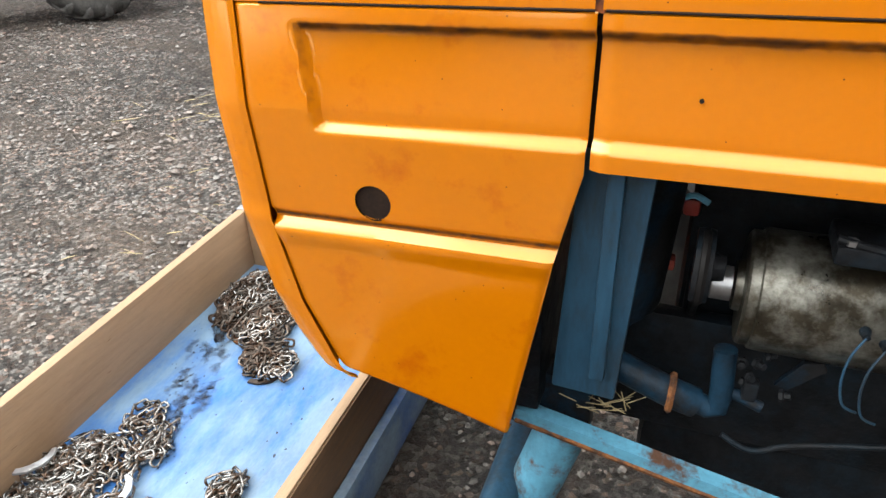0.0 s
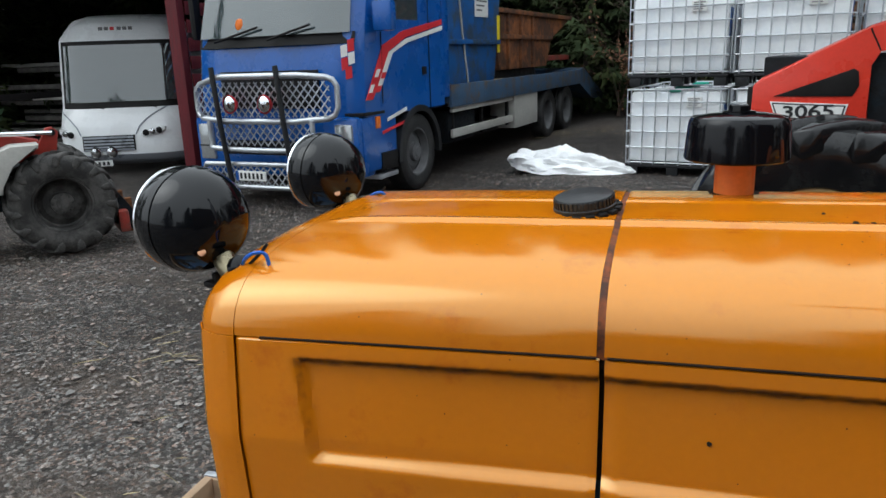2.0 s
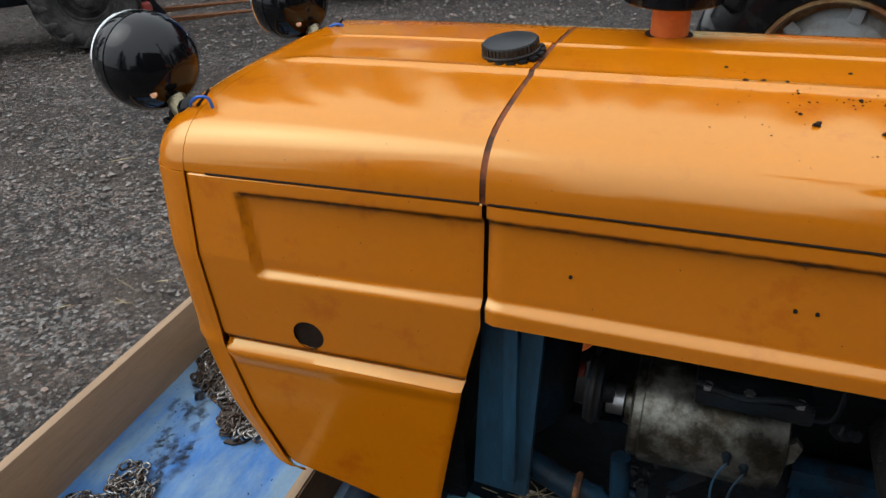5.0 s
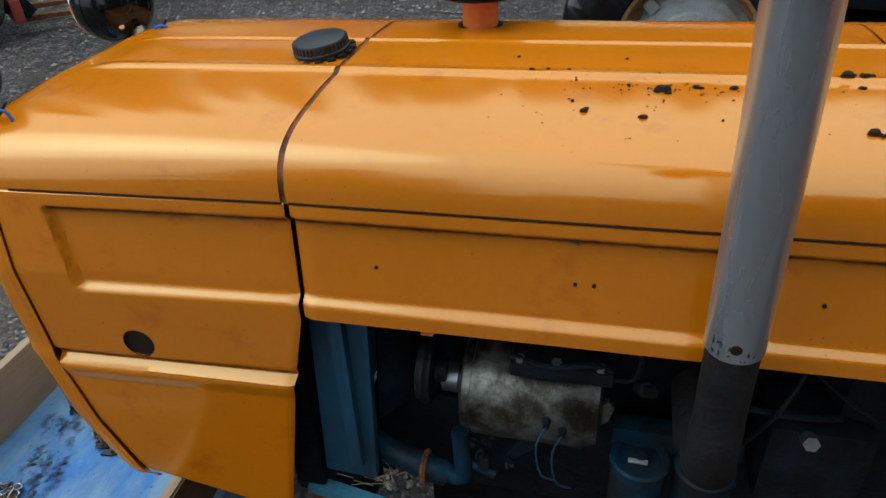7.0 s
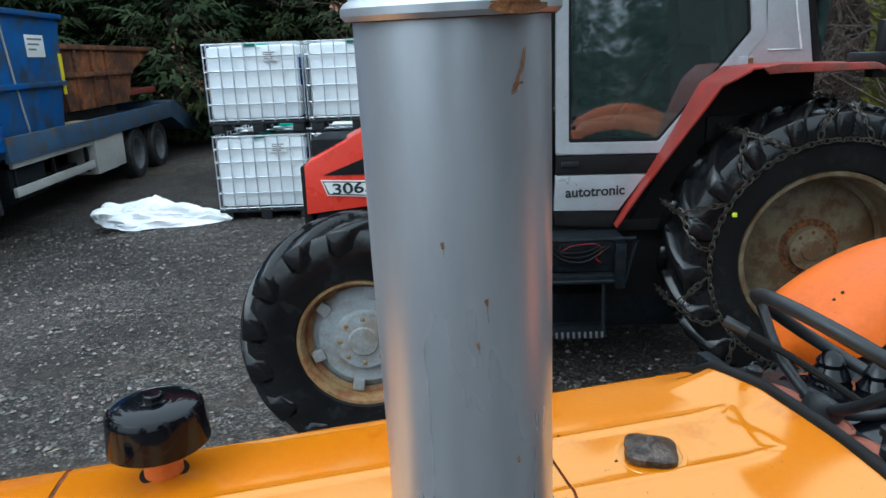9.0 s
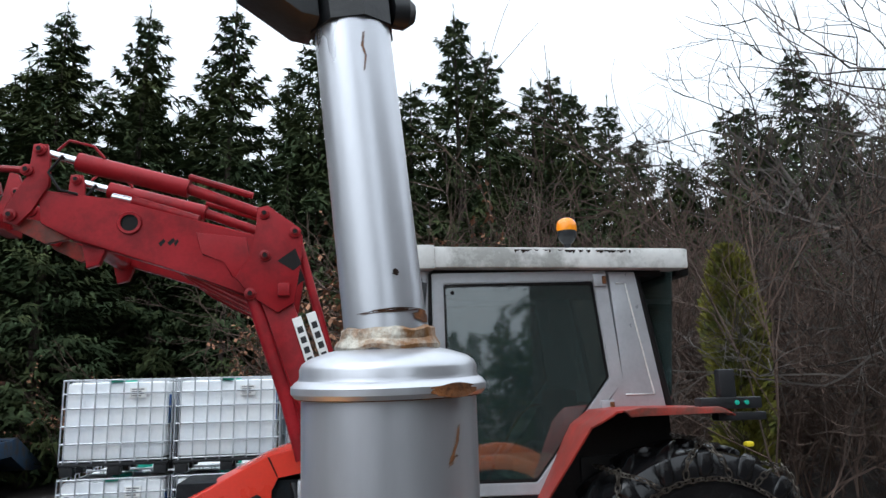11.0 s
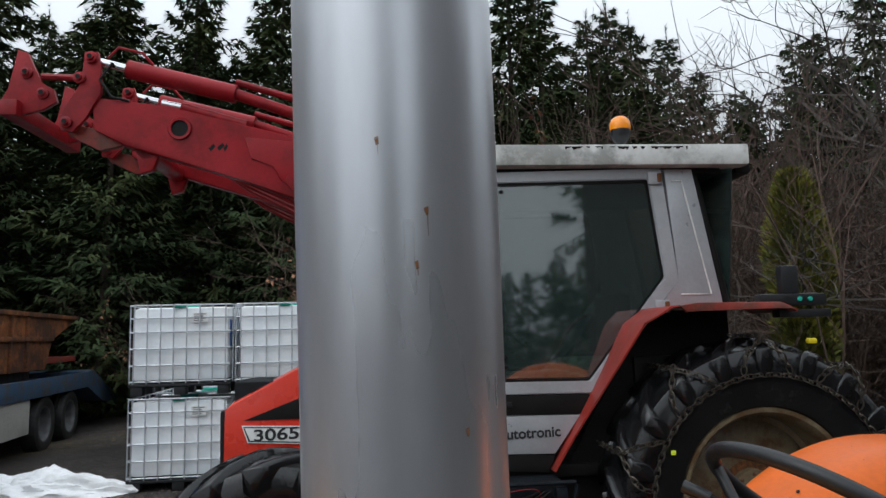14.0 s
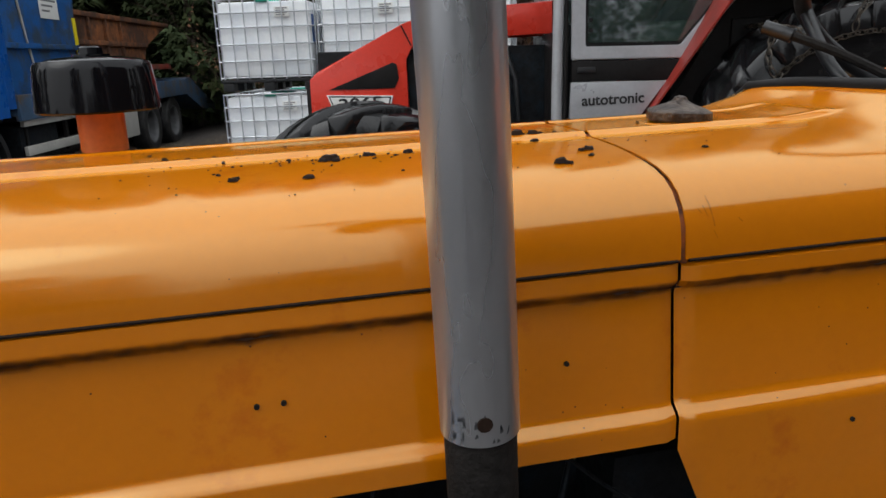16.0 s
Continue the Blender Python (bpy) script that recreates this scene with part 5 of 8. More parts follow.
part("dash_shelf", box(1.265, 1.47, 0.03, WIDTH - 0.03, 1.315, 1.335, 0.006, m=Matrix.Translation((1.265, 0, 1.325)) @ pose(0, 0, 0, 0, 14) @ Matrix.Translation((-1.265, 0, -1.325))), GREASESHADE, tractor, "greasy black dashboard")
for x, y, r, mat in ((1.325, 0.455, 0.046, DASHRED), (1.335, 0.345, 0.052, DASHRED), (1.34, 0.25, 0.034, DASHRED), (1.39, 0.20, 0.030, BLACKPLASTIC)):
    z = 1.342 - 0.25 * (x - 1.265)
    g = part("dial", lathe([(r, -0.01), (r, 0.006), (r * 0.9, 0.010), (r * 0.86, 0.006), (0, 0.006)], 28, pose(x, y, z, 0, 14)), mat, tractor, "faded round dial")
for x, y in ((1.295, 0.50), (1.345, 0.405), (1.32, 0.19), (1.40, 0.27)):
    part("knob", lathe([(0.009, -0.01), (0.009, 0.02), (0.016, 0.022), (0.017, 0.036), (0.010, 0.042), (0.0, 0.042)], 14, pose(x, y, 1.34 - 0.25 * (x - 1.265), 0, 10)), BLACKPLASTIC, tractor, "black control knob")
SW = pose(1.415, 0.365, 1.435, 0, 36, 0)
wheel = thing("steering_wheel", "thin black plastic steering wheel with three spokes", "steering wheel", SW)
part("rim", tube([(0.205 * math.cos(6.283 * i / 56), 0.205 * math.sin(6.283 * i / 56), 0) for i in range(56)], 0.0135, 12, closed=True), BLACKPLASTIC, wheel)
for a in (0, 125, 245):
    part("spoke", tube(curve([(0.02 * math.cos(radians(a)), 0.02 * math.sin(radians(a)), -0.115), (0.11 * math.cos(radians(a)), 0.11 * math.sin(radians(a)), -0.075), (0.203 * math.cos(radians(a)), 0.203 * math.sin(radians(a)), 0)]), 0.0105, 10), BLACKPLASTIC, wheel)
part("hub", lathe([(0.026, -0.145), (0.036, -0.13), (0.036, -0.10), (0.028, -0.092), (0.0, -0.09)], 20), BLACKPLASTIC, wheel)
part("column", tube([(0, 0, -0.12), (0.02, 0, -0.26)], 0.02, 12), BLACKPIPE, wheel)
part("lever_rod", tube(curve([(1.238, 0.506, 1.473), (1.31, 0.425, 1.430), (1.40, 0.335, 1.362)]), 0.0075, 8), BLACKPIPE, tractor, "thin dark throttle rod")
part("lever_sleeve", tube([(1.232, 0.5125, 1.4765), (1.262, 0.479, 1.459)], 0.0115, 10), BLACKPLASTIC, tractor, "black rubber sleeve on the throttle rod")


def mudguard(yc):
    """A domed guard whose front end narrows to a blunt tip."""
    def f(u, v):
        a = radians(136 - 100 * u)
        w = 0.20 * min(0.10 + 1.35 * u / 0.16, 1.0) ** 0.6 if u < 0.16 else 0.20
        k = 2 * v - 1
        r = 0.80 - 0.10 * k ** 4 - 0.05 * (1 - min(u / 0.10, 1.0)) ** 2
        return (2.28 + r * math.cos(a), yc + w * k, 0.630 + r * math.sin(a))
    return sheet(f, 44, 22, 0.004)


part("mudguard", mudguard(0.985), FENDER, tractor, "bright orange domed mudguard")
part("mudguard", mudguard(-0.34), FENDER, tractor, "bright orange domed mudguard")
part("dash_housing", box(1.28, 1.57, 0.05, WIDTH - 0.05, 1.06, 1.30, 0.035), SATINBLACK, tractor, "gloss black dash housing")
for x, y, z, r in ((1.50, 0.52, 1.29, 0.05), (1.56, 0.46, 1.28, 0.045)):
    part("lever_boot", lathe([(r, -0.05), (r, 0.0), (r * 0.8, 0.02), (r * 0.85, 0.03), (r * 0.55, 0.05), (r * 0.6, 0.06), (r * 0.3, 0.08), (0.0, 0.085)], 20, pose(x, y, z)), SATINBLACK, tractor, "black rubber lever boot")
for x, z in ((1.86, 1.305), (1.885, 1.323)):
    part("mudguard_hole", lathe([(0.005, 0.0), (0.005, 0.002), (0.0, 0.002)], 10, pose(x, 0.92, z + 0.004, 0, -36)), DARKTRIM, tractor)
part("seat_deck", box(1.75, 2.5, 0.0, 0.65, 0.85, 0.90, 0.01), GREASESHADE, tractor)
part("rear_axle", tube([(2.28, -0.35, 0.66), (2.28, 1.0, 0.66)], 0.11, 18), GREASESHADE, tractor)
part("front_axle", tube([(-0.12, -0.32, 0.34), (-0.12, 0.97, 0.34)], 0.035, 12), BLUEPAINT, tractor)


LUGS = {}


def lug_mesh(R, w, lugs, lug_h, mat, side, chunky):
    key = (R, w, lugs, side, mat.name)
    if key in LUGS:
        return LUGS[key]
    bm = bmesh.new()
    rows = []
    for k in range(5):
        s = k / 4
        y = side * (0.01 * w + s * 0.50 * w)
        a = 0.62 * chunky * s * 2 * math.pi / lugs * 1.25
        rr = R - 0.10 * w * s ** 3
        th = (0.26 + 0.10 * s) * 2 * math.pi / lugs * 0.62 * chunky
        low, high = rr - lug_h * 1.2, rr + lug_h * (1 - 0.15 * s)
        rows.append([bm.verts.new((q * math.cos(a + d), y, q * math.sin(a + d))) for q, d in ((low, -th), (high, -th * 0.75), (high, th * 0.75), (low, th))])
    a = 0.66 * chunky * 2 * math.pi / lugs * 1.25
    rr = R - 0.22 * w
    rows.append([bm.verts.new((q * math.cos(a + d), side * 0.525 * w, q * math.sin(a + d))) for q, d in ((rr - lug_h, -0.02), (rr, -0.02), (rr, 0.02), (rr - lug_h, 0.02))])
    for p, q in zip(rows, rows[1:]):
        for j in range(4):
            bm.faces.new((p[j], p[(j + 1) % 4], q[(j + 1) % 4], q[j]))
    bm.faces.new(rows[0])
    bm.faces.new(rows[-1])
    bmesh.ops.recalc_face_normals(bm, faces=bm.faces)
    bmesh.ops.bevel(bm, geom=list(bm.edges), offset=0.006, segments=1, affect="EDGES")
    me = bpy.data.meshes.new("lug")
    bm.to_mesh(me)
    bm.free()
    me.materials.append(mat)
    for p in me.polygons:
        p.use_smooth = True
    LUGS[key] = me
    return me


def tyre(parent, m, R, r, w, lugs, lug_h, mat, rim_mat, dish=0.06, rim_edge=None, hub_mat=None, chunky=1.0, holes=8, hub_r=0.12, hub_out=0.02, label="black rubber wheel"):
    """A wheel turning about y, its outer face to -y: the tyre carries rim, disc, nuts and lugs."""
    t = part("wheel", tyre_body(R, r, w, Matrix()), mat, parent, label)
    t.matrix_basis = m
    for i in range(lugs):
        for side in (-1, 1):
            o = new("lug", lug_mesh(R, w, lugs, lug_h, mat, side, chunky))
            o.parent = t
            o.matrix_basis = pose(0, 0, 0, 0, -360 * (i + (0.5 if side > 0 else 0.0)) / lugs)
    prof = [(r * 1.06, 0.40 * w), (r * 1.05, 0.43 * w), (r * 1.00, 0.425 * w), (r * 0.965, 0.38 * w), (r * 0.95, 0.20 * w), (r * 0.93, dish), (r * 0.86, dish - 0.01)]
    part("rim", lathe(prof, 48, X90, cap=False), rim_edge or rim_mat, t, "rim ring")
    d = dish - 0.01
    part("wheel_disc", lathe([(r * 0.93, d - 0.03), (r * 0.80, d - 0.005), (r * 0.6, d + 0.012), (hub_r * 1.5, d + 0.018), (hub_r, d + 0.02), (hub_r * 0.94, d + 0.02 + hub_out), (hub_r * 0.5, d + 0.025 + hub_out), (hub_r * 0.45, d + 0.035 + hub_out), (0.0, d + 0.035 + hub_out)], 48, X90, cap=False), rim_mat, t, "dished wheel disc")
    nut = lathe([(0.014, 0.0), (0.013, 0.016), (0.006, 0.022), (0.0, 0.022)], 6)
    me = bpy.data.meshes.new("wheel_nut")
    nut.to_mesh(me)
    nut.free()
    me.materials.append(hub_mat or rim_mat)
    for i in range(holes):
        a = 2 * math.pi * i / holes
        o = new("wheel_nut", me)
        o.parent = t
        o.matrix_basis = X90 @ Matrix.Translation((hub_r * 0.76 * math.cos(a), hub_r * 0.76 * math.sin(a), d + 0.015 + hub_out * 0.8))
    return t


def tyre_body(R, r, w, m):
    prof = [(r * 1.02, -0.36 * w), (r * 1.08, -0.45 * w), (r + (R - r) * 0.45, -0.52 * w), (r + (R - r) * 0.78, -0.50 * w), (R - 0.03 * w, -0.42 * w), (R, -0.30 * w), (R + 0.005, 0),
            (R, 0.30 * w), (R - 0.03 * w, 0.42 * w), (r + (R - r) * 0.78, 0.50 * w), (r + (R - r) * 0.45, 0.52 * w), (r * 1.08, 0.45 * w), (r * 1.02, 0.36 * w)]
    return lathe(prof, 72, m @ X90, cap=False)


for y, flip in ((0.92, 180), (-0.275, 0)):
    tyre(tractor, pose(2.28, y, 0.66, 0, 0, flip), 0.63, 0.36, 0.30, 18, 0.03, RUBBER, FENDER, label="black rear tyre under the mudguard")
for y, flip in ((1.0, 180), (-0.36, 0)):
    tyre(tractor, pose(-0.12, y, 0.34, 0, 0, flip), 0.34, 0.20, 0.15, 0, 0.0, RUBBER, FENDER, hub_r=0.06, dish=0.03, label="small front tyre")

# ---- wooden tray with chains beside the nose ----
tray = thing("wooden_tray", "low pine-sided tray with a worn blue floor on the gravel", "crate", pose(-0.86, 0.2, 0))
CX0, CX1, CY0, CY1 = -0.355, 0.345, -0.66, 0.64
part("floor", box(CX0 - 0.01, CX1 + 0.01, CY0, CY1, 0.125, 0.15, 0.002), TRAYFLOOR, tray, "scuffed bright blue floor")
part("far_board", box(CX0 - 0.028, CX0, CY0 - 0.02, CY1 + 0.02, 0.128, 0.352, 0.003), BOARD, tray, "pale knotty pine board")
part("near_board", box(CX1, CX1 + 0.024, CY0 - 0.02, CY1 + 0.02, 0.128, 0.352, 0.003), BOARD, tray, "pale pine board, darker outside")
# thin outer face in a darker pine colour
part("near_board_skin", box(CX1 + 0.0242, CX1 + 0.028, CY0 - 0.02, CY1 + 0.02, 0.13, 0.346, 0.001), BOARDDARK, tray, "darker outer face")
part("end_board", box(CX0, CX1, CY1, CY1 + 0.024, 0.128, 0.350, 0.003), BOARD, tray)
part("end_board", box(CX0, CX1, CY0 - 0.024, CY0, 0.128, 0.350, 0.003), BOARD, tray)
part("corner_hinge", box(CX0 - 0.032, CX0 + 0.012, CY1 + 0.006, CY1 + 0.03, 0.15, 0.356, 0.002), GALV, tray, "grey steel corner hinge")
for k, y in enumerate((-0.6, -0.05, 0.5)):
    part("bearer", box(CX0 - 0.02, CX1 + 0.03, y, y + 0.1, 0.0, 0.125, 0.004), CRATEBLUE, tray)
part("edge_rail", box(CX1 + 0.03, CX1 + 0.055, CY0, CY1, 0.06, 0.20, 0.004), CRATEBLUE, tray, "blue side rail with scraped edge")
bm = bmesh.new()
rng = random.Random(31)
for i in range(170):
    t = rng.gauss(0.0, 1.0)
    if i < 60:
        x, y = -0.195 - 0.055 * t + rng.gauss(0, 0.022), 0.10 + 0.14 * t + rng.gauss(0, 0.045)
    else:
        x, y = rng.uniform(CX0 + 0.02, CX1 - 0.02), rng.uniform(CY0 + 0.02, CY1 - 0.02)
    if not (CY0 + 0.03 < y < CY1 - 0.03 and CX0 + 0.01 < x < CX1 - 0.01):
        continue
    a, r = rng.gauss(1.95, 0.5), rng.uniform(0.0012, 0.0055) * 0.6
    long = rng.uniform(0.8, 2.4)
    rim = []
    for j in range(7):
        q = 6.283 * j / 7
        u, v = r * long * math.cos(q) * rng.uniform(0.4, 1.3), r * math.sin(q) * rng.uniform(0.4, 1.3)
        rim.append(bm.verts.new((x + u * math.cos(a) - v * math.sin(a), y + u * math.sin(a) + v * math.cos(a), 0.1506 + 0.000002 * i)))
    bm.faces.new(rim)
scuff = part("scuff_grit", bm, CRATEDIRT, tray, "black scuff marks", flat=True)
scuff["kind"] = "stuff"
rng = random.Random(4)
for i in range(26):
    t = rng.gauss(0.0, 0.9)
    x, y = -0.195 - 0.06 * t + rng.gauss(0, 0.03), 0.10 + 0.16 * t + rng.gauss(0, 0.04)
    a, length, w = rng.gauss(2.0, 0.35), rng.uniform(0.05, 0.15), rng.uniform(0.008, 0.028)
    rows = []
    for j in range(9):
        q = (j / 8 - 0.5) * length
        c = (x + q * math.cos(a) + 0.006 * rng.gauss(0, 1), y + q * math.sin(a) + 0.006 * rng.gauss(0, 1))
        rows.append(([(min(max(c[0] - d * w * math.sin(a), CX0 + 0.004), CX1 - 0.004), c[1] + d * w * math.cos(a), 0.1507 + 0.00004 * i) for d in (-1, -0.5, 0, 0.5, 1)], 0.62 * math.sin(math.pi * (j + 0.5) / 9) ** 0.6))
    grime_strip(rows, tray, "", SMEAR, "scuff_smear")

LINK = bpy.data.meshes.new("link")
bm = tube([(0.0098 * math.cos(a), 0.0064 * math.sin(a) + (0.0105 if math.sin(a) >= 0 else -0.0105), 0) for a in [6.283 * i / 12 for i in range(12)]], 0.0034, 5, closed=True)
bm.to_mesh(LINK)
bm.free()
for p in LINK.polygons:
    p.use_smooth = True
LINKRUST = LINK.copy()
LINK.materials.append(CHAIN)
LINKRUST.materials.append(CHAINRUST)


def chain_heap(label, strands, mesh, seed):
    """Chains that lie in loose strands, each link turned against the last."""
    x0, y0, _ = strands[0][0]
    heap = thing("chain_heap", label, "chain", pose(x0, y0, 0.15), "heaps of chain in the tray")
    rng = random.Random(seed)
    places = []
    for pts in strands:
        line = curve(pts, 40)
        gap, last, k = 0.0255, None, 0
        for p, q in zip(line, line[1:]):
            if last is not None and (p - last).length < gap:
                continue
            last = p
            d = (q - p).normalized()
            rot = d.to_track_quat("Y", "Z").to_matrix().to_4x4()
            jit = Vector((rng.gauss(0, 0.003), rng.gauss(0, 0.003), 0))
            places.append(Matrix.Translation(p + jit - Vector((x0, y0, 0.15))) @ rot @ pose(0, 0, 0, 0, (90 if k % 2 else 0) + rng.gauss(35, 16), rng.gauss(0, 14)))
            k += 1
    # the upper links are single parts, those buried under them one tangle
    rng.shuffle(places)
    for m in places[:290]:
        o = new("link", mesh)
        o.parent = heap
        o.matrix_basis = m
    lv, lf = [], []
    for m in places[290:]:
        o = len(lv)
        lv += [(m @ v.co)[:] for v in mesh.vertices]
        lf += [tuple(o + i for i in p.vertices) for p in mesh.polygons]
    if lv:
        raw("link_tangle", lv, lf, mesh.materials[0], heap, flat=False)["kind"] = "stuff"
    return heap


def wander(cx, cy, sx, sy, n, z, seed, high=0.035):
    """A strand thrown to and fro inside an oval, lying higher towards its middle."""
    rng = random.Random(seed)
    pts = []
    for i in range(n):
        a, r = rng.uniform(0, 6.283), math.sqrt(rng.random())
        pts.append((cx + sx * r * math.cos(a), cy + sy * r * math.sin(a), z + high * (1 - r) * (0.4 + 0.6 * i / n) + rng.uniform(0, 0.010)))
    return pts


h1 = chain_heap("tangled heap of bright zinc chain on a blue tray floor", [wander(-1.10, -0.05, 0.10, 0.11, 75, 0.156, 1, 0.05), wander(-1.08, -0.18, 0.14, 0.11, 75, 0.156, 11, 0.05)], LINK, 3)
h1b = chain_heap("loose loops of bright zinc chain on a blue tray floor", [[(-0.97, -0.10, 0.158), (-1.01, 0.02, 0.158), (-1.09, 0.08, 0.158), (-1.12, 0.15, 0.158), (-1.08, 0.18, 0.16), (-1.03, 0.14, 0.16), (-0.99, 0.11, 0.158)],
    [(-1.08, 0.10, 0.164), (-1.03, 0.06, 0.164), (-0.99, 0.04, 0.166), (-0.95, -0.06, 0.17), (-0.92, -0.13, 0.17)], wander(-0.98, 0.02, 0.04, 0.13, 26, 0.156, 12), wander(-1.06, 0.12, 0.05, 0.06, 10, 0.156, 22), wander(-0.95, -0.15, 0.08, 0.07, 34, 0.156, 13)], LINK, 5)
h1c = chain_heap("trailing length of bright zinc chain in a tray", [[(-0.94, -0.12, 0.158), (-0.86, -0.10, 0.16), (-0.80, -0.06, 0.16), (-0.76, -0.04, 0.16), (-0.78, 0.02, 0.162), (-0.75, 0.05, 0.165), (-0.71, 0.02, 0.165), (-0.70, -0.08, 0.16)],
    wander(-0.74, 0.0, 0.032, 0.06, 24, 0.156, 14), wander(-0.82, -0.12, 0.10, 0.05, 40, 0.156, 15)], LINK, 6)
h2 = chain_heap("dark rusty heap of chain with hooks against a board", [wander(-1.10, 0.64, 0.085, 0.15, 130, 0.156, 7, 0.08), wander(-0.99, 0.56, 0.085, 0.12, 110, 0.156, 8, 0.06), wander(-0.90, 0.42, 0.07, 0.08, 70, 0.156, 9, 0.04)], LINKRUST, 4)
h2b = chain_heap("bright chain over a rusty heap in a tray", [wander(-1.09, 0.66, 0.08, 0.12, 40, 0.178, 17, 0.06), wander(-0.97, 0.52, 0.06, 0.08, 30, 0.170, 18, 0.05), wander(-0.85, 0.40, 0.06, 0.06, 26, 0.162, 19, 0.03)], LINK, 8)


def hook(parent, x, y, z, turn, mat):
    ox, oy, _ = parent.location
    out = [(0.0, 0.0), (0.03, -0.006), (0.062, 0.004), (0.085, 0.028), (0.088, 0.05), (0.078, 0.052), (0.072, 0.032), (0.055, 0.018), (0.03, 0.010), (0.006, 0.014)]
    part("hook", plate([(u, v) for u, v in out], 0.008, pose(x - ox, y - oy, z - 0.15, 0, 0, turn) @ pose(0, 0, 0, -90), bevel=0.002), mat, parent, "flat steel grab hook")


hook(h2, -0.90, 0.325, 0.158, 15, CHAINRUST)
hook(h2, -1.07, 0.50, 0.158, -50, RUST)
hook(h1, -1.20, -0.14, 0.20, 40, GALV)
hook(h1b, -0.93, -0.14, 0.185, 80, GALV)
part("tag", box(-0.006, 0.006, -0.004, 0.004, 0.03, 0.05, 0.001, m=pose(0.02, 0.12, 0)), YELLOW, h2)

# ---- melting snow ----
def snow_heap():
    bm = bmesh.new()
    bmesh.ops.create_icosphere(bm, subdivisions=5, radius=1.0)
    for v in bm.verts:
        p = v.co.copy()
        n1 = noise.fractal(p * 1.7 + Vector((3, 1, 0)), 1.0, 2.0, 4)
        n2 = noise.noise(p * 5.0)
        taper = 0.55 + 0.45 * smooth(0.9, -0.3, p.x)
        n3 = noise.noise(p * 11.0)
        v.co = Vector((p.x * 0.95 * (1 + 0.12 * n1), p.y * 0.34 * taper * (1 + 0.5 * n1 + 0.15 * n2), max(p.z, -0.1) * (0.22 * taper + 0.03) * (1 + 0.55 * n1 + 0.22 * n2 + 0.08 * n3)))
    return bm


heap = part("snow_mound", snow_heap(), SNOW)
heap.matrix_basis = pose(-1.20, 9.05, ground_z(-1.2, 9.05) + 0.02, 0, 0, -17)
tagged(heap, "small heap of dirty melting snow on gravel", "snow")

# ---- stacked plastic tanks in steel cages ----
def make_tank():
    t = thing("caged_tank", "white plastic liquid tank in a galvanised steel cage", "tank", None, "stacked caged tanks")
    bm = box(0.035, 1.165, 0.035, 0.965, 0.17, 1.06, 0.06)
    part("tank", bm, TANKWHITE, t, "milky white plastic tank body")
    part("lid_collar", lathe([(0.11, 1.05), (0.11, 1.09), (0.105, 1.10), (0.0, 1.10)], 24, pose(0.6, 0.5, 0)), GREENCAP, t, "green screw lid")
    part("top_flap", box(0.50, 0.66, 0.02, 0.08, 1.055, 1.085, 0.01), GREENCAP, t)
    for z in (0.165, 0.36, 0.56, 0.76, 0.93, 1.085):
        part("cage_ring", tube([(0.06, 0.0, z), (1.14, 0.0, z), (1.185, 0.015, z), (1.2, 0.06, z), (1.2, 0.94, z), (1.185, 0.985, z), (1.14, 1.0, z), (0.06, 1.0, z), (0.015, 0.985, z), (0.0, 0.94, z), (0.0, 0.06, z), (0.015, 0.015, z)], 0.010, 6, closed=True), GALV, t)
    xs = [0.06 + 1.08 * i / 7 for i in range(8)]
    for x in xs:
        for y in (-0.012, 1.012):
            part("cage_bar", tube([(x, y, 0.14), (x, y, 1.095)], 0.0095, 6), GALV, t)
    for i in range(6):
        y = 0.08 + 0.84 * i / 5
        for x in (-0.012, 1.212):
            part("cage_bar", tube([(x, y, 0.14), (x, y, 1.095)], 0.0095, 6), GALV, t)
    part("pallet", box(0.0, 1.2, 0.0, 1.0, 0.105, 0.14, 0.008), BLACKPLASTIC, t, "dark pallet deck")
    for x in (0.02, 0.53, 1.04):
        for y in (0.02, 0.43, 0.84):
            part("pallet_foot", box(x, x + 0.14, y, y + 0.14, 0.0, 0.105, 0.008), BLACKPLASTIC, t)
    part("label_sheet", box(0.74, 0.92, -0.002, 0.03, 0.87, 0.99, 0.002), WHITEMARK, t, "printed label behind the bars")
    for i in range(4):
        part("label_bar", box(0.76, 0.90 - 0.03 * (i % 2), -0.004, 0.0, 0.965 - 0.025 * i, 0.977 - 0.025 * i), GREYMARK, t)
    part("side_label", box(1.165, 1.172, 0.12, 0.32, 0.55, 0.90, 0.002), TRUCKBLUE, t)
    return t


TANKS = ((-0.43, 8.80, 0.0, -12.5), (-0.43, 8.80, 1.125, -12.5), (0.80, 8.52, 0.0, -12.0), (0.80, 8.52, 1.125, -12.0), (2.12, 8.75, 0.0, -14), (2.12, 8.75, 1.125, -14), (0.98, 9.62, 0.0, -12.5), (-0.18, 9.86, 0.0, -12.5))
first = make_tank()
first.matrix_basis = pose(TANKS[0][0], TANKS[0][1], TANKS[0][2] - 0.01, 0, 0, TANKS[0][3])
for x, y, z, a in TANKS[1:]:
    copy_thing(first, pose(x, y, z - 0.01, 0, 0, a))

# ---- the red and silver tractor with a front loader ----
# local axes: s runs to its tail, d away from the old tractor
S0, D0 = 1.3, 4.25
red = thing("red_loader_tractor", "red and silver cab tractor with raised front loader", "tractor", pose(0, 0, 0, 0, 0, -14) @ Matrix.Translation((S0, D0, 0)))
K = Matrix.Translation((-S0, -D0, 0))
NEAR = 3.6


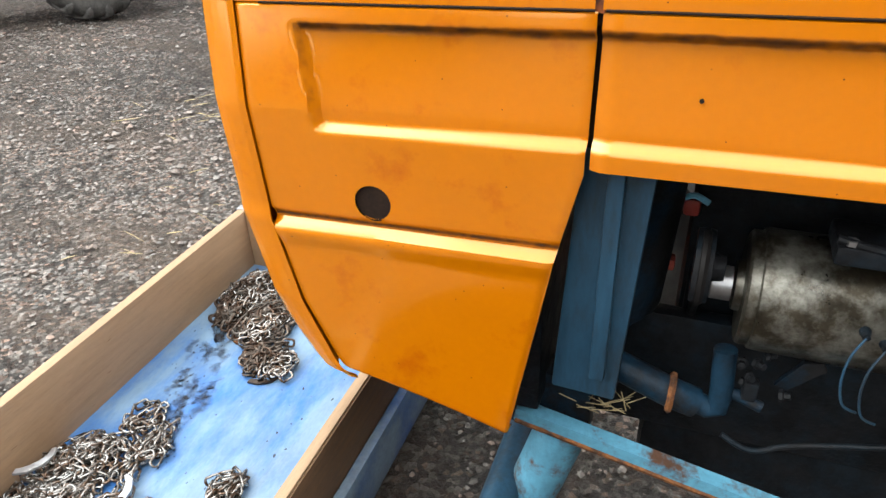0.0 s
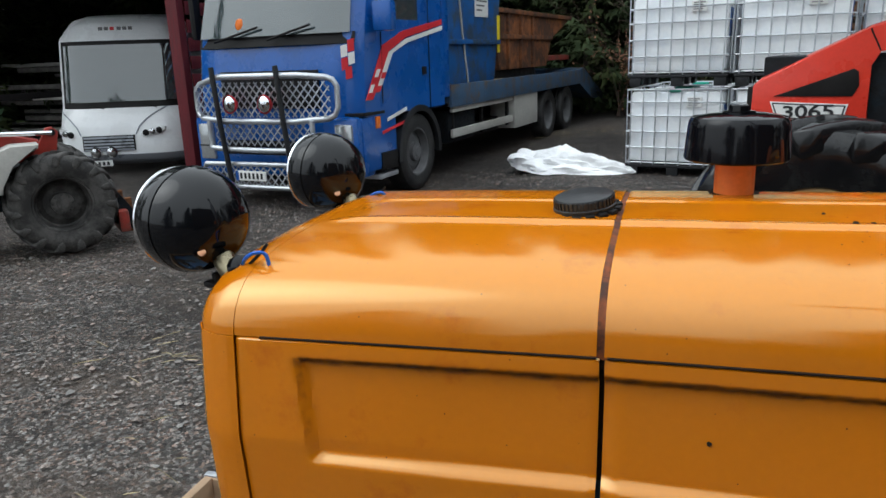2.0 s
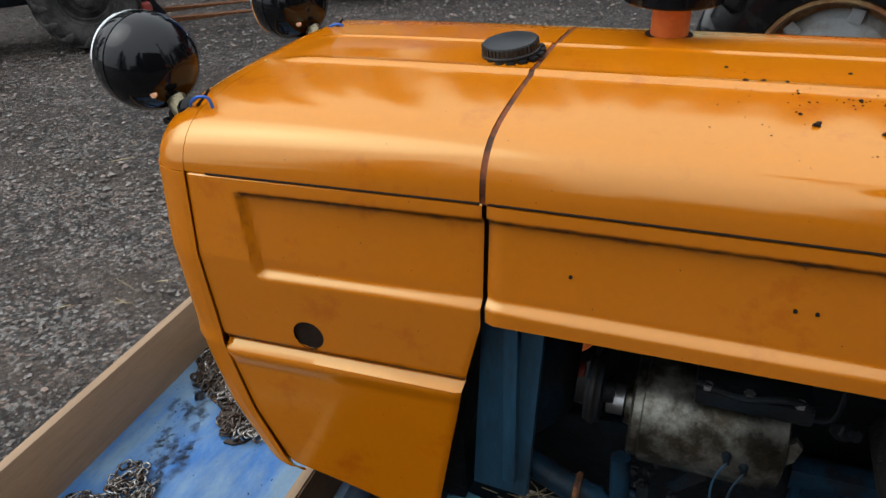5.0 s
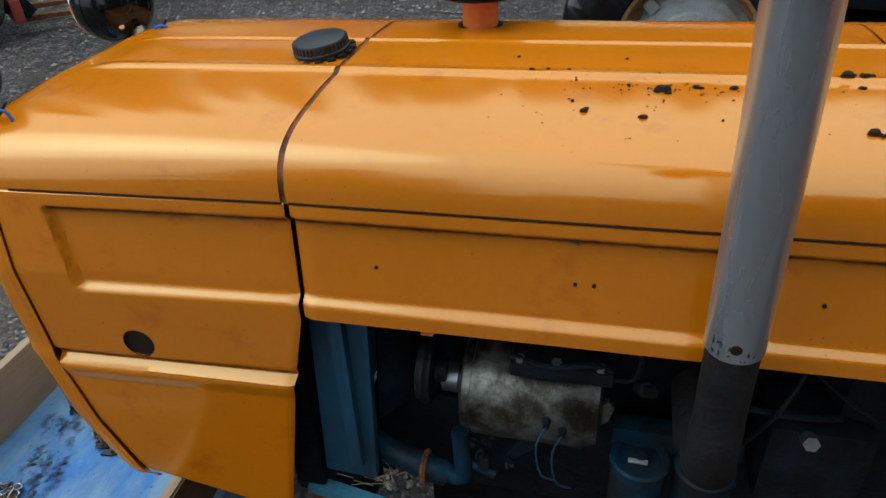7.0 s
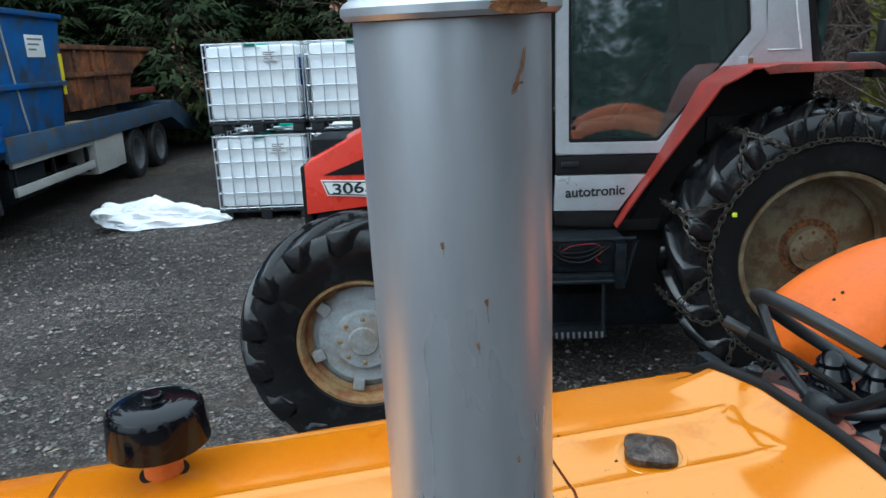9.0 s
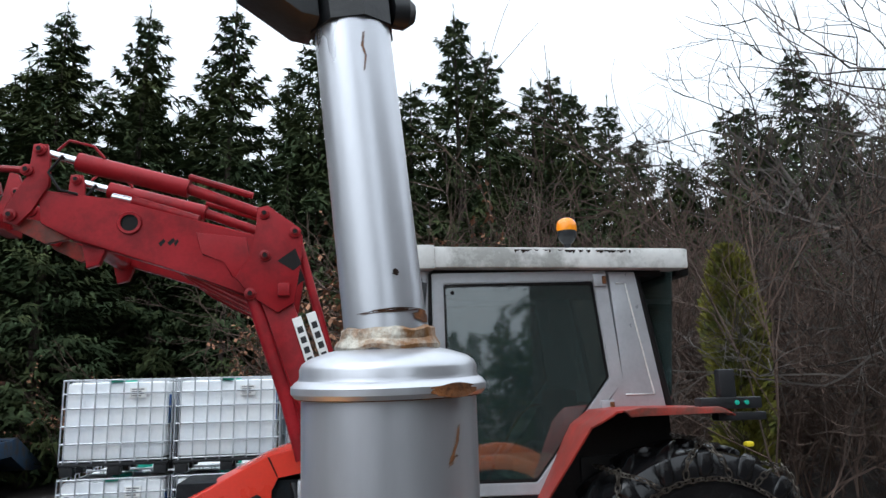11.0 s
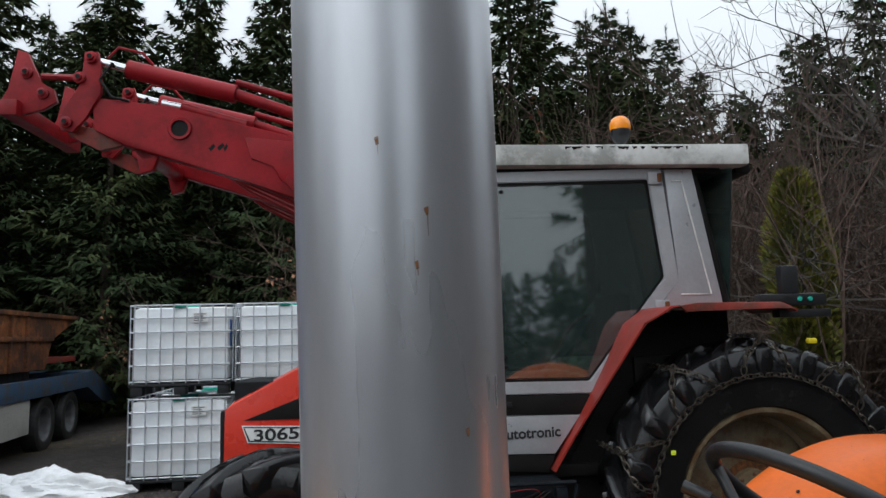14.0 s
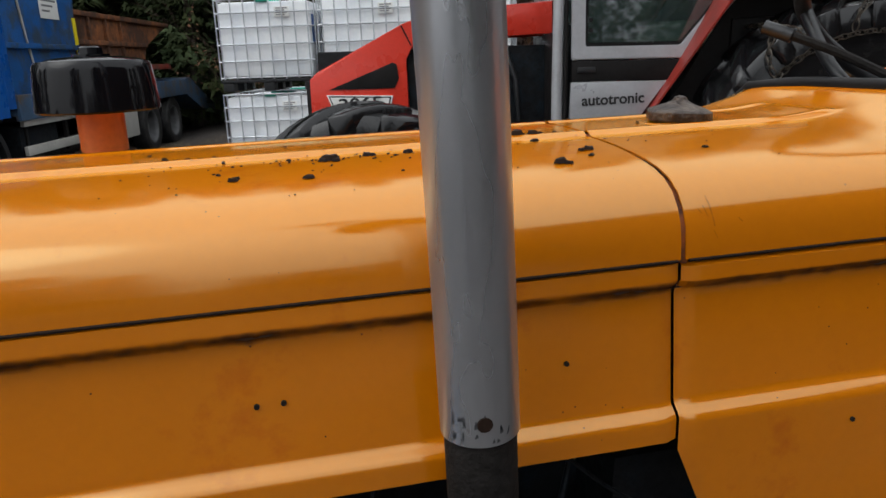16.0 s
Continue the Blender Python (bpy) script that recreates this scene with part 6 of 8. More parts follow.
def flat(name, outline, d, depth, mat, label="", bevel=0.006, parent=None):
    return part(name, plate(outline, depth, K @ Matrix.Translation((0, d, 0)), bevel=bevel), mat, parent or red, label)


def bar(name, pts, r, mat, label="", n=10, parent=None):
    return part(name, tube([K @ Vector(p) for p in pts], r, n), mat, parent or red, label)


def block(name, s0, s1, d0, d1, z0, z1, mat, bevel=0.015, label="", parent=None):
    return part(name, box(s0, s1, d0, d1, z0, z1, bevel, m=K), mat, parent or red, label)


# bonnet
hood_line = [(-0.43, 1.02), (-0.425, 1.335), (-0.38, 1.375), (0.157, 1.640), (0.34, 1.70), (1.06, 1.74), (1.06, 1.56), (0.40, 1.545), (0.21, 1.52), (0.17, 1.44), (0.185, 1.085)]
for d in (3.975, 4.495):
    flat("bonnet_side", hood_line, d, 0.03, HOODRED, "bright red bonnet side" if d < 4 else "")


def hood_top(u, v):
    pts = [(-0.43, 1.02), (-0.425, 1.335), (-0.38, 1.378), (0.157, 1.643), (0.34, 1.703), (1.06, 1.743)]
    j = u * 5
    i = min(int(j), 4)
    s = pts[i][0] + (pts[i + 1][0] - pts[i][0]) * (j - i)
    z = pts[i][1] + (pts[i + 1][1] - pts[i][1]) * (j - i)
    return K @ Vector((s, 3.98 + 0.54 * v, z + 0.02 * math.sin(math.pi * v)))


part("bonnet_top", sheet(hood_top, 30, 8, 0.004), HOODRED, red, "bright red bonnet top")
flat("bonnet_groove", [(0.150, 1.636), (0.158, 1.640), (0.215, 1.52), (0.207, 1.52)], 3.972, 0.003, DARKTRIM, bevel=0)
flat("side_vent", [(-0.31, 1.272), (0.095, 1.425), (0.118, 1.41), (0.128, 1.33), (0.10, 1.272)], 3.968, 0.006, DARKTRIM, "dark mesh side vent", bevel=0.002)
num = flat("model_panel", [(-0.325, 1.243), (0.085, 1.228), (0.062, 1.122), (-0.288, 1.140)], 3.966, 0.008, WHITEMARK, "white model panel with black digits", bevel=0.002)
flat("panel_border", [(-0.315, 1.236), (0.075, 1.221), (0.055, 1.129), (-0.281, 1.147)], 3.9645, 0.003, DARKMARK, bevel=0, parent=num)
flat("panel_face", [(-0.305, 1.228), (0.065, 1.214), (0.048, 1.136), (-0.273, 1.154)], 3.963, 0.003, WHITEMARK, bevel=0, parent=num)
writing("3065", 0.098, DARKMARK, K @ Matrix.Translation((-0.117, 3.961, 1.183)) @ pose(0, 0, 0, 90, -2.2, 0), num, stretch=1.42, bold=0.0018)
block("engine", -0.38, 1.06, 4.02, 4.48, 0.55, 1.50, GREASESHADE, label="dark engine under the bonnet")
block("radiator_front", -0.46, -0.40, 4.0, 4.5, 0.75, 1.33, DARKTRIM)
block("chassis", -0.35, 2.5, 3.98, 4.52, 0.52, 0.95, GREASESHADE)
for k in range(5):
    bar("engine_hose", [(0.30 + 0.12 * k, 3.99, 1.48), (0.36 + 0.12 * k, 3.95, 1.30 - 0.05 * (k % 2)), (0.30 + 0.14 * k, 3.98, 1.05)], 0.018, BLACKPLASTIC)
block("air_can", 0.33, 0.50, 3.95, 4.02, 1.28, 1.50, GALV, label="pale engine canister")
bar("front_axle", [(0.03, 3.45, 0.63), (0.03, 5.05, 0.63)], 0.07, GREASESHADE)
# cab
WIN = [(1.19, 2.635), (1.203, 1.475), (1.72, 1.468), (2.205, 2.06), (2.138, 2.655)]
OUT = [(1.118, 2.70), (1.128, 1.405), (1.755, 1.398), (2.292, 2.04), (2.222, 2.722)]


def ring_plate(inner, outer, depth, m):
    bm = bmesh.new()
    k = len(inner)
    rows = [[bm.verts.new(m @ Vector((u, y, v))) for u, v in line] for line, y in ((inner, 0), (outer, 0), (outer, depth), (inner, depth))]
    for a, b in ((0, 1), (1, 2), (2, 3), (3, 0)):
        for i in range(k):
            bm.faces.new((rows[a][i], rows[a][(i + 1) % k], rows[b][(i + 1) % k], rows[b][i]))
    bmesh.ops.bevel(bm, geom=[e for e in bm.edges], offset=0.006, segments=2, affect="EDGES")
    return bm


for d, near in ((NEAR, True), (2 * D0 - NEAR - 0.04, False)):
    door = part("door", ring_plate(WIN, OUT, 0.04, K @ Matrix.Translation((0, d, 0))), CABSILVER, red, "silver door frame round tinted glass")
    pane = part("pane", plate([(u, v) for u, v in WIN], 0.006, K @ Matrix.Translation((0, d + 0.018, 0))), GLASS, door, "tinted cab window reflecting trees", flat=True)
    pane.visible_shadow = False
    part("pane_seal", ring_plate([(u + (1.7 - u) * 0.035, v + (2.05 - v) * 0.035) for u, v in WIN], [(u - (1.7 - u) * 0.004, v - (2.05 - v) * 0.004) for u, v in WIN], 0.016, K @ Matrix.Translation((0, d + 0.012, 0))), DARKTRIM, door)
    flat("dark_band", [(1.132, 1.398), (1.128, 1.29), (1.66, 1.285), (1.748, 1.392)], d + 0.002, 0.036, DARKTRIM, "black band under the window", 0.004, door)
    flat("door_panel", [(1.126, 1.285), (1.118, 1.075), (1.50, 1.068), (1.655, 1.28)], d, 0.04, CABSILVER, "silver lower door panel", 0.006, door)
    flat("door_sill", [(1.115, 1.07), (1.13, 0.985), (1.46, 0.965), (1.50, 1.063)], d + 0.006, 0.034, DARKTRIM, "", 0.004, door)
    flat("rear_panel", [(2.232, 2.715), (2.415, 2.715), (2.56, 1.865), (2.135, 1.865), (2.300, 2.045)], d + 0.003, 0.05, CABSILVER, "silver rear pillar panel", 0.01)
    ridge = [(2.285, 2.64), (2.345, 2.64), (2.485, 1.955)]
    bar("panel_ridge", [(s, d + 0.002, z) for s, z in ridge] + [(2.30, d + 0.002, 1.955)], 0.006, CABWHITE, n=6)
    bar("front_pillar", [(1.05, d + 0.03, 1.0), (1.055, d + 0.03, 1.5), (1.08, d + 0.03, 2.72)], 0.032, CABSILVER, "silver front pillar")
    bar("pillar_seal", [(1.093, d + 0.012, 1.0), (1.098, d + 0.012, 1.5), (1.108, d + 0.012, 2.70)], 0.012, DARKTRIM)
    bar("rear_pillar", [(2.44, d + 0.06, 2.70), (2.60, d + 0.06, 1.87)], 0.028, DARKTRIM)
    if near:
        for z, s in ((2.665, 2.17), (1.895, 2.17)):
            block("hinge", s - 0.035, s + 0.05, d - 0.014, d + 0.004, z - 0.045, z + 0.03, CABSILVER, 0.004, "door hinge", door)
            block("hinge_pin", s + 0.02, s + 0.045, d - 0.026, d - 0.004, z - 0.03, z + 0.02, RUST, 0.004, "", door)
        block("door_handle", 1.16, 1.26, d - 0.008, d + 0.004, 1.335, 1.365, BLACKPLASTIC, 0.004, "black recessed door handle", door)
        for z in (1.615, 1.56, 2.585):
            part("rivet", lathe([(0.012, 0), (0.012, 0.006), (0.0, 0.008)], 12, K @ Matrix.Translation((1.232 if z < 2 else 1.385 - 0.14, d + 0.016, z)) @ X90), DARKTRIM, door)
        writing("autotronic", 0.082, DARKMARK, K @ Matrix.Translation((1.36, d - 0.0015, 1.185)) @ pose(0, 0, 0, 90, -1.5, 0), door, bold=0.0018)
rearpane = part("pane", plate([(0.0, 0.0), (1.2, 0.0), (1.2, 0.84), (0.0, 0.84)], 0.006, K @ Matrix.Translation((2.62, 3.66, 1.87)) @ pose(0, 0, 0, 0, -10.5, 90)), GLASS, red, "sloping rear window", flat=True)
rearpane.visible_shadow = False
frontpane = part("pane", plate([(0.0, 0.0), (1.2, 0.0), (1.2, 1.15), (0.0, 1.15)], 0.006, K @ Matrix.Translation((1.07, 3.66, 1.56)) @ pose(0, 0, 0, 0, 1, 90)), GLASS, red, "upright windscreen", flat=True)
frontpane.visible_shadow = False
block("firewall", 1.02, 1.07, 3.62, 4.88, 0.95, 1.56, DARKTRIM)
block("cab_floor", 1.05, 2.55, 3.64, 4.86, 0.93, 1.0, DARKTRIM)
block("cab_back", 2.0, 2.6, 3.64, 4.86, 0.95, 1.60, DARKTRIM)
block("console", 1.10, 1.32, 4.1, 4.4, 1.0, 1.62, BLACKPLASTIC, 0.03)
bar("cab_steering", [K.inverted() @ (K @ Vector((1.40 + 0.17 * math.cos(6.283 * i / 28) * 0.8, 4.25 + 0.17 * math.sin(6.283 * i / 28), 1.74 - 0.1 * math.cos(6.283 * i / 28)))) for i in range(29)], 0.013, BLACKPLASTIC, n=8)
block("seat", 1.66, 2.10, 4.0, 4.5, 1.42, 1.56, PALEGREEN, 0.05, "pale green covered seat")
block("seat_back", 2.02, 2.14, 4.0, 4.5, 1.5, 2.0, BLACKPLASTIC, 0.05)
block("cushion", 1.60, 1.95, 3.75, 3.98, 1.46, 1.60, PALEGREEN, 0.05)
roof = block("roof", 0.985, 2.75, 3.53, 4.97, 2.725, 2.855, CABWHITE, 0.02, "stained white cab roof")
block("roof_front", 0.96, 1.13, 3.515, 4.985, 2.715, 2.862, CABWHITE, 0.015, "", roof)
block("roof_rear", 2.70, 2.80, 3.62, 4.88, 2.69, 2.80, DARKTRIM, 0.02, "dark rear roof lamps", roof)
block("roof_lining", 1.05, 2.60, 3.62, 4.88, 2.69, 2.728, DARKTRIM, 0.004, "", roof)
bm = bmesh.new()
rng = random.Random(77)
for i in range(40):
    s = 1.62 + 0.75 * rng.random()
    r, h = rng.uniform(0.006, 0.022), rng.uniform(0.006, 0.022)
    q = [bm.verts.new(K @ Vector((s + a * r, 3.528, 2.838 - b * h))) for a, b in ((-1, 0), (-0.4, 1), (0.4, 0.8), (1, 0))]
    bm.faces.new(q)
part("algae_stains", bm, SOOTGAP, roof, "dark algae streaks", flat=True)["kind"] = "stuff"
beacon = part("beacon_base", lathe([(0.022, 2.85), (0.022, 2.93), (0.045, 2.95), (0.062, 2.985), (0.062, 3.02), (0.0, 3.02)], 20, K @ Matrix.Translation((2.055, 3.80, -0.005))), BLACKPLASTIC, red, "black beacon stand")
part("beacon_dome", lathe([(0.064, 3.02), (0.067, 3.04), (0.064, 3.068), (0.052, 3.092), (0.030, 3.106), (0.0, 3.11)], 24, K @ Matrix.Translation((2.055, 3.80, -0.005)), cap=False), AMBER, beacon, "amber beacon dome")
# mirror and wiper on the front pillar
flat("mirror", [(0.90, 2.30), (0.97, 2.29), (1.045, 2.44), (1.06, 2.61), (0.90, 2.64)], 3.36, 0.09, BLACKPLASTIC, "black wing mirror", 0.018)
bar("mirror_arm", [(1.05, 3.6, 2.66), (0.95, 3.42, 2.62), (0.94, 3.40, 2.50)], 0.012, BLACKPLASTIC)
bar("hand_grip", [(1.0, 3.58, 1.95), (0.97, 3.56, 2.05), (1.03, 3.58, 2.16)], 0.016, BLACKPLASTIC)
# rear mudguards
for d0, d1 in ((3.18, 3.66), (4.84, 5.32)):
    def guard(u, v):
        pts = [(1.475, 0.98), (1.70, 1.36), (1.94, 1.79), (2.06, 1.875), (2.20, 1.885), (2.42, 1.885), (2.68, 1.88), (2.76, 1.84)]
        j = u * 7
        i = min(int(j), 6)
        e = d0 + (0.36 * (1 - smooth(0.0, 0.42, u)) if d0 < 4 else 0.0)
        return K @ Vector((pts[i][0] + (pts[i + 1][0] - pts[i][0]) * (j - i), e + (d1 - e) * v, pts[i][1] + (pts[i + 1][1] - pts[i][1]) * (j - i)))
    g = part("mudguard", sheet(guard, 28, 4, 0.01), REDPAINT, red, "faded red rear mudguard")
    dd = d0 if d0 < 4 else d1
    flat("mudguard_lip", [(2.10, 1.877), (2.20, 1.889), (2.66, 1.884), (2.75, 1.84), (2.66, 1.85), (2.22, 1.845), (2.14, 1.84)], dd - 0.012, 0.024, WORNRED, "scraped red mudguard lip", 0.005, g)
    flat("mudguard_inside", [(1.56, 0.95), (2.10, 1.86), (2.60, 1.87), (2.62, 0.9)], 3.66 if d0 < 4 else 4.80, 0.02, DARKTRIM, "", 0.004, g)
block("rear_lamp_bar", 2.60, 2.98, 3.26, 3.34, 1.865, 1.93, BLACKPLASTIC, 0.01, "black rear lamp bar")
block("rear_lamp_bar", 2.70, 3.00, 3.26, 3.34, 1.80, 1.845, BLACKPLASTIC, 0.008)
for s in (2.82, 2.88):
    part("rear_lamp", lathe([(0.013, 0), (0.013, 0.01), (0.0, 0.012)], 14, K @ Matrix.Translation((s, 3.262, 1.90)) @ X90), GREENCAP, red)
block("rear_mirror", 2.75, 2.85, 3.30, 3.36, 1.93, 2.09, BLACKPLASTIC, 0.012)
block("marker_lamp", 2.83, 2.88, 3.22, 3.26, 1.655, 1.685, YELLOW, 0.012, "yellow marker lamp")
# gearbox, axle housing and the dark parts behind the step
block("gearbox", 0.9, 2.4, 3.86, 4.64, 0.42, 0.98, GREASESHADE, 0.05, "greasy dark gearbox")
bar("axle_housing", [(2.565, 3.6, 0.845), (2.565, 4.9, 0.845)], 0.15, GREASESHADE, "", 16)
block("fuel_tank", 1.45, 2.0, 3.72, 4.0, 0.45, 0.98, DARKTRIM, 0.06, "dark fuel tank behind the step")
# added dark block that keeps light off the ground below
block("drive_cover", 0.35, 2.35, 3.72, 4.78, 0.27, 0.52, GREASESHADE, 0.06, "dark block added to deepen the shade under the tractor")
# steps, battery tray: coloured near-black in place of the shade under the cab
block("step_tray", 0.95, 1.52, 3.38, 3.62, 0.70, 0.735, GREASESHADE, 0.004, "metal step tray, near-black for the shade under the cab")
block("step_box", 1.0, 1.50, 3.44, 3.9, 0.74, 0.95, GREASESHADE, 0.02)
bar("step_frame", [(0.93, 3.38, 0.96), (0.93, 3.38, 0.70), (1.50, 3.38, 0.70), (1.56, 3.38, 0.94)], 0.014, GREASESHADE, "bent step frame", 8)
bar("step_frame", [(0.93, 3.37, 0.95), (1.55, 3.37, 0.955)], 0.012, GREASESHADE, "", 8)
block("step_leg", 1.44, 1.50, 3.36, 3.42, 0.66, 0.93, GREASESHADE, 0.006, "step upright, near-black for the shade under the cab")
block("lower_step", 0.98, 1.40, 3.34, 3.56, 0.37, 0.385, GREASESHADE, 0.003, "open mesh lower step")
for k in range(12):
    block("step_tooth", 1.0 + 0.033 * k, 1.012 + 0.033 * k, 3.335, 3.35, 0.37, 0.405, STEEL, 0.0)
bar("step_leg", [(1.0, 3.4, 0.72), (1.0, 3.36, 0.38)], 0.012, GREASESHADE)
bar("step_leg", [(1.38, 3.4, 0.72), (1.38, 3.36, 0.38)], 0.012, GREASESHADE)
part("red_cable", tube(curve([K @ Vector(q) for q in ((1.12, 3.43, 0.86), (1.20, 3.42, 0.905), (1.33, 3.42, 0.915), (1.37, 3.42, 0.88), (1.34, 3.42, 0.83), (1.37, 3.43, 0.80))], 6), 0.0035, 6), BOOMRED, red, "thin red battery cable")
for k in range(3):
    part("dark_cable", tube(curve([K @ Vector(q) for q in ((1.04 + 0.05 * k, 3.425, 0.92), (1.14, 3.41, 0.83 + 0.02 * k), (1.28, 3.42, 0.81 + 0.03 * k), (1.42 - 0.03 * k, 3.42, 0.90))], 6), 0.007, 6), DARKTRIM, red)
block("tank_side", 0.45, 1.02, 3.75, 4.0, 0.60, 1.0, GREASESHADE, 0.03)
# front loader boom, two arms
for d, near in ((3.88, True), (4.52, False)):
    beam = [(-1.23, 3.26), (-0.80, 3.205), (0.06, 2.99), (0.10, 2.70), (0.02, 2.60), (-0.32, 2.735), (-1.02, 2.95), (-1.2, 3.05)]
    b = flat("boom_arm", beam, d, 0.10, BOOMRED, "dark red loader arm", 0.012)
    flat("boom_weld", [(-0.30, 3.0), (0.0, 2.97), (0.05, 2.72), (-0.08, 2.72), (-0.12, 2.82), (-0.26, 2.86)], d - 0.008, 0.02, BOOMRED, "", 0.006, b)
    part("boom_eye", lathe([(0.052, 0.0), (0.052, 0.016), (0.068, 0.018), (0.072, 0.012), (0.072, 0.0)], 28, K @ Matrix.Translation((-0.693, d + 0.002, 3.055)) @ X90, cap=False), BOOMRED, b, "raised red ring")
    part("boom_eye_inside", lathe([(0.053, 0.006), (0.0, 0.006)], 28, K @ Matrix.Translation((-0.693, d + 0.004, 3.055)) @ X90, cap=False), DARKTRIM, b)
    for s, z, w in ((-0.52, 2.93, 0.03), (-0.47, 2.935, 0.035), (-0.43, 2.93, 0.02)):
        flat("paint_scrape", [(s, z), (s + w, z + 0.03), (s + w * 1.4, z + 0.012), (s + w * 0.5, z - 0.02)], d - 0.0015, 0.004, DARKTRIM, "", 0, b)
    flat("knee_plate", [(0.06, 3.16), (0.125, 3.175), (0.30, 3.05), (0.345, 2.98), (0.34, 2.86), (0.30, 2.56), (0.20, 2.50), (0.04, 2.60), (-0.06, 2.72), (0.03, 2.85), (0.06, 3.0)], d - 0.02, 0.03, BOOMRED, "red knee plate with pins", 0.006, b)
    flat("knee_shade", [(0.19, 2.82), (0.30, 2.90), (0.34, 2.80), (0.29, 2.76)], d - 0.0215, 0.004, DARKTRIM, "", 0, b)
    block("knee_stop", 0.20, 0.27, d - 0.045, d - 0.015, 2.60, 2.68, BOOMRED, 0.006, "", b)
    for s, z in ((0.106, 3.12), (0.298, 3.005), (0.118, 2.853), (0.035, 2.615), (-1.226, 3.5), (-1.36, 3.09), (-1.29, 3.37), (-1.50, 3.27), (-1.60, 3.40)):
        part("pin", lathe([(0.036, 0), (0.036, 0.014), (0.022, 0.018), (0.020, 0.030), (0.0, 0.030)], 16, K @ Matrix.Translation((s, d - 0.02, z)) @ X90), BOOMRED, b)
        part("pin_head", lathe([(0.014, 0.03), (0.014, 0.034), (0.0, 0.034)], 12, K @ Matrix.Translation((s, d - 0.02, z)) @ X90), DARKTRIM, b)
    flat("lower_arm", [(0.09, 2.58), (0.29, 2.56), (0.43, 2.20), (0.60, 1.86), (0.62, 1.45), (0.42, 1.40), (0.40, 1.80), (0.20, 2.30)], d + 0.01, 0.10, BOOMRED, "", 0.012, b)
    bar("lift_cylinder", [(0.05, d + 0.03, 2.58), (0.26, d + 0.03, 1.98), (0.36, d + 0.03, 1.62)], 0.042, BOOMRED, "", 12, b)
    bar("guide_rod", [(0.31, d + 0.03, 2.98), (0.46, d + 0.03, 2.45), (0.60, d + 0.03, 1.95)], 0.026, BOOMRED, "", 10, b)
    bar("tilt_cylinder", [(-1.02, d + 0.03, 3.445), (-0.36, d + 0.03, 3.285)], 0.058, BOOMRED, "red tilt cylinder", 16, b)
    bar("tilt_tube", [(-0.36, d + 0.03, 3.285), (0.08, d + 0.03, 3.13)], 0.036, BOOMRED, "", 12, b)
    bar("tilt_rod", [(-1.21, d + 0.03, 3.495), (-1.0, d + 0.03, 3.44)], 0.026, CHROME, "bright cylinder rod", 12, b)
    bar("parallel_rod", [(-0.36, d + 0.02, 3.36), (0.03, d + 0.02, 3.245)], 0.022, BOOMRED, "", 8, b)
    bar("second_rod", [(-0.82, d + 0.06, 3.235), (-0.70, d + 0.06, 3.21)], 0.024, CHROME, "", 10, b)
    bar("second_cylinder", [(-0.70, d + 0.06, 3.21), (-0.30, d + 0.06, 3.09)], 0.034, BOOMRED, "", 10, b)
    flat("link_plate", [(-1.27, 3.54), (-1.19, 3.54), (-1.17, 3.46), (-1.16, 3.28), (-1.25, 3.12), (-1.32, 3.03), (-1.40, 3.05), (-1.40, 3.14), (-1.28, 3.34)], d - 0.015, 0.03, BOOMRED, "red link plate", 0.006, b)
    flat("tool_plate", [(-1.66, 3.55), (-1.60, 3.53), (-1.52, 3.34), (-1.44, 3.30), (-1.42, 3.22), (-1.50, 3.17), (-1.70, 3.12), (-1.76, 3.2), (-1.70, 3.30)], d - 0.02, 0.035, BOOMRED, "red tool carrier plate", 0.006, b)
    bar("link_rod", [(-1.52, d, 3.385), (-1.29, d, 3.375)], 0.022, BOOMRED, "", 8, b)
    flat("under_link", [(-1.42, 3.12), (-1.36, 3.02), (-1.18, 2.93), (-1.05, 2.96), (-1.03, 3.04), (-1.18, 3.06)], d + 0.04, 0.05, WORNRED, "", 0.01, b)
    flat("under_bracket", [(-0.98, 2.98), (-0.80, 2.96), (-0.86, 2.80), (-0.93, 2.78)], d + 0.02, 0.06, BOOMRED, "", 0.01, b)
    for k in range(3):
        bar("hydraulic_hose", [(-0.62 + 0.05 * k, d + 0.1, 2.86), (-0.3, d + 0.1 + 0.02 * k, 2.735 - 0.02 * k), (0.0, d + 0.1 + 0.02 * k, 2.60 - 0.03 * k), (0.16 + 0.03 * k, d + 0.08, 2.42), (0.33 + 0.03 * k, d + 0.08, 2.05)], 0.012, BOOMRED, "", 6, b)
    bar("thin_hose", [(-1.10, d - 0.01, 3.47), (-1.17, d - 0.02, 3.36), (-1.10, d - 0.02, 3.25), (-1.0, d, 3.23)], 0.009, DARKTRIM, "", 6, b)
    bar("thin_hose", [(-1.13, d - 0.01, 3.50), (-1.06, d - 0.03, 3.56), (-0.92, d - 0.02, 3.53), (-0.86, d, 3.46)], 0.009, BOOMRED, "", 6, b)
    if near:
        for off, z0 in ((0.0, 0.0), (0.085, 0.03)):
            u = Vector((0.155, 0, -0.47)).normalized()
            p = Vector((0.285 + off, d - 0.006, 2.46 + z0))
            q = [p, p + Vector((0.055, 0, 0.02)), p + Vector((0.055, 0, 0.02)) + u * 0.55, p + u * 0.55]
            dec = flat("decal", [(v.x, v.z) for v in q], d - 0.006, 0.008, WHITEMARK, "white decal with unreadable dark lettering", 0.001, b)
            for k in range(7):
                c = p + u * (0.06 + 0.065 * k) + Vector((0.012, 0, 0.004))
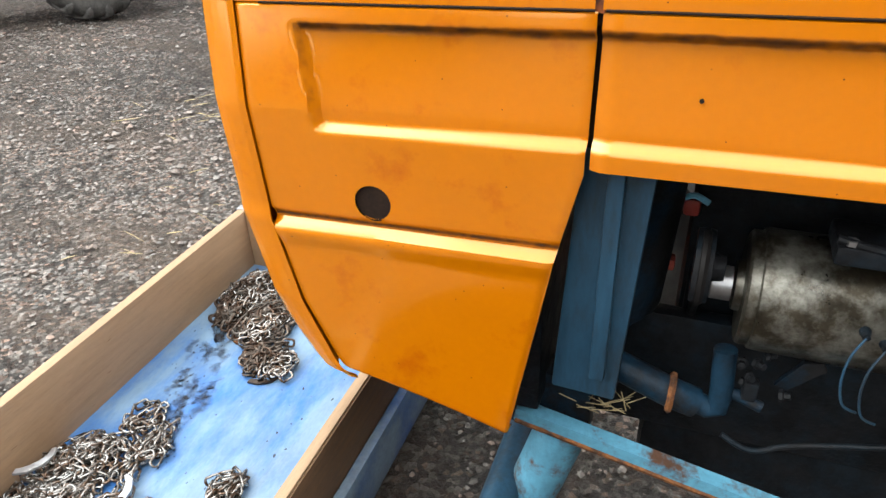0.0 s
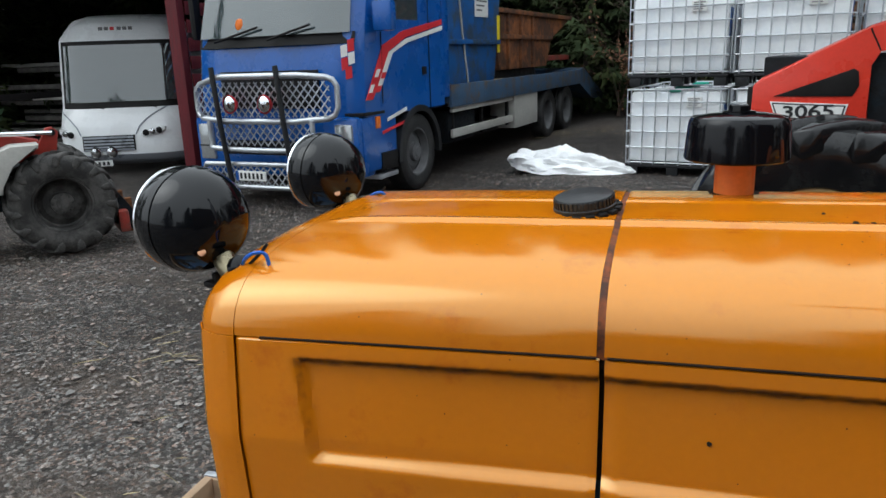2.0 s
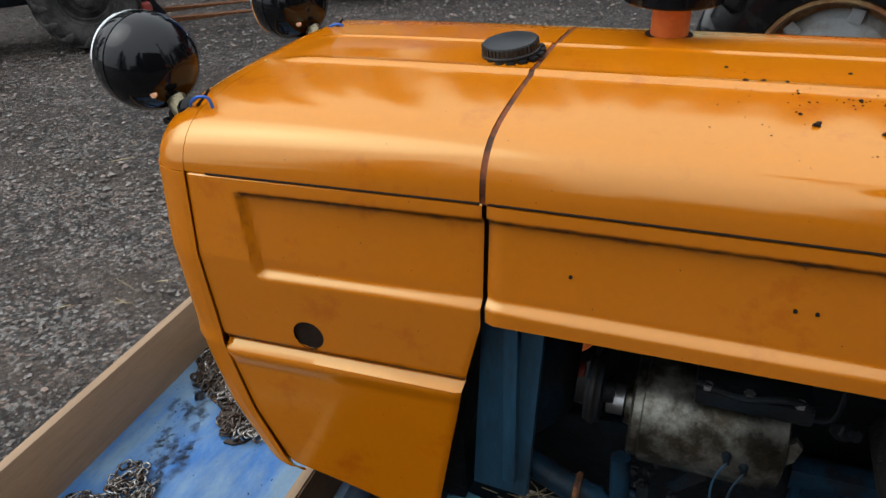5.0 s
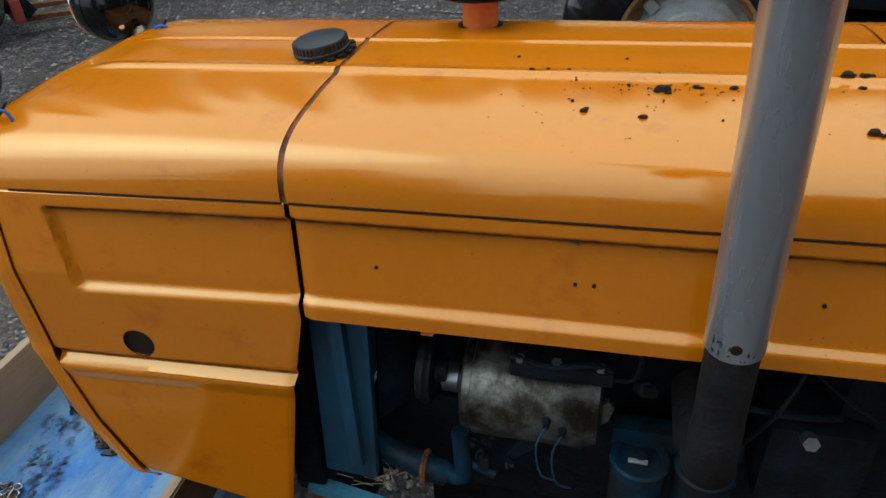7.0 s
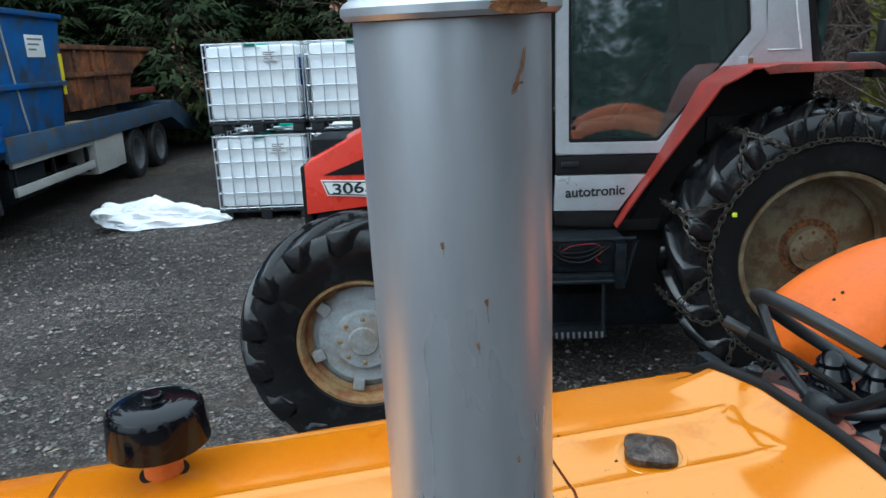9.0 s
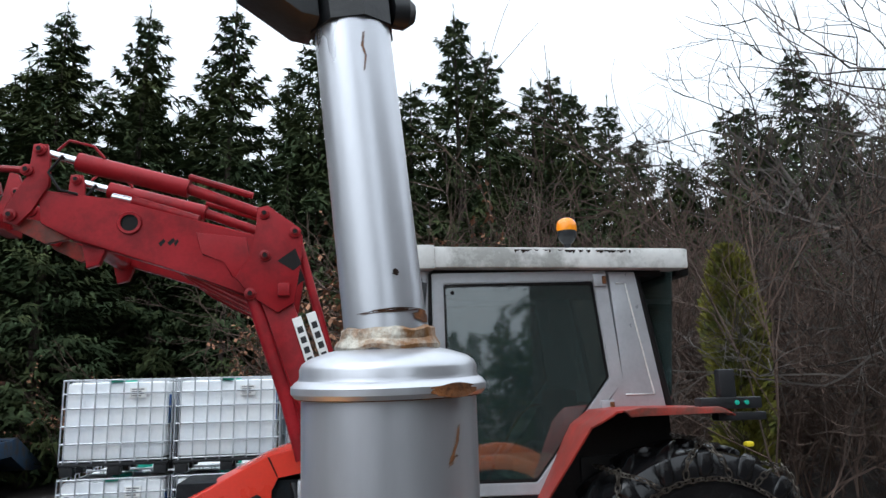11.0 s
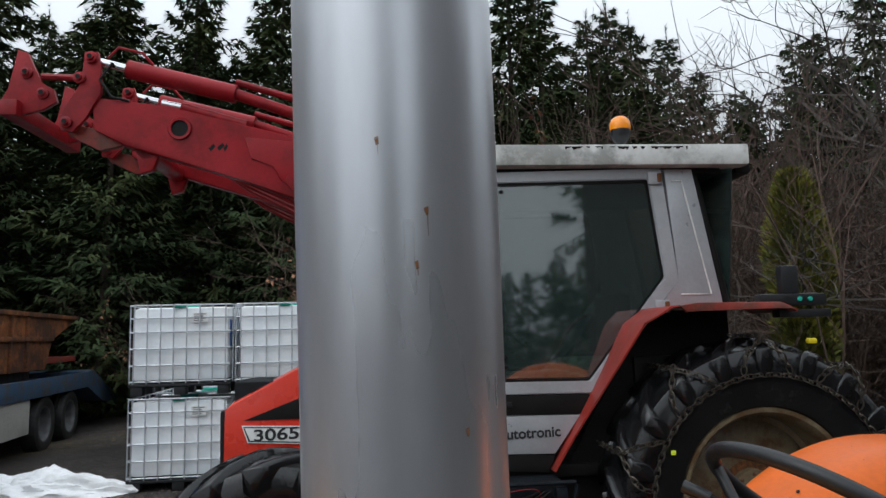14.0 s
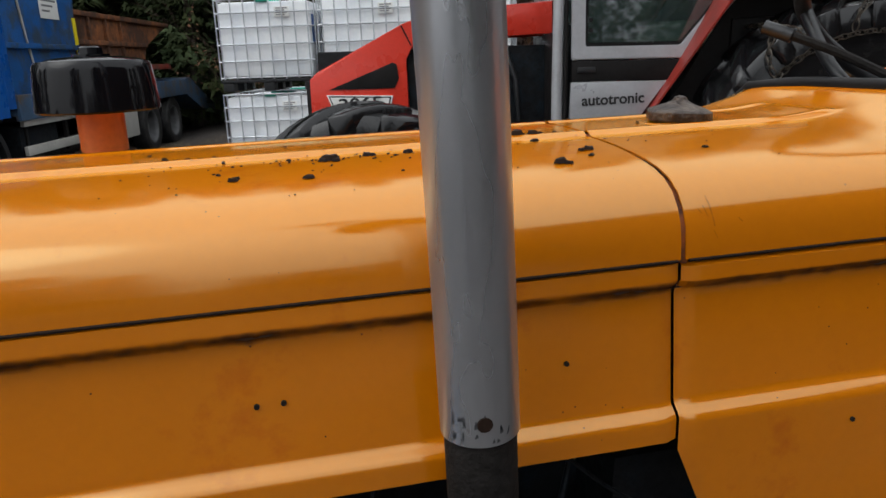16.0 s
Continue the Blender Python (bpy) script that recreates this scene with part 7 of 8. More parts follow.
                flat("decal_bar", [(c.x, c.z), (c.x + 0.032, c.z + 0.012), (c.x + 0.032 + u.x * 0.04, c.z + 0.012 + u.z * 0.04), (c.x + u.x * 0.04, c.z + u.z * 0.04)], d - 0.0075, 0.003, DARKMARK, "", 0, dec)
bar("cross_tube", [(-0.9, 3.9, 2.93), (-0.9, 4.6, 2.93)], 0.06, BOOMRED)
bar("cross_tube", [(0.1, 3.9, 2.65), (0.1, 4.6, 2.65)], 0.05, BOOMRED)
block("tool_crossbar", -1.72, -1.62, 3.80, 4.70, 3.12, 3.22, BOOMRED, 0.01)
for d in (3.95, 4.56):
    block("boom_foot", 0.36, 0.70, d, d + 0.06, 0.70, 1.55, BOOMRED, 0.01)

# wheels with tall wet lugs, the rear one in snow chains
fw = tyre(red, Matrix.Translation((0.06 - S0, 2.90 - D0, 0.622)), 0.592, 0.315, 0.37, 15, 0.048, WETRUBBER, RIMWHITE, chunky=1.4, dish=0.075, rim_edge=RIMRUST, hub_mat=RIMRUST, holes=8, hub_r=0.155, hub_out=0.035, label="wet front tyre on a chipped white rim")
for a in range(6):
    part("rim_clamp", box(0.22, 0.285, -0.03, 0.03, 0.062, 0.10, 0.01, m=X90 @ pose(0, 0, 0, 0, 0, 60 * a + 20)), RIMWHITE, fw, "rim clamp lug")
copy_thing(fw, Matrix.Translation((0.03 - S0, D0 - 3.385, 0.635)) @ pose(0, 0, 0, 0, 0, 180))
rw = tyre(red, Matrix.Translation((2.565 - S0, 3.455 - D0, 0.845)), 0.80, 0.455, 0.49, 19, 0.05, WETRUBBER, RIMBEIGE, dish=-0.02, rim_edge=RIMBEIGE, hub_mat=RUST, holes=8, hub_r=0.13, hub_out=0.05, label="large wet rear tyre wrapped in snow chains")
part("hub_rust", lathe([(0.17, 0.003), (0.14, 0.006), (0.128, 0.01)], 32, X90 @ Matrix.Translation((0, 0, -0.008)), cap=False), RUST, rw)


def links(pts, pitch=0.040, wire=0.0045):
    """A run of interlocked oval links, every second one turned on edge."""
    line = [Vector(p) for p in curve(pts, 14)]
    bm = bmesh.new()
    gone, turn = 0.0, 0
    for p, q in zip(line, line[1:]):
        gone += (q - p).length
        if gone < pitch:
            continue
        gone, turn = gone - pitch, turn + 1
        d = (q - p).normalized()
        a = d.orthogonal().normalized()
        b = d.cross(a)
        if turn % 2:
            a, b = b, a
        grid = []
        for i in range(8):
            u = 6.283 * i / 8
            out = d * math.cos(u) + a * math.sin(u)
            c = q + d * math.cos(u) * 0.030 + a * math.sin(u) * 0.015
            grid.append([bm.verts.new(c + (out * math.cos(1.571 * k) + b * math.sin(1.571 * k)) * wire) for k in range(4)])
        for i in range(8):
            for k in range(4):
                bm.faces.new((grid[i][k], grid[(i + 1) % 8][k], grid[(i + 1) % 8][(k + 1) % 4], grid[i][(k + 1) % 4]))
    return bm


ring = [(0.655 * math.cos(6.283 * i / 40), -0.262, 0.655 * math.sin(6.283 * i / 40)) for i in range(41)]
part("side_chain", links(ring), TYRECHAIN, rw, "ring of snow chain on the sidewall")
for i in range(10):
    a = 6.283 * i / 10 + 0.1
    b = a + 0.20
    m = (a + b) / 2
    P = lambda r, y, q: (r * math.cos(q), y, r * math.sin(q))
    part("cross_chain", links([P(0.655, -0.262, a), P(0.76, -0.268, m), P(0.85, -0.20, b), P(0.860, -0.02, b), P(0.860, 0.15, b)]), TYRECHAIN, rw)
    part("cross_chain", links([P(0.655, -0.262, a + 0.42), P(0.76, -0.268, m + 0.26), P(0.85, -0.20, b)]), TYRECHAIN, rw)
part("chain_tag", box(-0.012, 0.012, -0.285, -0.27, -0.012, 0.012, 0.004, m=Matrix.Translation((0.63 * math.cos(2.62), 0, 0.63 * math.sin(2.62) - 0.04))), LIME, rw, "small fluorescent yellow tag")
copy_thing(rw, Matrix.Translation((2.565 - S0, D0 - 3.455, 0.845)) @ pose(0, 0, 0, 0, 0, 180))

# ---- blue tow truck with containers; local y runs to its tail ----
TRUCK = pose(-4.29, 8.36, -0.15, 0, 0, -8)
truck = thing("blue_truck", "blue flatbed truck with mesh bull bar parked on gravel", "truck", TRUCK)


def tp(name, bm, mat, label="", parent=None, flat=False):
    return part(name, bm, mat, parent or truck, label, flat)


# cab shell as stacked outlines
def cab_shell():
    levels = [(1.06, 1.25, -1.42), (1.10, 1.25, -1.42), (1.55, 1.25, -1.40), (1.98, 1.245, -1.34), (2.95, 1.20, -1.08), (3.25, 1.17, -0.95), (3.55, 1.10, -0.70)]
    bm = bmesh.new()
    rings = []
    for z, w, f in levels:
        ring = []
        for x, y in ((w, 0.82), (w, f + 0.30), (w - 0.03, f + 0.14), (w - 0.16, f + 0.03), (w - 0.40, f), (0, f - 0.03), (-(w - 0.40), f), (-(w - 0.16), f + 0.03), (-(w - 0.03), f + 0.14), (-w, f + 0.30), (-w, 0.82)):
            ring.append(bm.verts.new((x, y, z)))
        rings.append(ring)
    for a, b in zip(rings, rings[1:]):
        for i in range(len(a)):
            bm.faces.new((a[i], a[(i + 1) % len(a)], b[(i + 1) % len(b)], b[i]))
    bm.faces.new(rings[0])
    bm.faces.new(rings[-1])
    return bm


cab = tp("cab", cab_shell(), TRUCKBLUE, "bright blue truck cab")
tp("windscreen", sheet(lambda u, v: ((2 * u - 1) * (1.10 - 0.05 * v), -1.39 + 0.24 * v + 0.10 * abs(2 * u - 1) ** 3 - 0.035, 2.02 + 0.86 * v), 16, 6, 0.006), DARKGLASS, "large dark windscreen", cab)
tp("wiper_panel", sheet(lambda u, v: ((2 * u - 1) * 1.14, -1.42 + 0.04 * v + 0.11 * abs(2 * u - 1) ** 3, 1.90 + 0.13 * v), 16, 3, 0.01), DARKTRIM, "black strip under the windscreen", cab)
for x0, x1 in ((-0.75, -0.1), (0.05, 0.65)):
    tp("wiper", tube([(x0, -1.47, 1.97), (x1, -1.44, 2.12)], 0.014, 6), DARKTRIM, "", cab)
tp("dashboard", box(-1.0, 1.0, -1.15, -0.85, 1.9, 2.06, 0.02), GREASESHADE, "", cab)
tp("paper_sheet", box(0.25, 0.62, -1.35, -1.33, 2.06, 2.2, 0.0), WHITEMARK, "white paper behind glass", cab)
tp("windscreen_toy", lathe([(0.0, -0.08), (0.07, -0.05), (0.08, 0.0), (0.06, 0.06), (0.0, 0.09)], 14, pose(-0.42, -1.33, 2.16)), ORANGELENS, "small orange toy behind the windscreen", cab)
tp("sun_visor", box(-1.1, 1.1, -1.35, -1.02, 2.92, 3.02, 0.02), DARKTRIM, "", cab)
tp("grille", box(-0.72, 0.72, -1.47, -1.44, 1.18, 1.62, 0.01), DARKTRIM, "black grille", cab)
tp("lower_grille", box(-0.72, 0.72, -1.475, -1.44, 0.62, 0.80, 0.01), DARKTRIM, "", cab)
tp("bumper", box(-1.22, 1.22, -1.47, -1.1, 0.36, 1.08, 0.06), TRUCKBLUE, "blue bumper", cab)
tp("bumper_gap", box(-1.2, 1.255, -1.40, -0.9, 1.085, 1.12, 0.004), DARKTRIM, "", cab)
for s in (-1, 1):
    tp("headlamp", box(s * 1.03 - 0.12, s * 1.03 + 0.12, -1.50, -1.40, 0.55, 1.0, 0.03), LENS, "tall clear headlamp", cab)
    tp("headlamp_divider", box(s * 1.03 - 0.115, s * 1.03 + 0.115, -1.505, -1.49, 0.72, 0.735), DARKTRIM, "", cab)
    tp("mirror", box(s * 1.40 - (0.13 if s > 0 else 0.05), s * 1.40 + (0.13 if s > 0 else 0.05), -1.12, -0.98, 2.02, 2.36 if s > 0 else 2.6, 0.05), TRUCKBLUE if s > 0 else DARKTRIM, "blue wing mirror", cab)
    tp("indicator", box(s * 1.25 - 0.01, s * 1.25 + 0.02, -1.12, -1.03, 0.92, 1.06, 0.01), ORANGELENS, "orange side lamp", cab)
    for z in (2.3,):
        tp("side_window", plate([(-1.0, 2.05), (-0.85, 2.85), (0.1, 2.85), (0.1, 2.05)], 0.012, Matrix.Translation((s * 1.236, 0, 0)) @ pose(0, 0, 0, 0, 0, 90) @ Matrix.Translation((0, 0, 0)), bevel=0.0), DARKGLASS, "dark side window", cab)
SIDE = Matrix.Translation((1.256, 0, 0)) @ pose(0, 0, 0, 0, 0, 90)


def side_mark(name, outline, mat, out=0.0):
    return tp(name, plate(outline, 0.008, SIDE @ Matrix.Translation((0, -0.006 - out, 0))), mat, "", cab, True)


side_mark("red_stripe", [(-1.32, 1.26), (-1.16, 1.26), (-0.74, 1.80), (-0.30, 1.96), (0.78, 2.14), (0.78, 2.21), (-0.36, 2.04), (-0.88, 1.87)], REDMARK)
side_mark("white_stripe", [(-1.10, 1.34), (-1.00, 1.34), (-0.64, 1.78), (-0.26, 1.90), (0.78, 2.07), (0.78, 2.125), (-0.30, 1.945), (-0.73, 1.795)], WHITEMARK, 0.002)
for k in range(2):
    side_mark("white_check", [(-1.26 + 0.15 * k, 1.34 + 0.17 * k), (-1.18 + 0.15 * k, 1.34 + 0.17 * k), (-1.11 + 0.15 * k, 1.43 + 0.17 * k), (-1.19 + 0.15 * k, 1.43 + 0.17 * k)], WHITEMARK, 0.003)
    side_mark("red_check", [(-1.10 + 0.13 * k, 1.34 + 0.15 * k), (-1.00 + 0.13 * k, 1.34 + 0.15 * k), (-0.95 + 0.13 * k, 1.41 + 0.15 * k), (-1.05 + 0.13 * k, 1.41 + 0.15 * k)], REDMARK, 0.004)
side_mark("red_stripe", [(-0.98, 0.84), (-0.34, 0.93), (-0.34, 0.965), (-0.98, 0.875)], REDMARK)
side_mark("white_stripe", [(-0.85, 0.98), (-0.34, 1.08), (-0.34, 1.12), (-0.85, 1.02)], WHITEMARK)
side_mark("door_line", [(-0.94, 1.20), (-0.93, 1.20), (-0.90, 2.02), (-0.91, 2.02)], DARKTRIM)
side_mark("door_line", [(0.35, 1.0), (0.362, 1.0), (0.362, 2.9), (0.35, 2.9)], DARKTRIM)
side_mark("door_handle", [(0.14, 1.50), (0.26, 1.50), (0.26, 1.60), (0.14, 1.60)], DARKTRIM)
FR = Matrix.Translation((1.06, -1.385, 0)) @ pose(0, 0, 0, 0, 0, 34)
for k, (u, v, mat) in enumerate(((-0.05, 1.74, WHITEMARK), (0.03, 1.80, REDMARK), (-0.05, 1.60, REDMARK), (0.03, 1.66, WHITEMARK), (-0.01, 1.50, REDMARK))):
    tp("corner_check", plate([(u, v), (u + 0.075, v + 0.02), (u + 0.075, v + 0.15), (u, v + 0.13)], 0.008, FR @ Matrix.Translation((0, -0.02, 0))), mat, "", cab, True)
tp("air_deflector", box(0.95, 1.24, 0.83, 1.05, 1.15, 3.5, 0.03), TRUCKBLUE, "blue side deflector", cab)
tp("stack_gap", box(-1.0, 1.05, 0.84, 1.02, 1.0, 3.2, 0.01), DARKTRIM)
tp("lower_cab", box(-1.245, 1.245, -1.40, -0.60, 0.42, 1.07, 0.04), TRUCKBLUE, "blue lower cab corner", cab)
# wheel arch and step
arch = [(-0.62, 0.45)] + [(0.62 * math.cos(radians(180 - 10 * i)), 0.50 + 0.62 * math.sin(radians(180 - 10 * i))) for i in range(19)] + [(0.62, 0.45), (0.54, 0.45)] + [(0.54 * math.cos(radians(10 * i)), 0.50 + 0.54 * math.sin(radians(10 * i))) for i in range(19)] + [(-0.54, 0.45)]
tp("wheel_arch", plate(arch, 0.3, SIDE @ Matrix.Translation((0, -0.02, 0))), BLACKPLASTIC, "black wheel arch", cab)
tp("cab_step", box(0.95, 1.24, -1.05, -0.60, 0.30, 0.36, 0.01), GALV, "metal cab step", cab)
tp("step_well", box(0.95, 1.262, -1.02, -0.63, 0.40, 0.62, 0.01), DARKTRIM, "", cab)
# bull bar of bent tube and diamond mesh
bull = tp("bull_bar", tube([(-1.06, -1.61, 1.08), (-1.14, -1.59, 1.12), (-1.18, -1.57, 1.20), (-1.18, -1.57, 1.36), (-1.15, -1.58, 1.43), (-1.08, -1.60, 1.48), (-0.66, -1.71, 1.56), (-0.56, -1.72, 1.57), (0.70, -1.72, 1.57), (1.06, -1.62, 1.54), (1.14, -1.59, 1.51), (1.18, -1.57, 1.44), (1.18, -1.57, 1.20), (1.14, -1.59, 1.12), (1.06, -1.61, 1.08), (0.60, -1.72, 1.05), (-0.60, -1.72, 1.05)], 0.036, 10, closed=True), GALV, "bright tube bull bar with diamond mesh")
tp("bull_tube", tube(curve([(-0.86, -1.70, 1.06), (-0.84, -1.70, 0.80), (-0.70, -1.71, 0.72), (0.70, -1.71, 0.72), (0.84, -1.70, 0.80), (0.86, -1.70, 1.06)], 5), 0.034, 10), GALV, "", bull)
tp("bull_tube", tube(curve([(-1.05, -1.66, 0.52), (-1.12, -1.62, 0.40), (-1.0, -1.66, 0.28), (0.0, -1.70, 0.26), (1.0, -1.66, 0.28), (1.12, -1.62, 0.40), (1.05, -1.66, 0.52), (0.0, -1.70, 0.54), (-1.05, -1.66, 0.52)], 5), 0.030, 10), GALV, "", bull)

bull.matrix_basis = Matrix.Diagonal((0.88, 1, 1, 1))


def mesh_panel(x0, x1, z0, z1, step):
    bm = bmesh.new()
    k = int((x1 - x0 + z1 - z0) / step) + 1
    for i in range(k):
        for s in (1, -1):
            t = x0 + i * step
            a, b = (t, z0), (t - (z1 - z0), z1)
            if b[0] < x0:
                b = (x0, z0 + (t - x0))
            if a[0] > x1:
                a = (x1, z0 + (t - x1))
            if b[1] <= a[1]:
                continue
            p, q = (Vector((a[0], 0, a[1])), Vector((b[0], 0, b[1])))
            if s < 0:
                p.x, q.x = x0 + x1 - p.x, x0 + x1 - q.x
            for w in (p, q):
                w.y = -1.70 + 0.05 * abs(w.x)
            tube([p, q], 0.009, 4, bm=bm, cap=False)
    return bm


for x0, x1, z0, z1 in ((-1.12, 1.12, 1.10, 1.50), (-0.80, 0.80, 0.76, 1.04), (-1.05, 1.05, 0.29, 0.51)):
    tp("diamond_mesh", mesh_panel(x0, x1, z0, z1, 0.115), GALV, "diamond mesh of thin rods", bull)["kind"] = "stuff"
for x in (-0.62, 0.45):
    tp("black_upright", tube([(x - 0.05, -1.76, 1.68), (x + 0.02, -1.77, 1.0), (x + 0.10, -1.74, 0.22)], 0.034, 10), BLACKPLASTIC, "black bull bar upright", bull)
for x in (-0.42, 0.16):
    spot = tp("spot_lamp", lathe([(0.0, -0.10), (0.07, -0.08), (0.105, -0.02), (0.112, 0.0), (0.108, 0.012)], 24, pose(x + 0.05, -1.80, 1.255) @ X90, cap=False), REDMARK, "round spot lamp in a red ring", bull)
    tp("spot_lens", lathe([(0.096, 0.010), (0.080, 0.030), (0.045, 0.046), (0.0, 0.052)], 24, pose(x + 0.05, -1.80, 1.255) @ X90, cap=False), CHROME, "", spot)
tp("plate_board", box(-0.46, 0.06, -1.735, -1.72, 0.34, 0.46, 0.004), WHITEMARK, "white plate with dark bars", bull)
tp("plate_band", box(-0.46, -0.41, -1.738, -1.734, 0.342, 0.458), TRUCKBLUE, "", bull)
for k in range(6):
    tp("plate_bar", box(-0.38 + 0.07 * k, -0.345 + 0.07 * k, -1.738, -1.734, 0.365, 0.435), DARKMARK, "", bull)

# frame, deck, containers
tp("chassis_frame", box(-0.45, 0.45, 0.5, 8.6, 0.62, 0.98, 0.01), DARKTRIM, "dark chassis frame")
tp("underbody", box(-0.9, 0.9, 0.9, 7.9, 0.40, 0.64, 0.02), DARKTRIM)
deck = tp("deck", box(-1.24, 1.24, 1.02, 8.3, 1.06, 1.22, 0.01), DECKBLUE, "dull blue steel deck")
tp("deck_rail", box(1.20, 1.27, 1.02, 8.3, 1.00, 1.32, 0.012), DECKBLUE, "scratched blue deck edge", deck)
tp("deck_ramp", plate([(8.28, 1.32), (8.6, 1.36), (10.6, 0.66), (10.6, 0.52), (9.4, 0.62), (8.28, 1.0)], 2.5, Matrix.Translation((1.26, 0, 0)) @ pose(0, 0, 0, 0, 0, 90)), DECKBLUE, "sloping blue loading ramp", deck)
skip = tp("blue_container", plate([(1.06, 1.22), (3.10, 1.22), (3.48, 2.85), (3.40, 2.92), (1.06, 2.92)], 2.2, Matrix.Translation((1.12, 0, 0)) @ pose(0, 0, 0, 0, 0, 90), bevel=0.02), BINBLUE, "scratched blue steel waste container")
for z in (1.92, 2.88):
    tp("container_rib", box(1.10, 1.18, 1.05, 3.12 + 0.38 * (z - 1.22) / 1.7, z - 0.035, z + 0.035, 0.01), BINBLUE, "", skip)
tp("container_seam", tube([(1.135, 1.95, 1.30), (1.135, 1.78, 2.0), (1.135, 1.62, 2.88)], 0.016, 6), PALEGREY, "", skip)
tp("container_sign", box(1.118, 1.128, 2.30, 2.85, 2.30, 2.60, 0.002), WHITEMARK, "white sign with dark lettering bars", skip)
for k in range(3):
    tp("sign_bar", box(1.127, 1.131, 2.36, 2.79 - 0.1 * k, 2.53 - 0.07 * k, 2.555 - 0.07 * k), GREYMARK, "", skip)
tp("yellow_strap", box(1.12, 1.135, 3.26, 3.36, 1.75, 2.35, 0.004), YELLOW, "", skip)
rust = tp("rusty_container", plate([(3.75, 1.45), (6.55, 1.45), (6.85, 2.02), (8.3, 2.42), (8.3, 2.50), (3.5, 2.50), (3.45, 2.4)], 1.9, Matrix.Translation((0.98, 0, 0)) @ pose(0, 0, 0, 0, 0, 90), bevel=0.02), RUSTSTEEL, "rusty brown open steel container")
for z in (2.02, 2.46):
    tp("container_rib", box(0.96, 1.04, 3.55, 6.8 if z < 2.2 else 8.28, z - 0.04, z + 0.04, 0.01), RUSTSTEEL, "", rust)
for y in (4.1, 4.8, 5.5):
    tp("container_rib", box(0.97, 1.03, y, y + 0.07, 1.45, 2.48, 0.008), RUSTSTEEL, "", rust)
tp("container_skid", box(-0.7, 0.9, 3.7, 6.0, 1.22, 1.45, 0.01), DARKTRIM, "", rust)
tp("hay_on_deck", box(0.2, 1.1, 3.5, 4.0, 1.22, 1.30, 0.03), STRAW, "", deck)
tp("red_beam", box(0.3, 0.9, 6.8, 8.6, 1.55, 1.66, 0.02), WORNRED, "", deck)
for z in (0.55, 0.92):
    tp("side_guard", box(1.17, 1.22, 1.15, 3.75, z, z + 0.12, 0.008), PALEGREY, "grey side guard rail")
for y in (1.25, 2.4, 3.6):
    tp("guard_post", box(1.12, 1.17, y, y + 0.06, 0.5, 1.06, 0.004), DARKTRIM)
tp("tool_locker", box(0.75, 1.23, 3.82, 5.15, 0.42, 1.03, 0.015), PALEGREY, "pale grey tool locker")
tp("tank", box(0.7, 1.15, 1.15, 2.2, 0.45, 0.95, 0.08), GREASESHADE)
for y, x, r in ((0.0, 1.24, 0.505), (5.97, 1.22, 0.50), (7.35, 1.22, 0.50), (0.0, -1.24, 0.505), (5.97, -1.22, 0.50), (7.35, -1.22, 0.50)):
    s = 1 if x > 0 else -1
    tyre(truck, pose(x - s * 0.15, y, r, 0, 0, 90 * s), r, 0.30, 0.30, 0, 0, RUBBER, DUSTRIM, dish=0.05 if y == 0 else -0.05, holes=10, hub_r=0.13, hub_out=0.05, label="black road tyre on a dusty rim")
    if y:
        tp("mud_hood", tube([(x - s * 0.15, y + 0.57 * math.cos(radians(a)), r + 0.57 * math.sin(radians(a))) for a in range(20, 161, 10)], 0.04, 6), DARKTRIM)

# ---- white camper under the shed roof ----
CAMP = pose(-8.74, 9.28, -0.15, 0, 0, 24) @ Matrix.Diagonal((0.95, 1, 1, 1))
camper = thing("camper_van", "white and silver camper van parked under a shed", "camper", CAMP)


def camper_front(u, v):
    prof = ((0.12, -0.02), (0.19, -0.17), (0.30, -0.24), (0.44, -0.24), (0.60, -0.22), (0.78, -0.17), (0.95, -0.08), (1.08, 0.02), (2.16, 0.30), (2.24, 0.34), (2.44, 0.44), (2.56, 0.62), (2.62, 1.00))
    j = v * 12
    i = min(int(j), 11)
    z = prof[i][0] + (prof[i + 1][0] - prof[i][0]) * (j - i)
    y = prof[i][1] + (prof[i + 1][1] - prof[i][1]) * (j - i)
    a = 2 * u - 1
    return (1.12 * a * (1 - 0.03 * smooth(2.1, 2.6, z)), y + 0.30 * abs(a) ** 5, z - 0.22 * abs(a) ** 6 * smooth(2.15, 2.6, z))


body = part("front_body", sheet(camper_front, 30, 48, 0.02), CAMPERWHITE, camper, "white rounded camper front")
part("side_body", box(-1.10, 1.10, 0.95, 6.2, 0.35, 2.46, 0.10), CAMPERSILVER, camper, "silver camper side")


def on_front(u0, u1, v0, v1, out, nu=12, nv=6):
    def f(u, v):
        p = Vector(camper_front(u0 + (u1 - u0) * u, v0 + (v1 - v0) * v))
        p.y -= out
        return p
    return sheet(f, nu, nv, 0.006)


part("windscreen", on_front(0.055, 0.915, 0.590, 0.662, 0.020, 20, 6), DARKGLASS, body, "wide dark windscreen")
part("windscreen_edge", on_front(0.03, 0.94, 0.574, 0.672, 0.006, 20, 8), DARKTRIM, body, "black windscreen surround")
part("silver_skirt", on_front(0.02, 0.98, 0.0, 0.17, 0.008, 20, 8), CAMPERSILVER, body, "silver bumper skirt")
part("grille", on_front(0.20, 0.60, 0.21, 0.345, 0.01, 10, 6), DARKTRIM, body, "dark slatted grille")
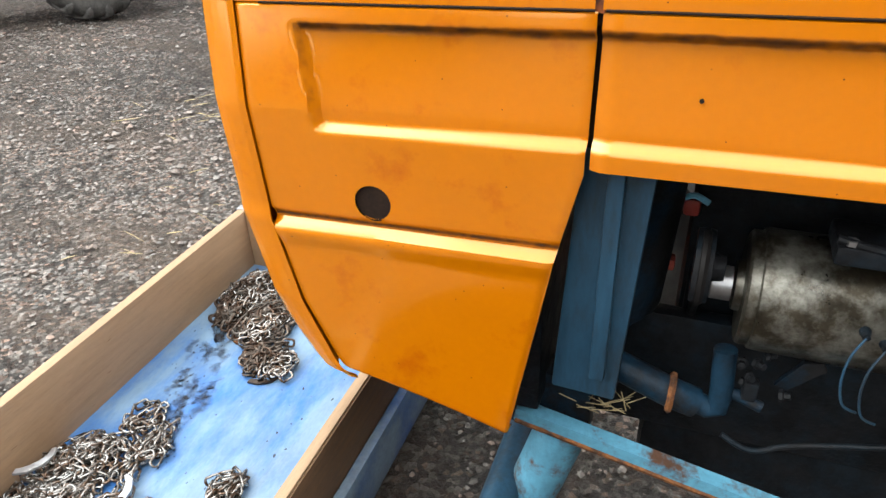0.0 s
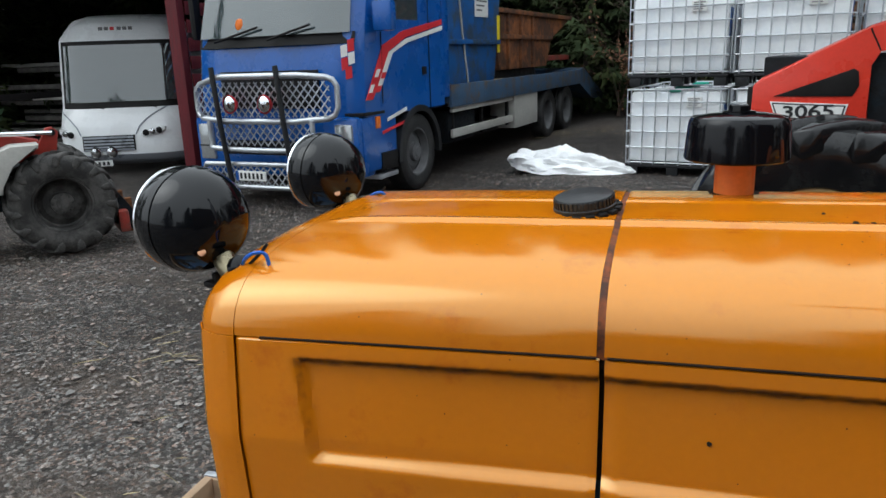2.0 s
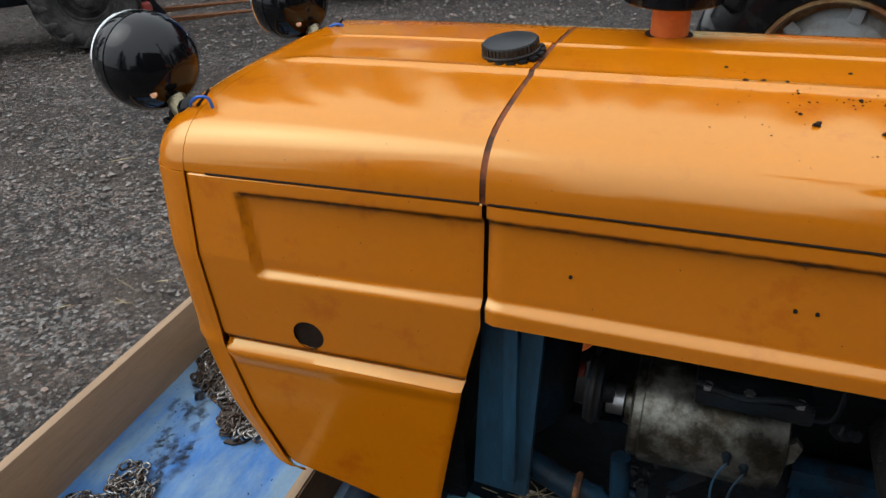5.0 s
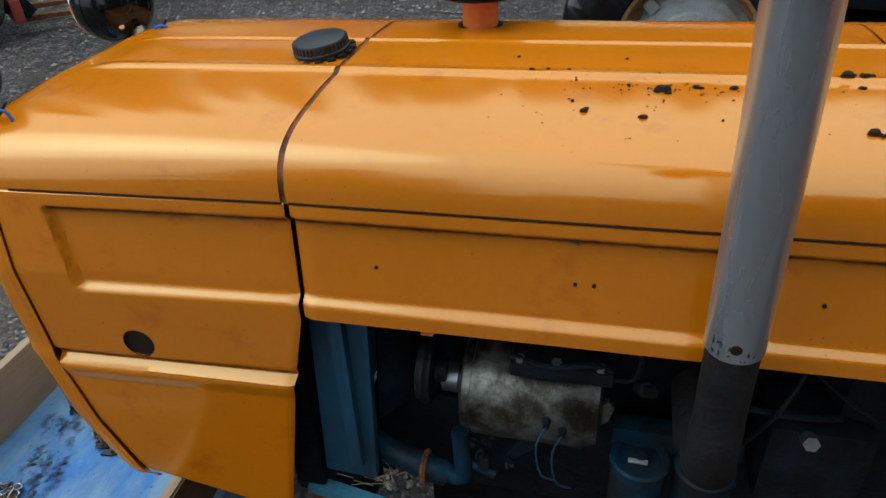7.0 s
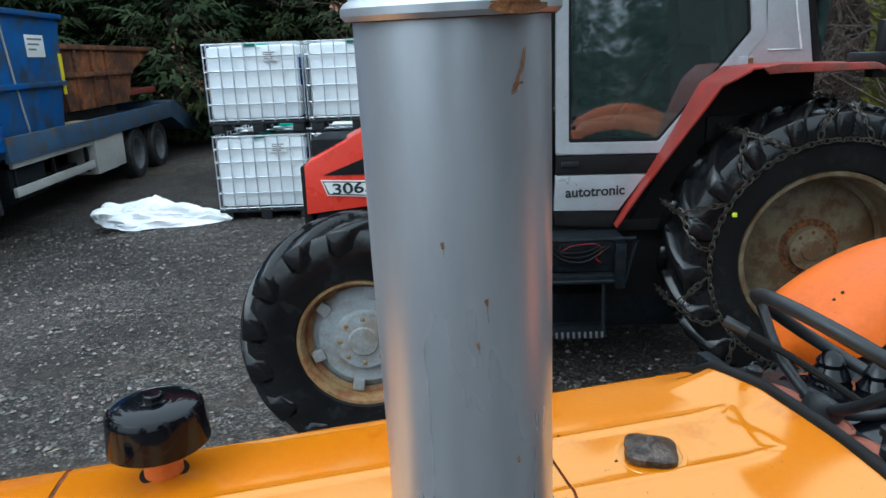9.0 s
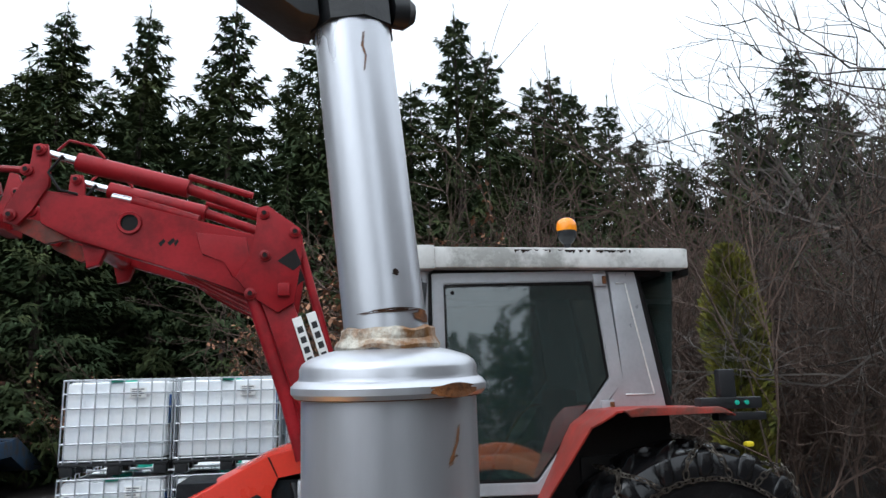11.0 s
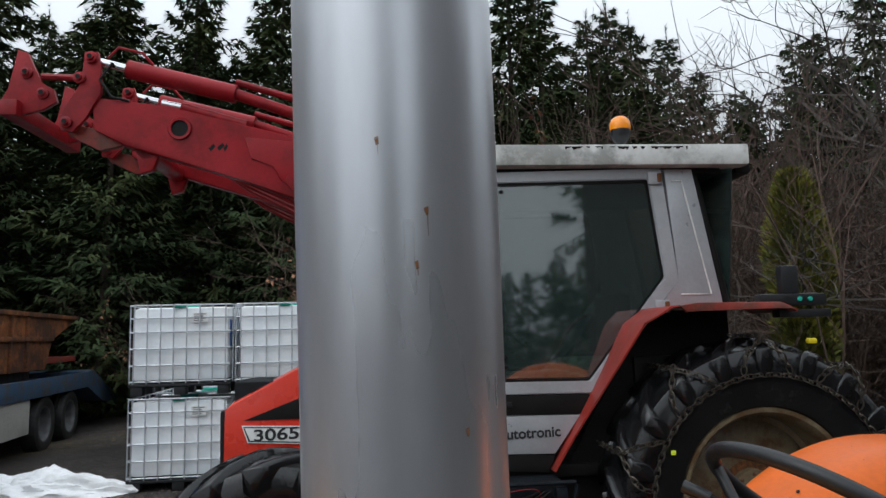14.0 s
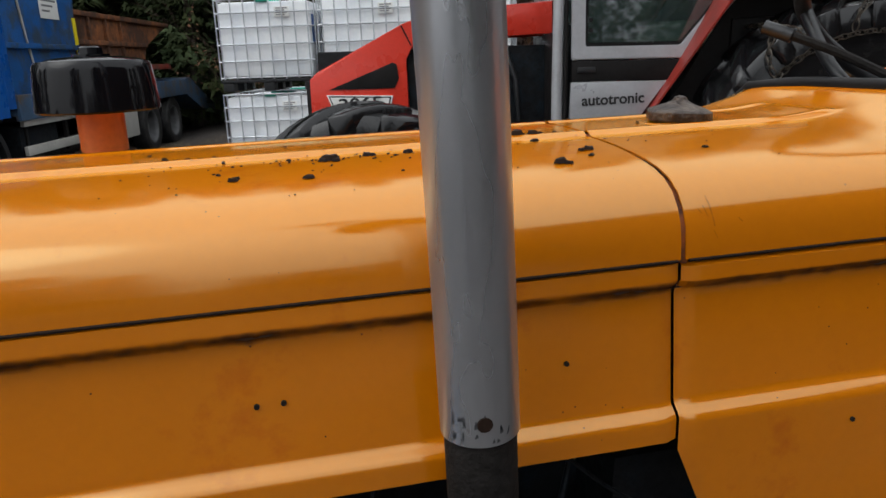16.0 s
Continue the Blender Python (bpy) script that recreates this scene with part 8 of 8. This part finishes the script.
for k in range(5):
    part("grille_slat", on_front(0.21, 0.59, 0.214 + 0.027 * k, 0.230 + 0.027 * k, 0.03, 8, 2), CAMPERSILVER, body)
for s, side in ((0.06, -1), (0.74, 1)):
    edge = [Vector(camper_front(min(0.99, max(0.01, s + side * du)), 0.372 + dv)) + Vector((0, 0.09, 0)) for du, dv in ((-0.10, -0.035), (0.02, -0.035), (0.09, -0.005), (0.10, 0.022), (0.07, 0.030), (-0.03, 0.012))]
    lampset = part("headlamp", plate([(p.x, p.z) for p in edge], 0.12, Matrix.Translation((0, edge[1].y - 0.115, 0)), bevel=0.006), CAMPERWHITE, body, "triple round headlamp")
    for k in range(3):
        p = Vector(camper_front(max(0.01, s + side * (k - 1) * 0.05), 0.366 + 0.008 * (k - 1)))
        part("lamp_bowl", lathe([(0.055, 0.0), (0.05, 0.02), (0.0, 0.03)], 16, Matrix.Translation(p + Vector((0, -0.045, 0))) @ X90), DARKTRIM if k != 1 else CHROME, lampset)
for k in (-1, 1):
    pts = [camper_front(0.40 + k * a, b) for a, b in ((0.44, 0.572), (0.38, 0.53), (0.30, 0.47), (0.24, 0.41), (0.21, 0.35))]
    part("bonnet_crease", tube([(min(1.1, max(-1.1, p[0])), p[1] - 0.012, p[2]) for p in pts], 0.012, 6), CAMPERSILVER, body)
for x in (-0.45, -0.18):
    part("fog_lamp", lathe([(0.0, -0.06), (0.085, -0.04), (0.095, 0.0), (0.07, 0.03), (0.0, 0.045)], 18, pose(x, -0.30, 0.36) @ X90), CHROME, camper, "round bright driving lamp")
part("plate_board", box(-0.72, -0.20, -0.275, -0.255, 0.12, 0.22, 0.004), WHITEMARK, camper, "white plate with dark bars")
for k in range(6):
    part("plate_bar", box(-0.67 + 0.075 * k, -0.63 + 0.075 * k, -0.279, -0.274, 0.14, 0.20), DARKMARK, camper)
for k, x in enumerate((-0.30, -0.20, -0.10, 0.02, 0.12, 0.22)):
    p = Vector(camper_front(0.5 + x / 2.24, 0.80))
    part("brand_bar", box(-0.035, 0.035, -0.012, 0.0, -0.03, 0.03, 0.002, m=Matrix.Translation(p)), REDMARK if k == 2 else GREYMARK, camper)
for x0 in (-0.55, 0.35):
    part("wiper", tube([(x0, 0.02, 1.12), (x0 + 0.25, -0.01, 1.06)], 0.012, 6), DARKTRIM, camper)
for s in (-1, 1):
    for y in (1.05, 4.6):
        tyre(camper, pose(s * 1.0, y, 0.34, 0, 0, 90 * s), 0.34, 0.21, 0.22, 0, 0, RUBBER, PALEGREY, dish=0.05, holes=5, hub_r=0.07)

# ---- open shed of wine-red timber ----
shed = thing("open_shed", "dark open shed with wine-red timber posts", "shed", pose(-11, 12, -0.15), kind="structure")
O = Matrix.Translation((11, -12, 0))


def sp(name, x0, x1, y0, y1, z0, z1, mat, label=""):
    return part(name, box(x0, x1, y0, y1, z0, z1, 0.01, m=O), mat, shed, label)


sp("corner_post", -6.98, -6.79, 8.45, 8.61, 0, 3.4, WINE, "wine-red corner post")
for k in range(13):
    sp("slat", -6.79, -6.76, 8.62, 11.2, 0.10 + 0.26 * k, 0.29 + 0.26 * k, WINE, "")
for y in (9.4, 10.2, 11.1):
    sp("slat_post", -6.87, -6.80, y, y + 0.1, 0, 3.4, WINE)
sp("post", -11.55, -11.40, 8.9, 9.05, 0, 3.4, WINE, "wine-red post")
sp("post", -14.3, -14.15, 8.9, 9.05, 0, 3.4, WINE)
sp("brace", -11.45, -11.40, 9.1, 13.5, 1.2, 1.32, SHEDDARK)
sp("roof", -18, -6.3, 8.0, 16.0, 3.4, 3.55, SHEDDARK, "dark shed roof")
sp("roof_beam", -18, -6.7, 8.45, 8.62, 3.1, 3.4, SHEDDARK)
sp("back_wall", -18, -6.3, 15.9, 16.0, 0, 3.4, SHEDDARK, "dark back wall")
sp("side_wall", -18.1, -18, 8.0, 16.0, 0, 3.4, SHEDDARK)
rng = random.Random(12)
pile = thing("timber_stack", "grey stack of planks and odds stored in a shed", "timber", pose(-12.6, 12.5, -0.15))
for k in range(16):
    x, y, z = rng.uniform(-1.5, 1.0), rng.uniform(-0.5, 0.6), 0.12 * k
    part("plank", box(x - 1.0, x + 1.0, y - 0.2, y + 0.2, z, z + rng.uniform(0.06, 0.115), 0.01, m=pose(0, 0, 0, 0, 0, rng.uniform(-6, 6))), ROCK if k % 3 else PALEGREY, pile)

# ---- small red loader at the edge of the yard ----
LD = pose(-5.04, 4.15, ground_z(-5.04, 4.15), 0, 0, 50) @ Matrix.Diagonal((0.92, 0.92, 0.92, 1))
loader = thing("red_wheel_loader", "muddy red wheel loader with forks on gravel", "loader", LD)
part("front_frame", box(-1.6, 0.25, 0.10, 1.0, 0.45, 0.85, 0.05), GREASESHADE, loader)
part("lift_arm", plate([(-1.9, 1.60), (-0.80, 1.32), (-0.35, 1.16), (-0.10, 1.10), (0.0, 0.94), (-0.25, 0.88), (-0.80, 1.10), (-1.9, 1.30)], 0.16, pose(0, 0.12, 0), bevel=0.012), REDPAINT, loader, "red lift arm")
part("arm_tip", plate([(-0.25, 0.86), (0.02, 0.90), (0.05, 1.05), (0.075, 1.17), (0.03, 1.215), (-0.03, 1.205), (-0.07, 1.12), (-0.16, 0.98)], 0.10, pose(0, 0.06, 0), bevel=0.01), REDPAINT, loader, "red arm tip")
part("tip_pin", lathe([(0.03, 0), (0.03, 0.02), (0.0, 0.022)], 14, pose(0.022, 0.06, 1.165, 90)), GREASESHADE, loader)
part("tilt_rod", tube([(-0.50, 0.04, 1.185), (0.02, 0.04, 1.162)], 0.022, 12), CHROME, loader, "bright cylinder rod")
part("tilt_barrel", tube([(-1.9, 0.04, 1.30), (-0.45, 0.04, 1.19)], 0.045, 12), GREASESHADE, loader)
part("cab_block", box(-3.2, -1.5, 0.05, 1.05, 0.7, 2.3, 0.06), GREASESHADE, loader, "dark loader cab")


part("mudguard", plate([(-0.66, 0.66), (-0.64, 0.80), (-0.58, 0.93), (-0.48, 1.03), (-0.35, 1.085), (-0.12, 1.085), (-0.13, 1.045), (-0.25, 1.01), (-0.37, 0.92), (-0.45, 0.78), (-0.47, 0.66)], 0.40, pose(0, -0.22, 0), bevel=0.02), PALEGREY, loader, "pale grey plastic mudguard")
part("fork_carriage", box(0.48, 0.58, 0.0, 0.8, 0.12, 0.34, 0.02), WORNRED, loader, "worn red fork carriage")
part("carriage_link", plate([(0.30, 0.55), (0.46, 0.62), (0.72, 0.20), (0.62, 0.12), (0.36, 0.25)], 0.12, pose(0, 0.12, 0), bevel=0.01), GREASESHADE, loader)
for y in (0.25, 0.80):
    part("fork", plate([(0.55, 0.10), (0.62, 0.07), (1.75, 0.05), (1.75, 0.062), (0.66, 0.12), (0.66, 0.42), (0.60, 0.42)], 0.09, pose(0, y, 0), bevel=0.004), RUST, loader, "rusty pallet fork")
for x, y in ((0.0, 0.0), (0.0, 1.15), (-2.2, 0.0), (-2.2, 1.15)):
    tyre(loader, pose(x, y, 0.50, 0, 0, 0 if y == 0 else 180), 0.465, 0.25, 0.36, 15, 0.035, MUDRUBBER, MUDRUBBER, dish=0.02, holes=8, hub_r=0.11, hub_out=0.05, label="muddy chunky tyre")

# ---- the woods round the yard ----
def spruce_mesh(seed, H, R, boughs, sprays, size):
    """Boughs at uneven heights that sag and lift at the tip, each a fan of small hanging sprays."""
    rng = np.random.default_rng(seed)
    P, Q, W = [], [], []
    for k in range(boughs):
        h = 0.03 + 0.95 * ((k + rng.uniform(0, 1)) / boughs) ** 0.9
        L = (R * (1 - h) ** 0.72 + 0.12) * rng.uniform(0.40, 1.25)
        a = k * 2.39996 + rng.uniform(-0.5, 0.5)
        n = max(int(sprays * (0.25 + 0.75 * L / R)), 8)
        t = rng.random(n) ** 0.60
        sag = rng.uniform(0.25, 0.6) * (1 - 0.75 * h)
        side = rng.normal(0, 1, n) * (0.05 + 0.17 * L * (1 - 0.65 * t)) * 0.8
        r = L * t
        ca, sa = math.cos(a), math.sin(a)
        z = H * h + L * (0.22 * t * (1.0 if h > 0.5 else 0.5) - sag * t ** 1.6 + 0.20 * t ** 5) - rng.random(n) ** 1.5 * (0.10 + 0.16 * L / R)
        p = np.stack((r * ca - side * sa, r * sa + side * ca, z), 1)
        d = a + np.sign(side) * rng.uniform(0.0, 1.1, n) + rng.normal(0, 0.3, n)
        l = size * rng.uniform(0.55, 1.35, n) * (0.55 + 0.45 * min(L, 1.0))
        dip = rng.uniform(-1.0, 0.25, n)
        q = p + np.stack((np.cos(d), np.sin(d), dip), 1) * l[:, None]
        roll = rng.uniform(-1, 1, n)
        w = np.stack((-np.sin(d), np.cos(d), roll), 1) * (l * 0.15)[:, None]
        P.append(p), Q.append(q), W.append(w)
    # leader shoot
    n = 22
    z = H * (0.955 + 0.065 * rng.random(n))
    d = rng.uniform(0, 6.283, n)
    p = np.stack((0 * z, 0 * z, z), 1)
    P.append(p), Q.append(p + np.stack((np.cos(d), np.sin(d), 0.9 + 0 * d), 1) * 0.16), W.append(np.stack((-np.sin(d), np.cos(d), 0 * d), 1) * 0.02)
    P, Q, W = np.concatenate(P), np.concatenate(Q), np.concatenate(W)
    # each spray turns its face outwards, and the crown is shaded as one soft mass
    mid = (P + Q) / 2
    out = mid * np.array([1.0, 1.0, 0.0])
    out /= np.linalg.norm(out, axis=1, keepdims=True) + 1e-6
    out = out * 0.8 + np.array([0, 0, 0.45]) + rng.normal(0, 0.14, out.shape)
    out /= np.linalg.norm(out, axis=1, keepdims=True)
    face = np.cross(Q - P - W, -2 * W)
    W[(face * out).sum(1) < 0] *= -1
    verts = np.stack((P + W, Q, P - W), 1).reshape(-1, 3)
    return verts.tolist(), np.arange(len(verts)).reshape(-1, 3).tolist(), np.repeat(out, 3, axis=0).tolist()


def spruce(seed, H, R, boughs, sprays, size):
    t = thing("spruce_tree", "tall dark green spruce at the edge of the yard", "tree", None, "spruces round the yard")
    part("trunk", tube([(0, 0, 0), (0.02, 0, H * 0.5), (0, 0, H)], [0.20, 0.11, 0.015], 8), BARK, t, "dark straight trunk")
    v, f, soft = spruce_mesh(seed, H, R, boughs, sprays, size)
    crown = raw("crown", v, f, NEEDLE, t, "drooping spruce branches with uneven gaps", flat=False)
    crown.data.normals_split_custom_set_from_vertices(soft)
    return t


SPRUCES = [spruce(1, 14.5, 3.2, 170, 155, 0.27), spruce(2, 12.5, 3.0, 150, 155, 0.25), spruce(3, 15.5, 3.6, 180, 155, 0.28), spruce(4, 10.5, 2.9, 135, 155, 0.24)]
PLAIN = [spruce(5, 14.0, 3.4, 110, 60, 0.55), spruce(6, 12.0, 3.1, 100, 60, 0.52)]
rng = random.Random(21)
placed = []
behind = []
# azimuth in degrees to the right of straight ahead, distance
for az in range(-64, 66, 3):
    for row, (d0, d1) in enumerate(((19.5, 23), (25, 30), (33, 40))):
        if (row == 2 and az % 2 == 0 and az < 5) or (az < -16 and az % 2):
            continue
        a = radians(az + rng.uniform(-1.6, 1.6))
        d = rng.uniform(d0, d1)
        if az > 28 and row == 0:
            d += 7
        placed.append((d * math.sin(a), d * math.cos(a), rng.uniform(0.84, 1.14) * (0.76 if az > 39 else 0.84 if az > 33 else 0.90 if az > 22 else 0.87 if az > -8 else 0.92) * (1.0 + 0.12 * row)))
for az in range(-18, 64, 3):
    a, d = radians(az + 1.5 + rng.uniform(-1.2, 1.2)), rng.uniform(24, 29)
    placed.append((d * math.sin(a), d * math.cos(a), rng.uniform(0.66, 0.84)))
for az in [k for k in range(80, 290, 5) if not (205 < k < 262 or 165 < k < 192)]:
    a = radians(az + rng.uniform(-2, 2))
    d = rng.uniform(17, 26) if 115 < az < 245 else rng.uniform(25, 34)
    behind.append((d * math.sin(a), d * math.cos(a), rng.uniform(0.75, 1.05)))
for x, y, s in ((5.3, -13.5, 0.9), (9.5, -9.0, 0.9), (13.0, -12.0, 1.0), (1.2, -19.0, 0.34), (2.4, -17.5, 0.33), (-0.2, -21.0, 0.37), (0.5, -18.0, 0.29), (3.4, -20.0, 0.40), (-1.2, -19.0, 0.31)):
    behind.append((x, y, s))
for x, y, s in ((9.8, 17.5, 0.62), (13.5, 16.0, 0.6), (-2.0, 19.0, 0.8), (2.3, 18.6, 0.70), (5.5, 19.0, 0.72)):
    placed.append((x, y, s))
for models, spots in ((SPRUCES, placed), (PLAIN, behind)):
    for i, (x, y, s) in enumerate(spots):
        src = models[i % len(models)]
        m = pose(x, y, ground_z(x, y) - 0.05, rng.uniform(-1.5, 1.5), rng.uniform(-1.5, 1.5), rng.uniform(0, 360)) @ Matrix.Diagonal((s, s, s, 1))
        if i < len(models):
            src.matrix_basis = m
        else:
            copy_thing(src, m).matrix_basis = m


def branch_mesh(seed, starts, depth, spread, curl, shrink=0.72, forks=(2, 4), sides=3):
    """Bare wood: tapering three-sided limbs that fork again and again."""
    rng = random.Random(seed)
    verts, faces = [], []
    stack = [(Vector(p), Vector(d).normalized(), l, r, 0) for p, d, l, r in starts]
    while stack:
        p, d, l, r, g = stack.pop()
        pts, steps = [p], 4
        dirs = [d]
        for i in range(steps):
            d = (d + Vector((rng.gauss(0, curl), rng.gauss(0, curl), rng.gauss(0, curl) + 0.03))).normalized()
            p = p + d * (l / steps)
            pts.append(p)
            dirs.append(d)
        o = len(verts)
        for i, q in enumerate(pts):
            side = dirs[i].orthogonal().normalized()
            up = dirs[i].cross(side)
            rr = r * (1 - 0.55 * i / steps)
            verts.extend((q + (side * math.cos(6.283 * k / sides) + up * math.sin(6.283 * k / sides)) * rr)[:] for k in range(sides))
        for i in range(steps):
            for k in range(sides):
                a, b = o + i * sides + k, o + i * sides + (k + 1) % sides
                faces.append((a, b, b + sides, a + sides))
        if g < depth:
            for _ in range(rng.randint(*forks) + (1 if g == 0 else 0)):
                i = rng.randint(1, steps)
                nd = (dirs[i] + Vector((rng.gauss(0, spread), rng.gauss(0, spread), rng.gauss(0.05, spread * 0.7)))).normalized()
                stack.append((pts[i], nd, l * rng.uniform(shrink - 0.15, shrink + 0.08), max(r * 0.58, 0.005), g + 1))
    return verts, faces


def bare_tree(name, label, mat, starts, depth, seed, spread=0.55, curl=0.10, forks=(2, 4), leaves=0, group=""):
    t = thing(name, label, "tree" if "tree" in name else "shrub", None, group)
    v, f = branch_mesh(seed, starts, depth, spread, curl, forks=forks)
    raw("branchwork", v, f, mat, t, "bare forking branches")
    for p, d, l, r in starts[:3]:
        p, d = Vector(p), Vector(d).normalized()
        part("trunk", tube([p, p + d * l * 0.4, p + d * l * 0.75], [r * 1.25, r * 1.0, r * 0.6], 8), BARK if "tree" in name else mat, t, "grey bark")
    if leaves:
        rng = random.Random(seed)
        lv, lf = [], []
        for _ in range(leaves):
            p = Vector(v[rng.randrange(len(v) // 3, len(v))])
            a, l = rng.uniform(0, 6.28), rng.uniform(0.04, 0.08)
            q = Vector((math.cos(a), math.sin(a), rng.uniform(-1.2, 0.2))) * l
            w = Vector((-math.sin(a), math.cos(a), 0.3)) * l * 0.4
            o = len(lv)
            lv += [p[:], (p + q * 0.5 + w)[:], (p + q)[:], (p + q * 0.5 - w)[:]]
            lf.append((o, o + 1, o + 2, o + 3))
        raw("foliage", lv, lf, DEADLEAF, t, "withered brown leaves")
    return t


big = bare_tree("bare_tree", "tall leafless tree with tangled grey branches", TWIG, [((0, 0, 0), (-0.05, 0.05, 1), 5.5, 0.13), ((0.3, 0.2, 0), (-0.15, -0.1, 1), 5.0, 0.09), ((-0.4, 0.2, 0), (-0.35, -0.2, 0.95), 4.2, 0.07)], 5, 5, 0.6, 0.20, (2, 4), group="leafless trees")
big.matrix_basis = pose(15.2, 9.3, 0)
hazel = bare_tree("bare_tree", "leafless tree with long arching grey branches at the yard edge", TWIG, [((0, 0, 0), (0.05, 0.02, 1), 6.0, 0.12), ((0, 0, 2.6), (-0.62, 0.62, 0.55), 3.2, 0.034), ((0, 0, 3.4), (-0.70, 0.70, 0.25), 2.8, 0.030), ((0, 0, 4.2), (-0.45, 0.75, 0.75), 3.0, 0.032)], 4, 31, 0.65, 0.30, (3, 4), group="leafless trees")
hazel.matrix_basis = pose(12.0, 5.0, 0)
for x, y, s, a in ((19.5, 12.0, 1.1, 70), (17.5, 6.9, 1.05, 250), (20.0, 16.0, 1.1, 20)):
    m = pose(x, y, 0, 0, 0, a) @ Matrix.Diagonal((s, s, s, 1))
    copy_thing(big, m).matrix_basis = m
rng = random.Random(6)
stems = [((rng.gauss(0, 0.7), rng.gauss(0, 0.7), 0), (rng.gauss(0, 0.35), rng.gauss(0, 0.35), 1), rng.uniform(0.9, 1.9), 0.010) for _ in range(26)]
bv, bf = branch_mesh(9, stems, 3, 0.6, 0.14, forks=(2, 4))
brush = tagged(raw("thicket", bv, bf, TWIGRED), "reddish brown leafless thicket beside the yard", "thicket", kind="stuff")
brush.matrix_basis = pose(9.9, 11.6, 0) @ Matrix.Diagonal((1.4, 1.4, 1.6, 1))
for k in range(24):
    if k >= 17:
        a, d = radians(33 + 4 * (k - 17) + rng.uniform(-1, 1)), rng.uniform(13.5, 17)
        x, y = d * math.sin(a), d * math.cos(a)
    elif k < 14:
        x, y = rng.uniform(8.0, 17), rng.uniform(6.5, 16)
        if x < 10.8 and y < 9.8:
            y += 3.6
    else:
        x, y = rng.uniform(4.5, 8), rng.uniform(15.5, 18.5)
    s = rng.uniform(0.9, 1.8) * (1.25 if k >= 17 else 1.0)
    m = pose(x, y, 0, 0, 0, rng.uniform(0, 360)) @ Matrix.Diagonal((s, s, s * rng.uniform(0.9, 1.4), 1))
    copy_thing(brush, m).matrix_basis = m
leafy = bare_tree("leafy_bush", "thin beech bush with withered brown leaves", TWIGRED, [((rng.gauss(0, 0.2), rng.gauss(0, 0.2), 0), (rng.gauss(0, 0.25), rng.gauss(0, 0.25), 1), rng.uniform(1.0, 1.7), 0.015) for _ in range(9)], 3, 15, 0.5, 0.16, (2, 3), leaves=2600, group="brown-leaved bushes")
leafy.matrix_basis = pose(3.4, 14.6, 0) @ Matrix.Diagonal((1.25, 1.25, 1.75, 1))
for x, y, s in ((5.4, 13.0, 1.75), (6.6, 13.2, 1.6), (-0.8, 17.5, 0.8), (4.6, 16.2, 1.5), (8.0, 13.6, 1.5), (10.6, 14.4, 1.6)):
    m = pose(x, y, 0, 0, 0, 77 * x) @ Matrix.Diagonal((s, s, s * 1.2, 1))
    copy_thing(leafy, m).matrix_basis = m


def conifer_column(name, label, H, R, mat, seed, count, tip=0.75):
    t = thing(name, label, "shrub")
    part("trunk", tube([(0, 0, 0), (0, 0, H * 0.9)], [0.06, 0.01], 6), BARK, t)
    rng = random.Random(seed)
    v, f = [], []
    for _ in range(count):
        h = rng.random() ** 0.8
        a = rng.uniform(0, 6.283)
        lump = 1 + 0.30 * noise.noise((2.2 * math.cos(a), 2.2 * math.sin(a), h * 7.0))
        rr = R * (0.72 + 0.28 * min(h / 0.3, 1.0)) * min(((1.02 - h) / 0.24), 1.0) ** 0.55 * lump * rng.uniform(0.6, 1.1)
        p = Vector((rr * math.cos(a), rr * math.sin(a), H * h + 0.05))
        out = Vector((math.cos(a), math.sin(a), rng.uniform(0.3, 1.6))).normalized()
        l = rng.uniform(0.06, 0.14)
        w = out.cross(Vector((rng.gauss(0, 1), rng.gauss(0, 1), 0.3))).normalized() * l * 0.35
        o = len(v)
        v += [(p - out * l * 0.4)[:], (p + w)[:], (p + out * l)[:], (p - w)[:]]
        f.append((o, o + 1, o + 2, o + 3))
    raw("foliage", v, f, mat, t, "feathery sprays of foliage")
    return t


conifer_column("thuja_column", "yellow-green columnar thuja beside the thicket", 4.15, 0.42, THUJA, 3, 11000).matrix_basis = pose(9.28, 8.1, 0)
conifer_column("small_conifer", "small green conifer beside the shed", 2.3, 0.85, PINE, 4, 2200).matrix_basis = pose(-10.2, 7.2, ground_z(-10.2, 7.2)) @ Matrix.Diagonal((0.75, 0.75, 0.7, 1))
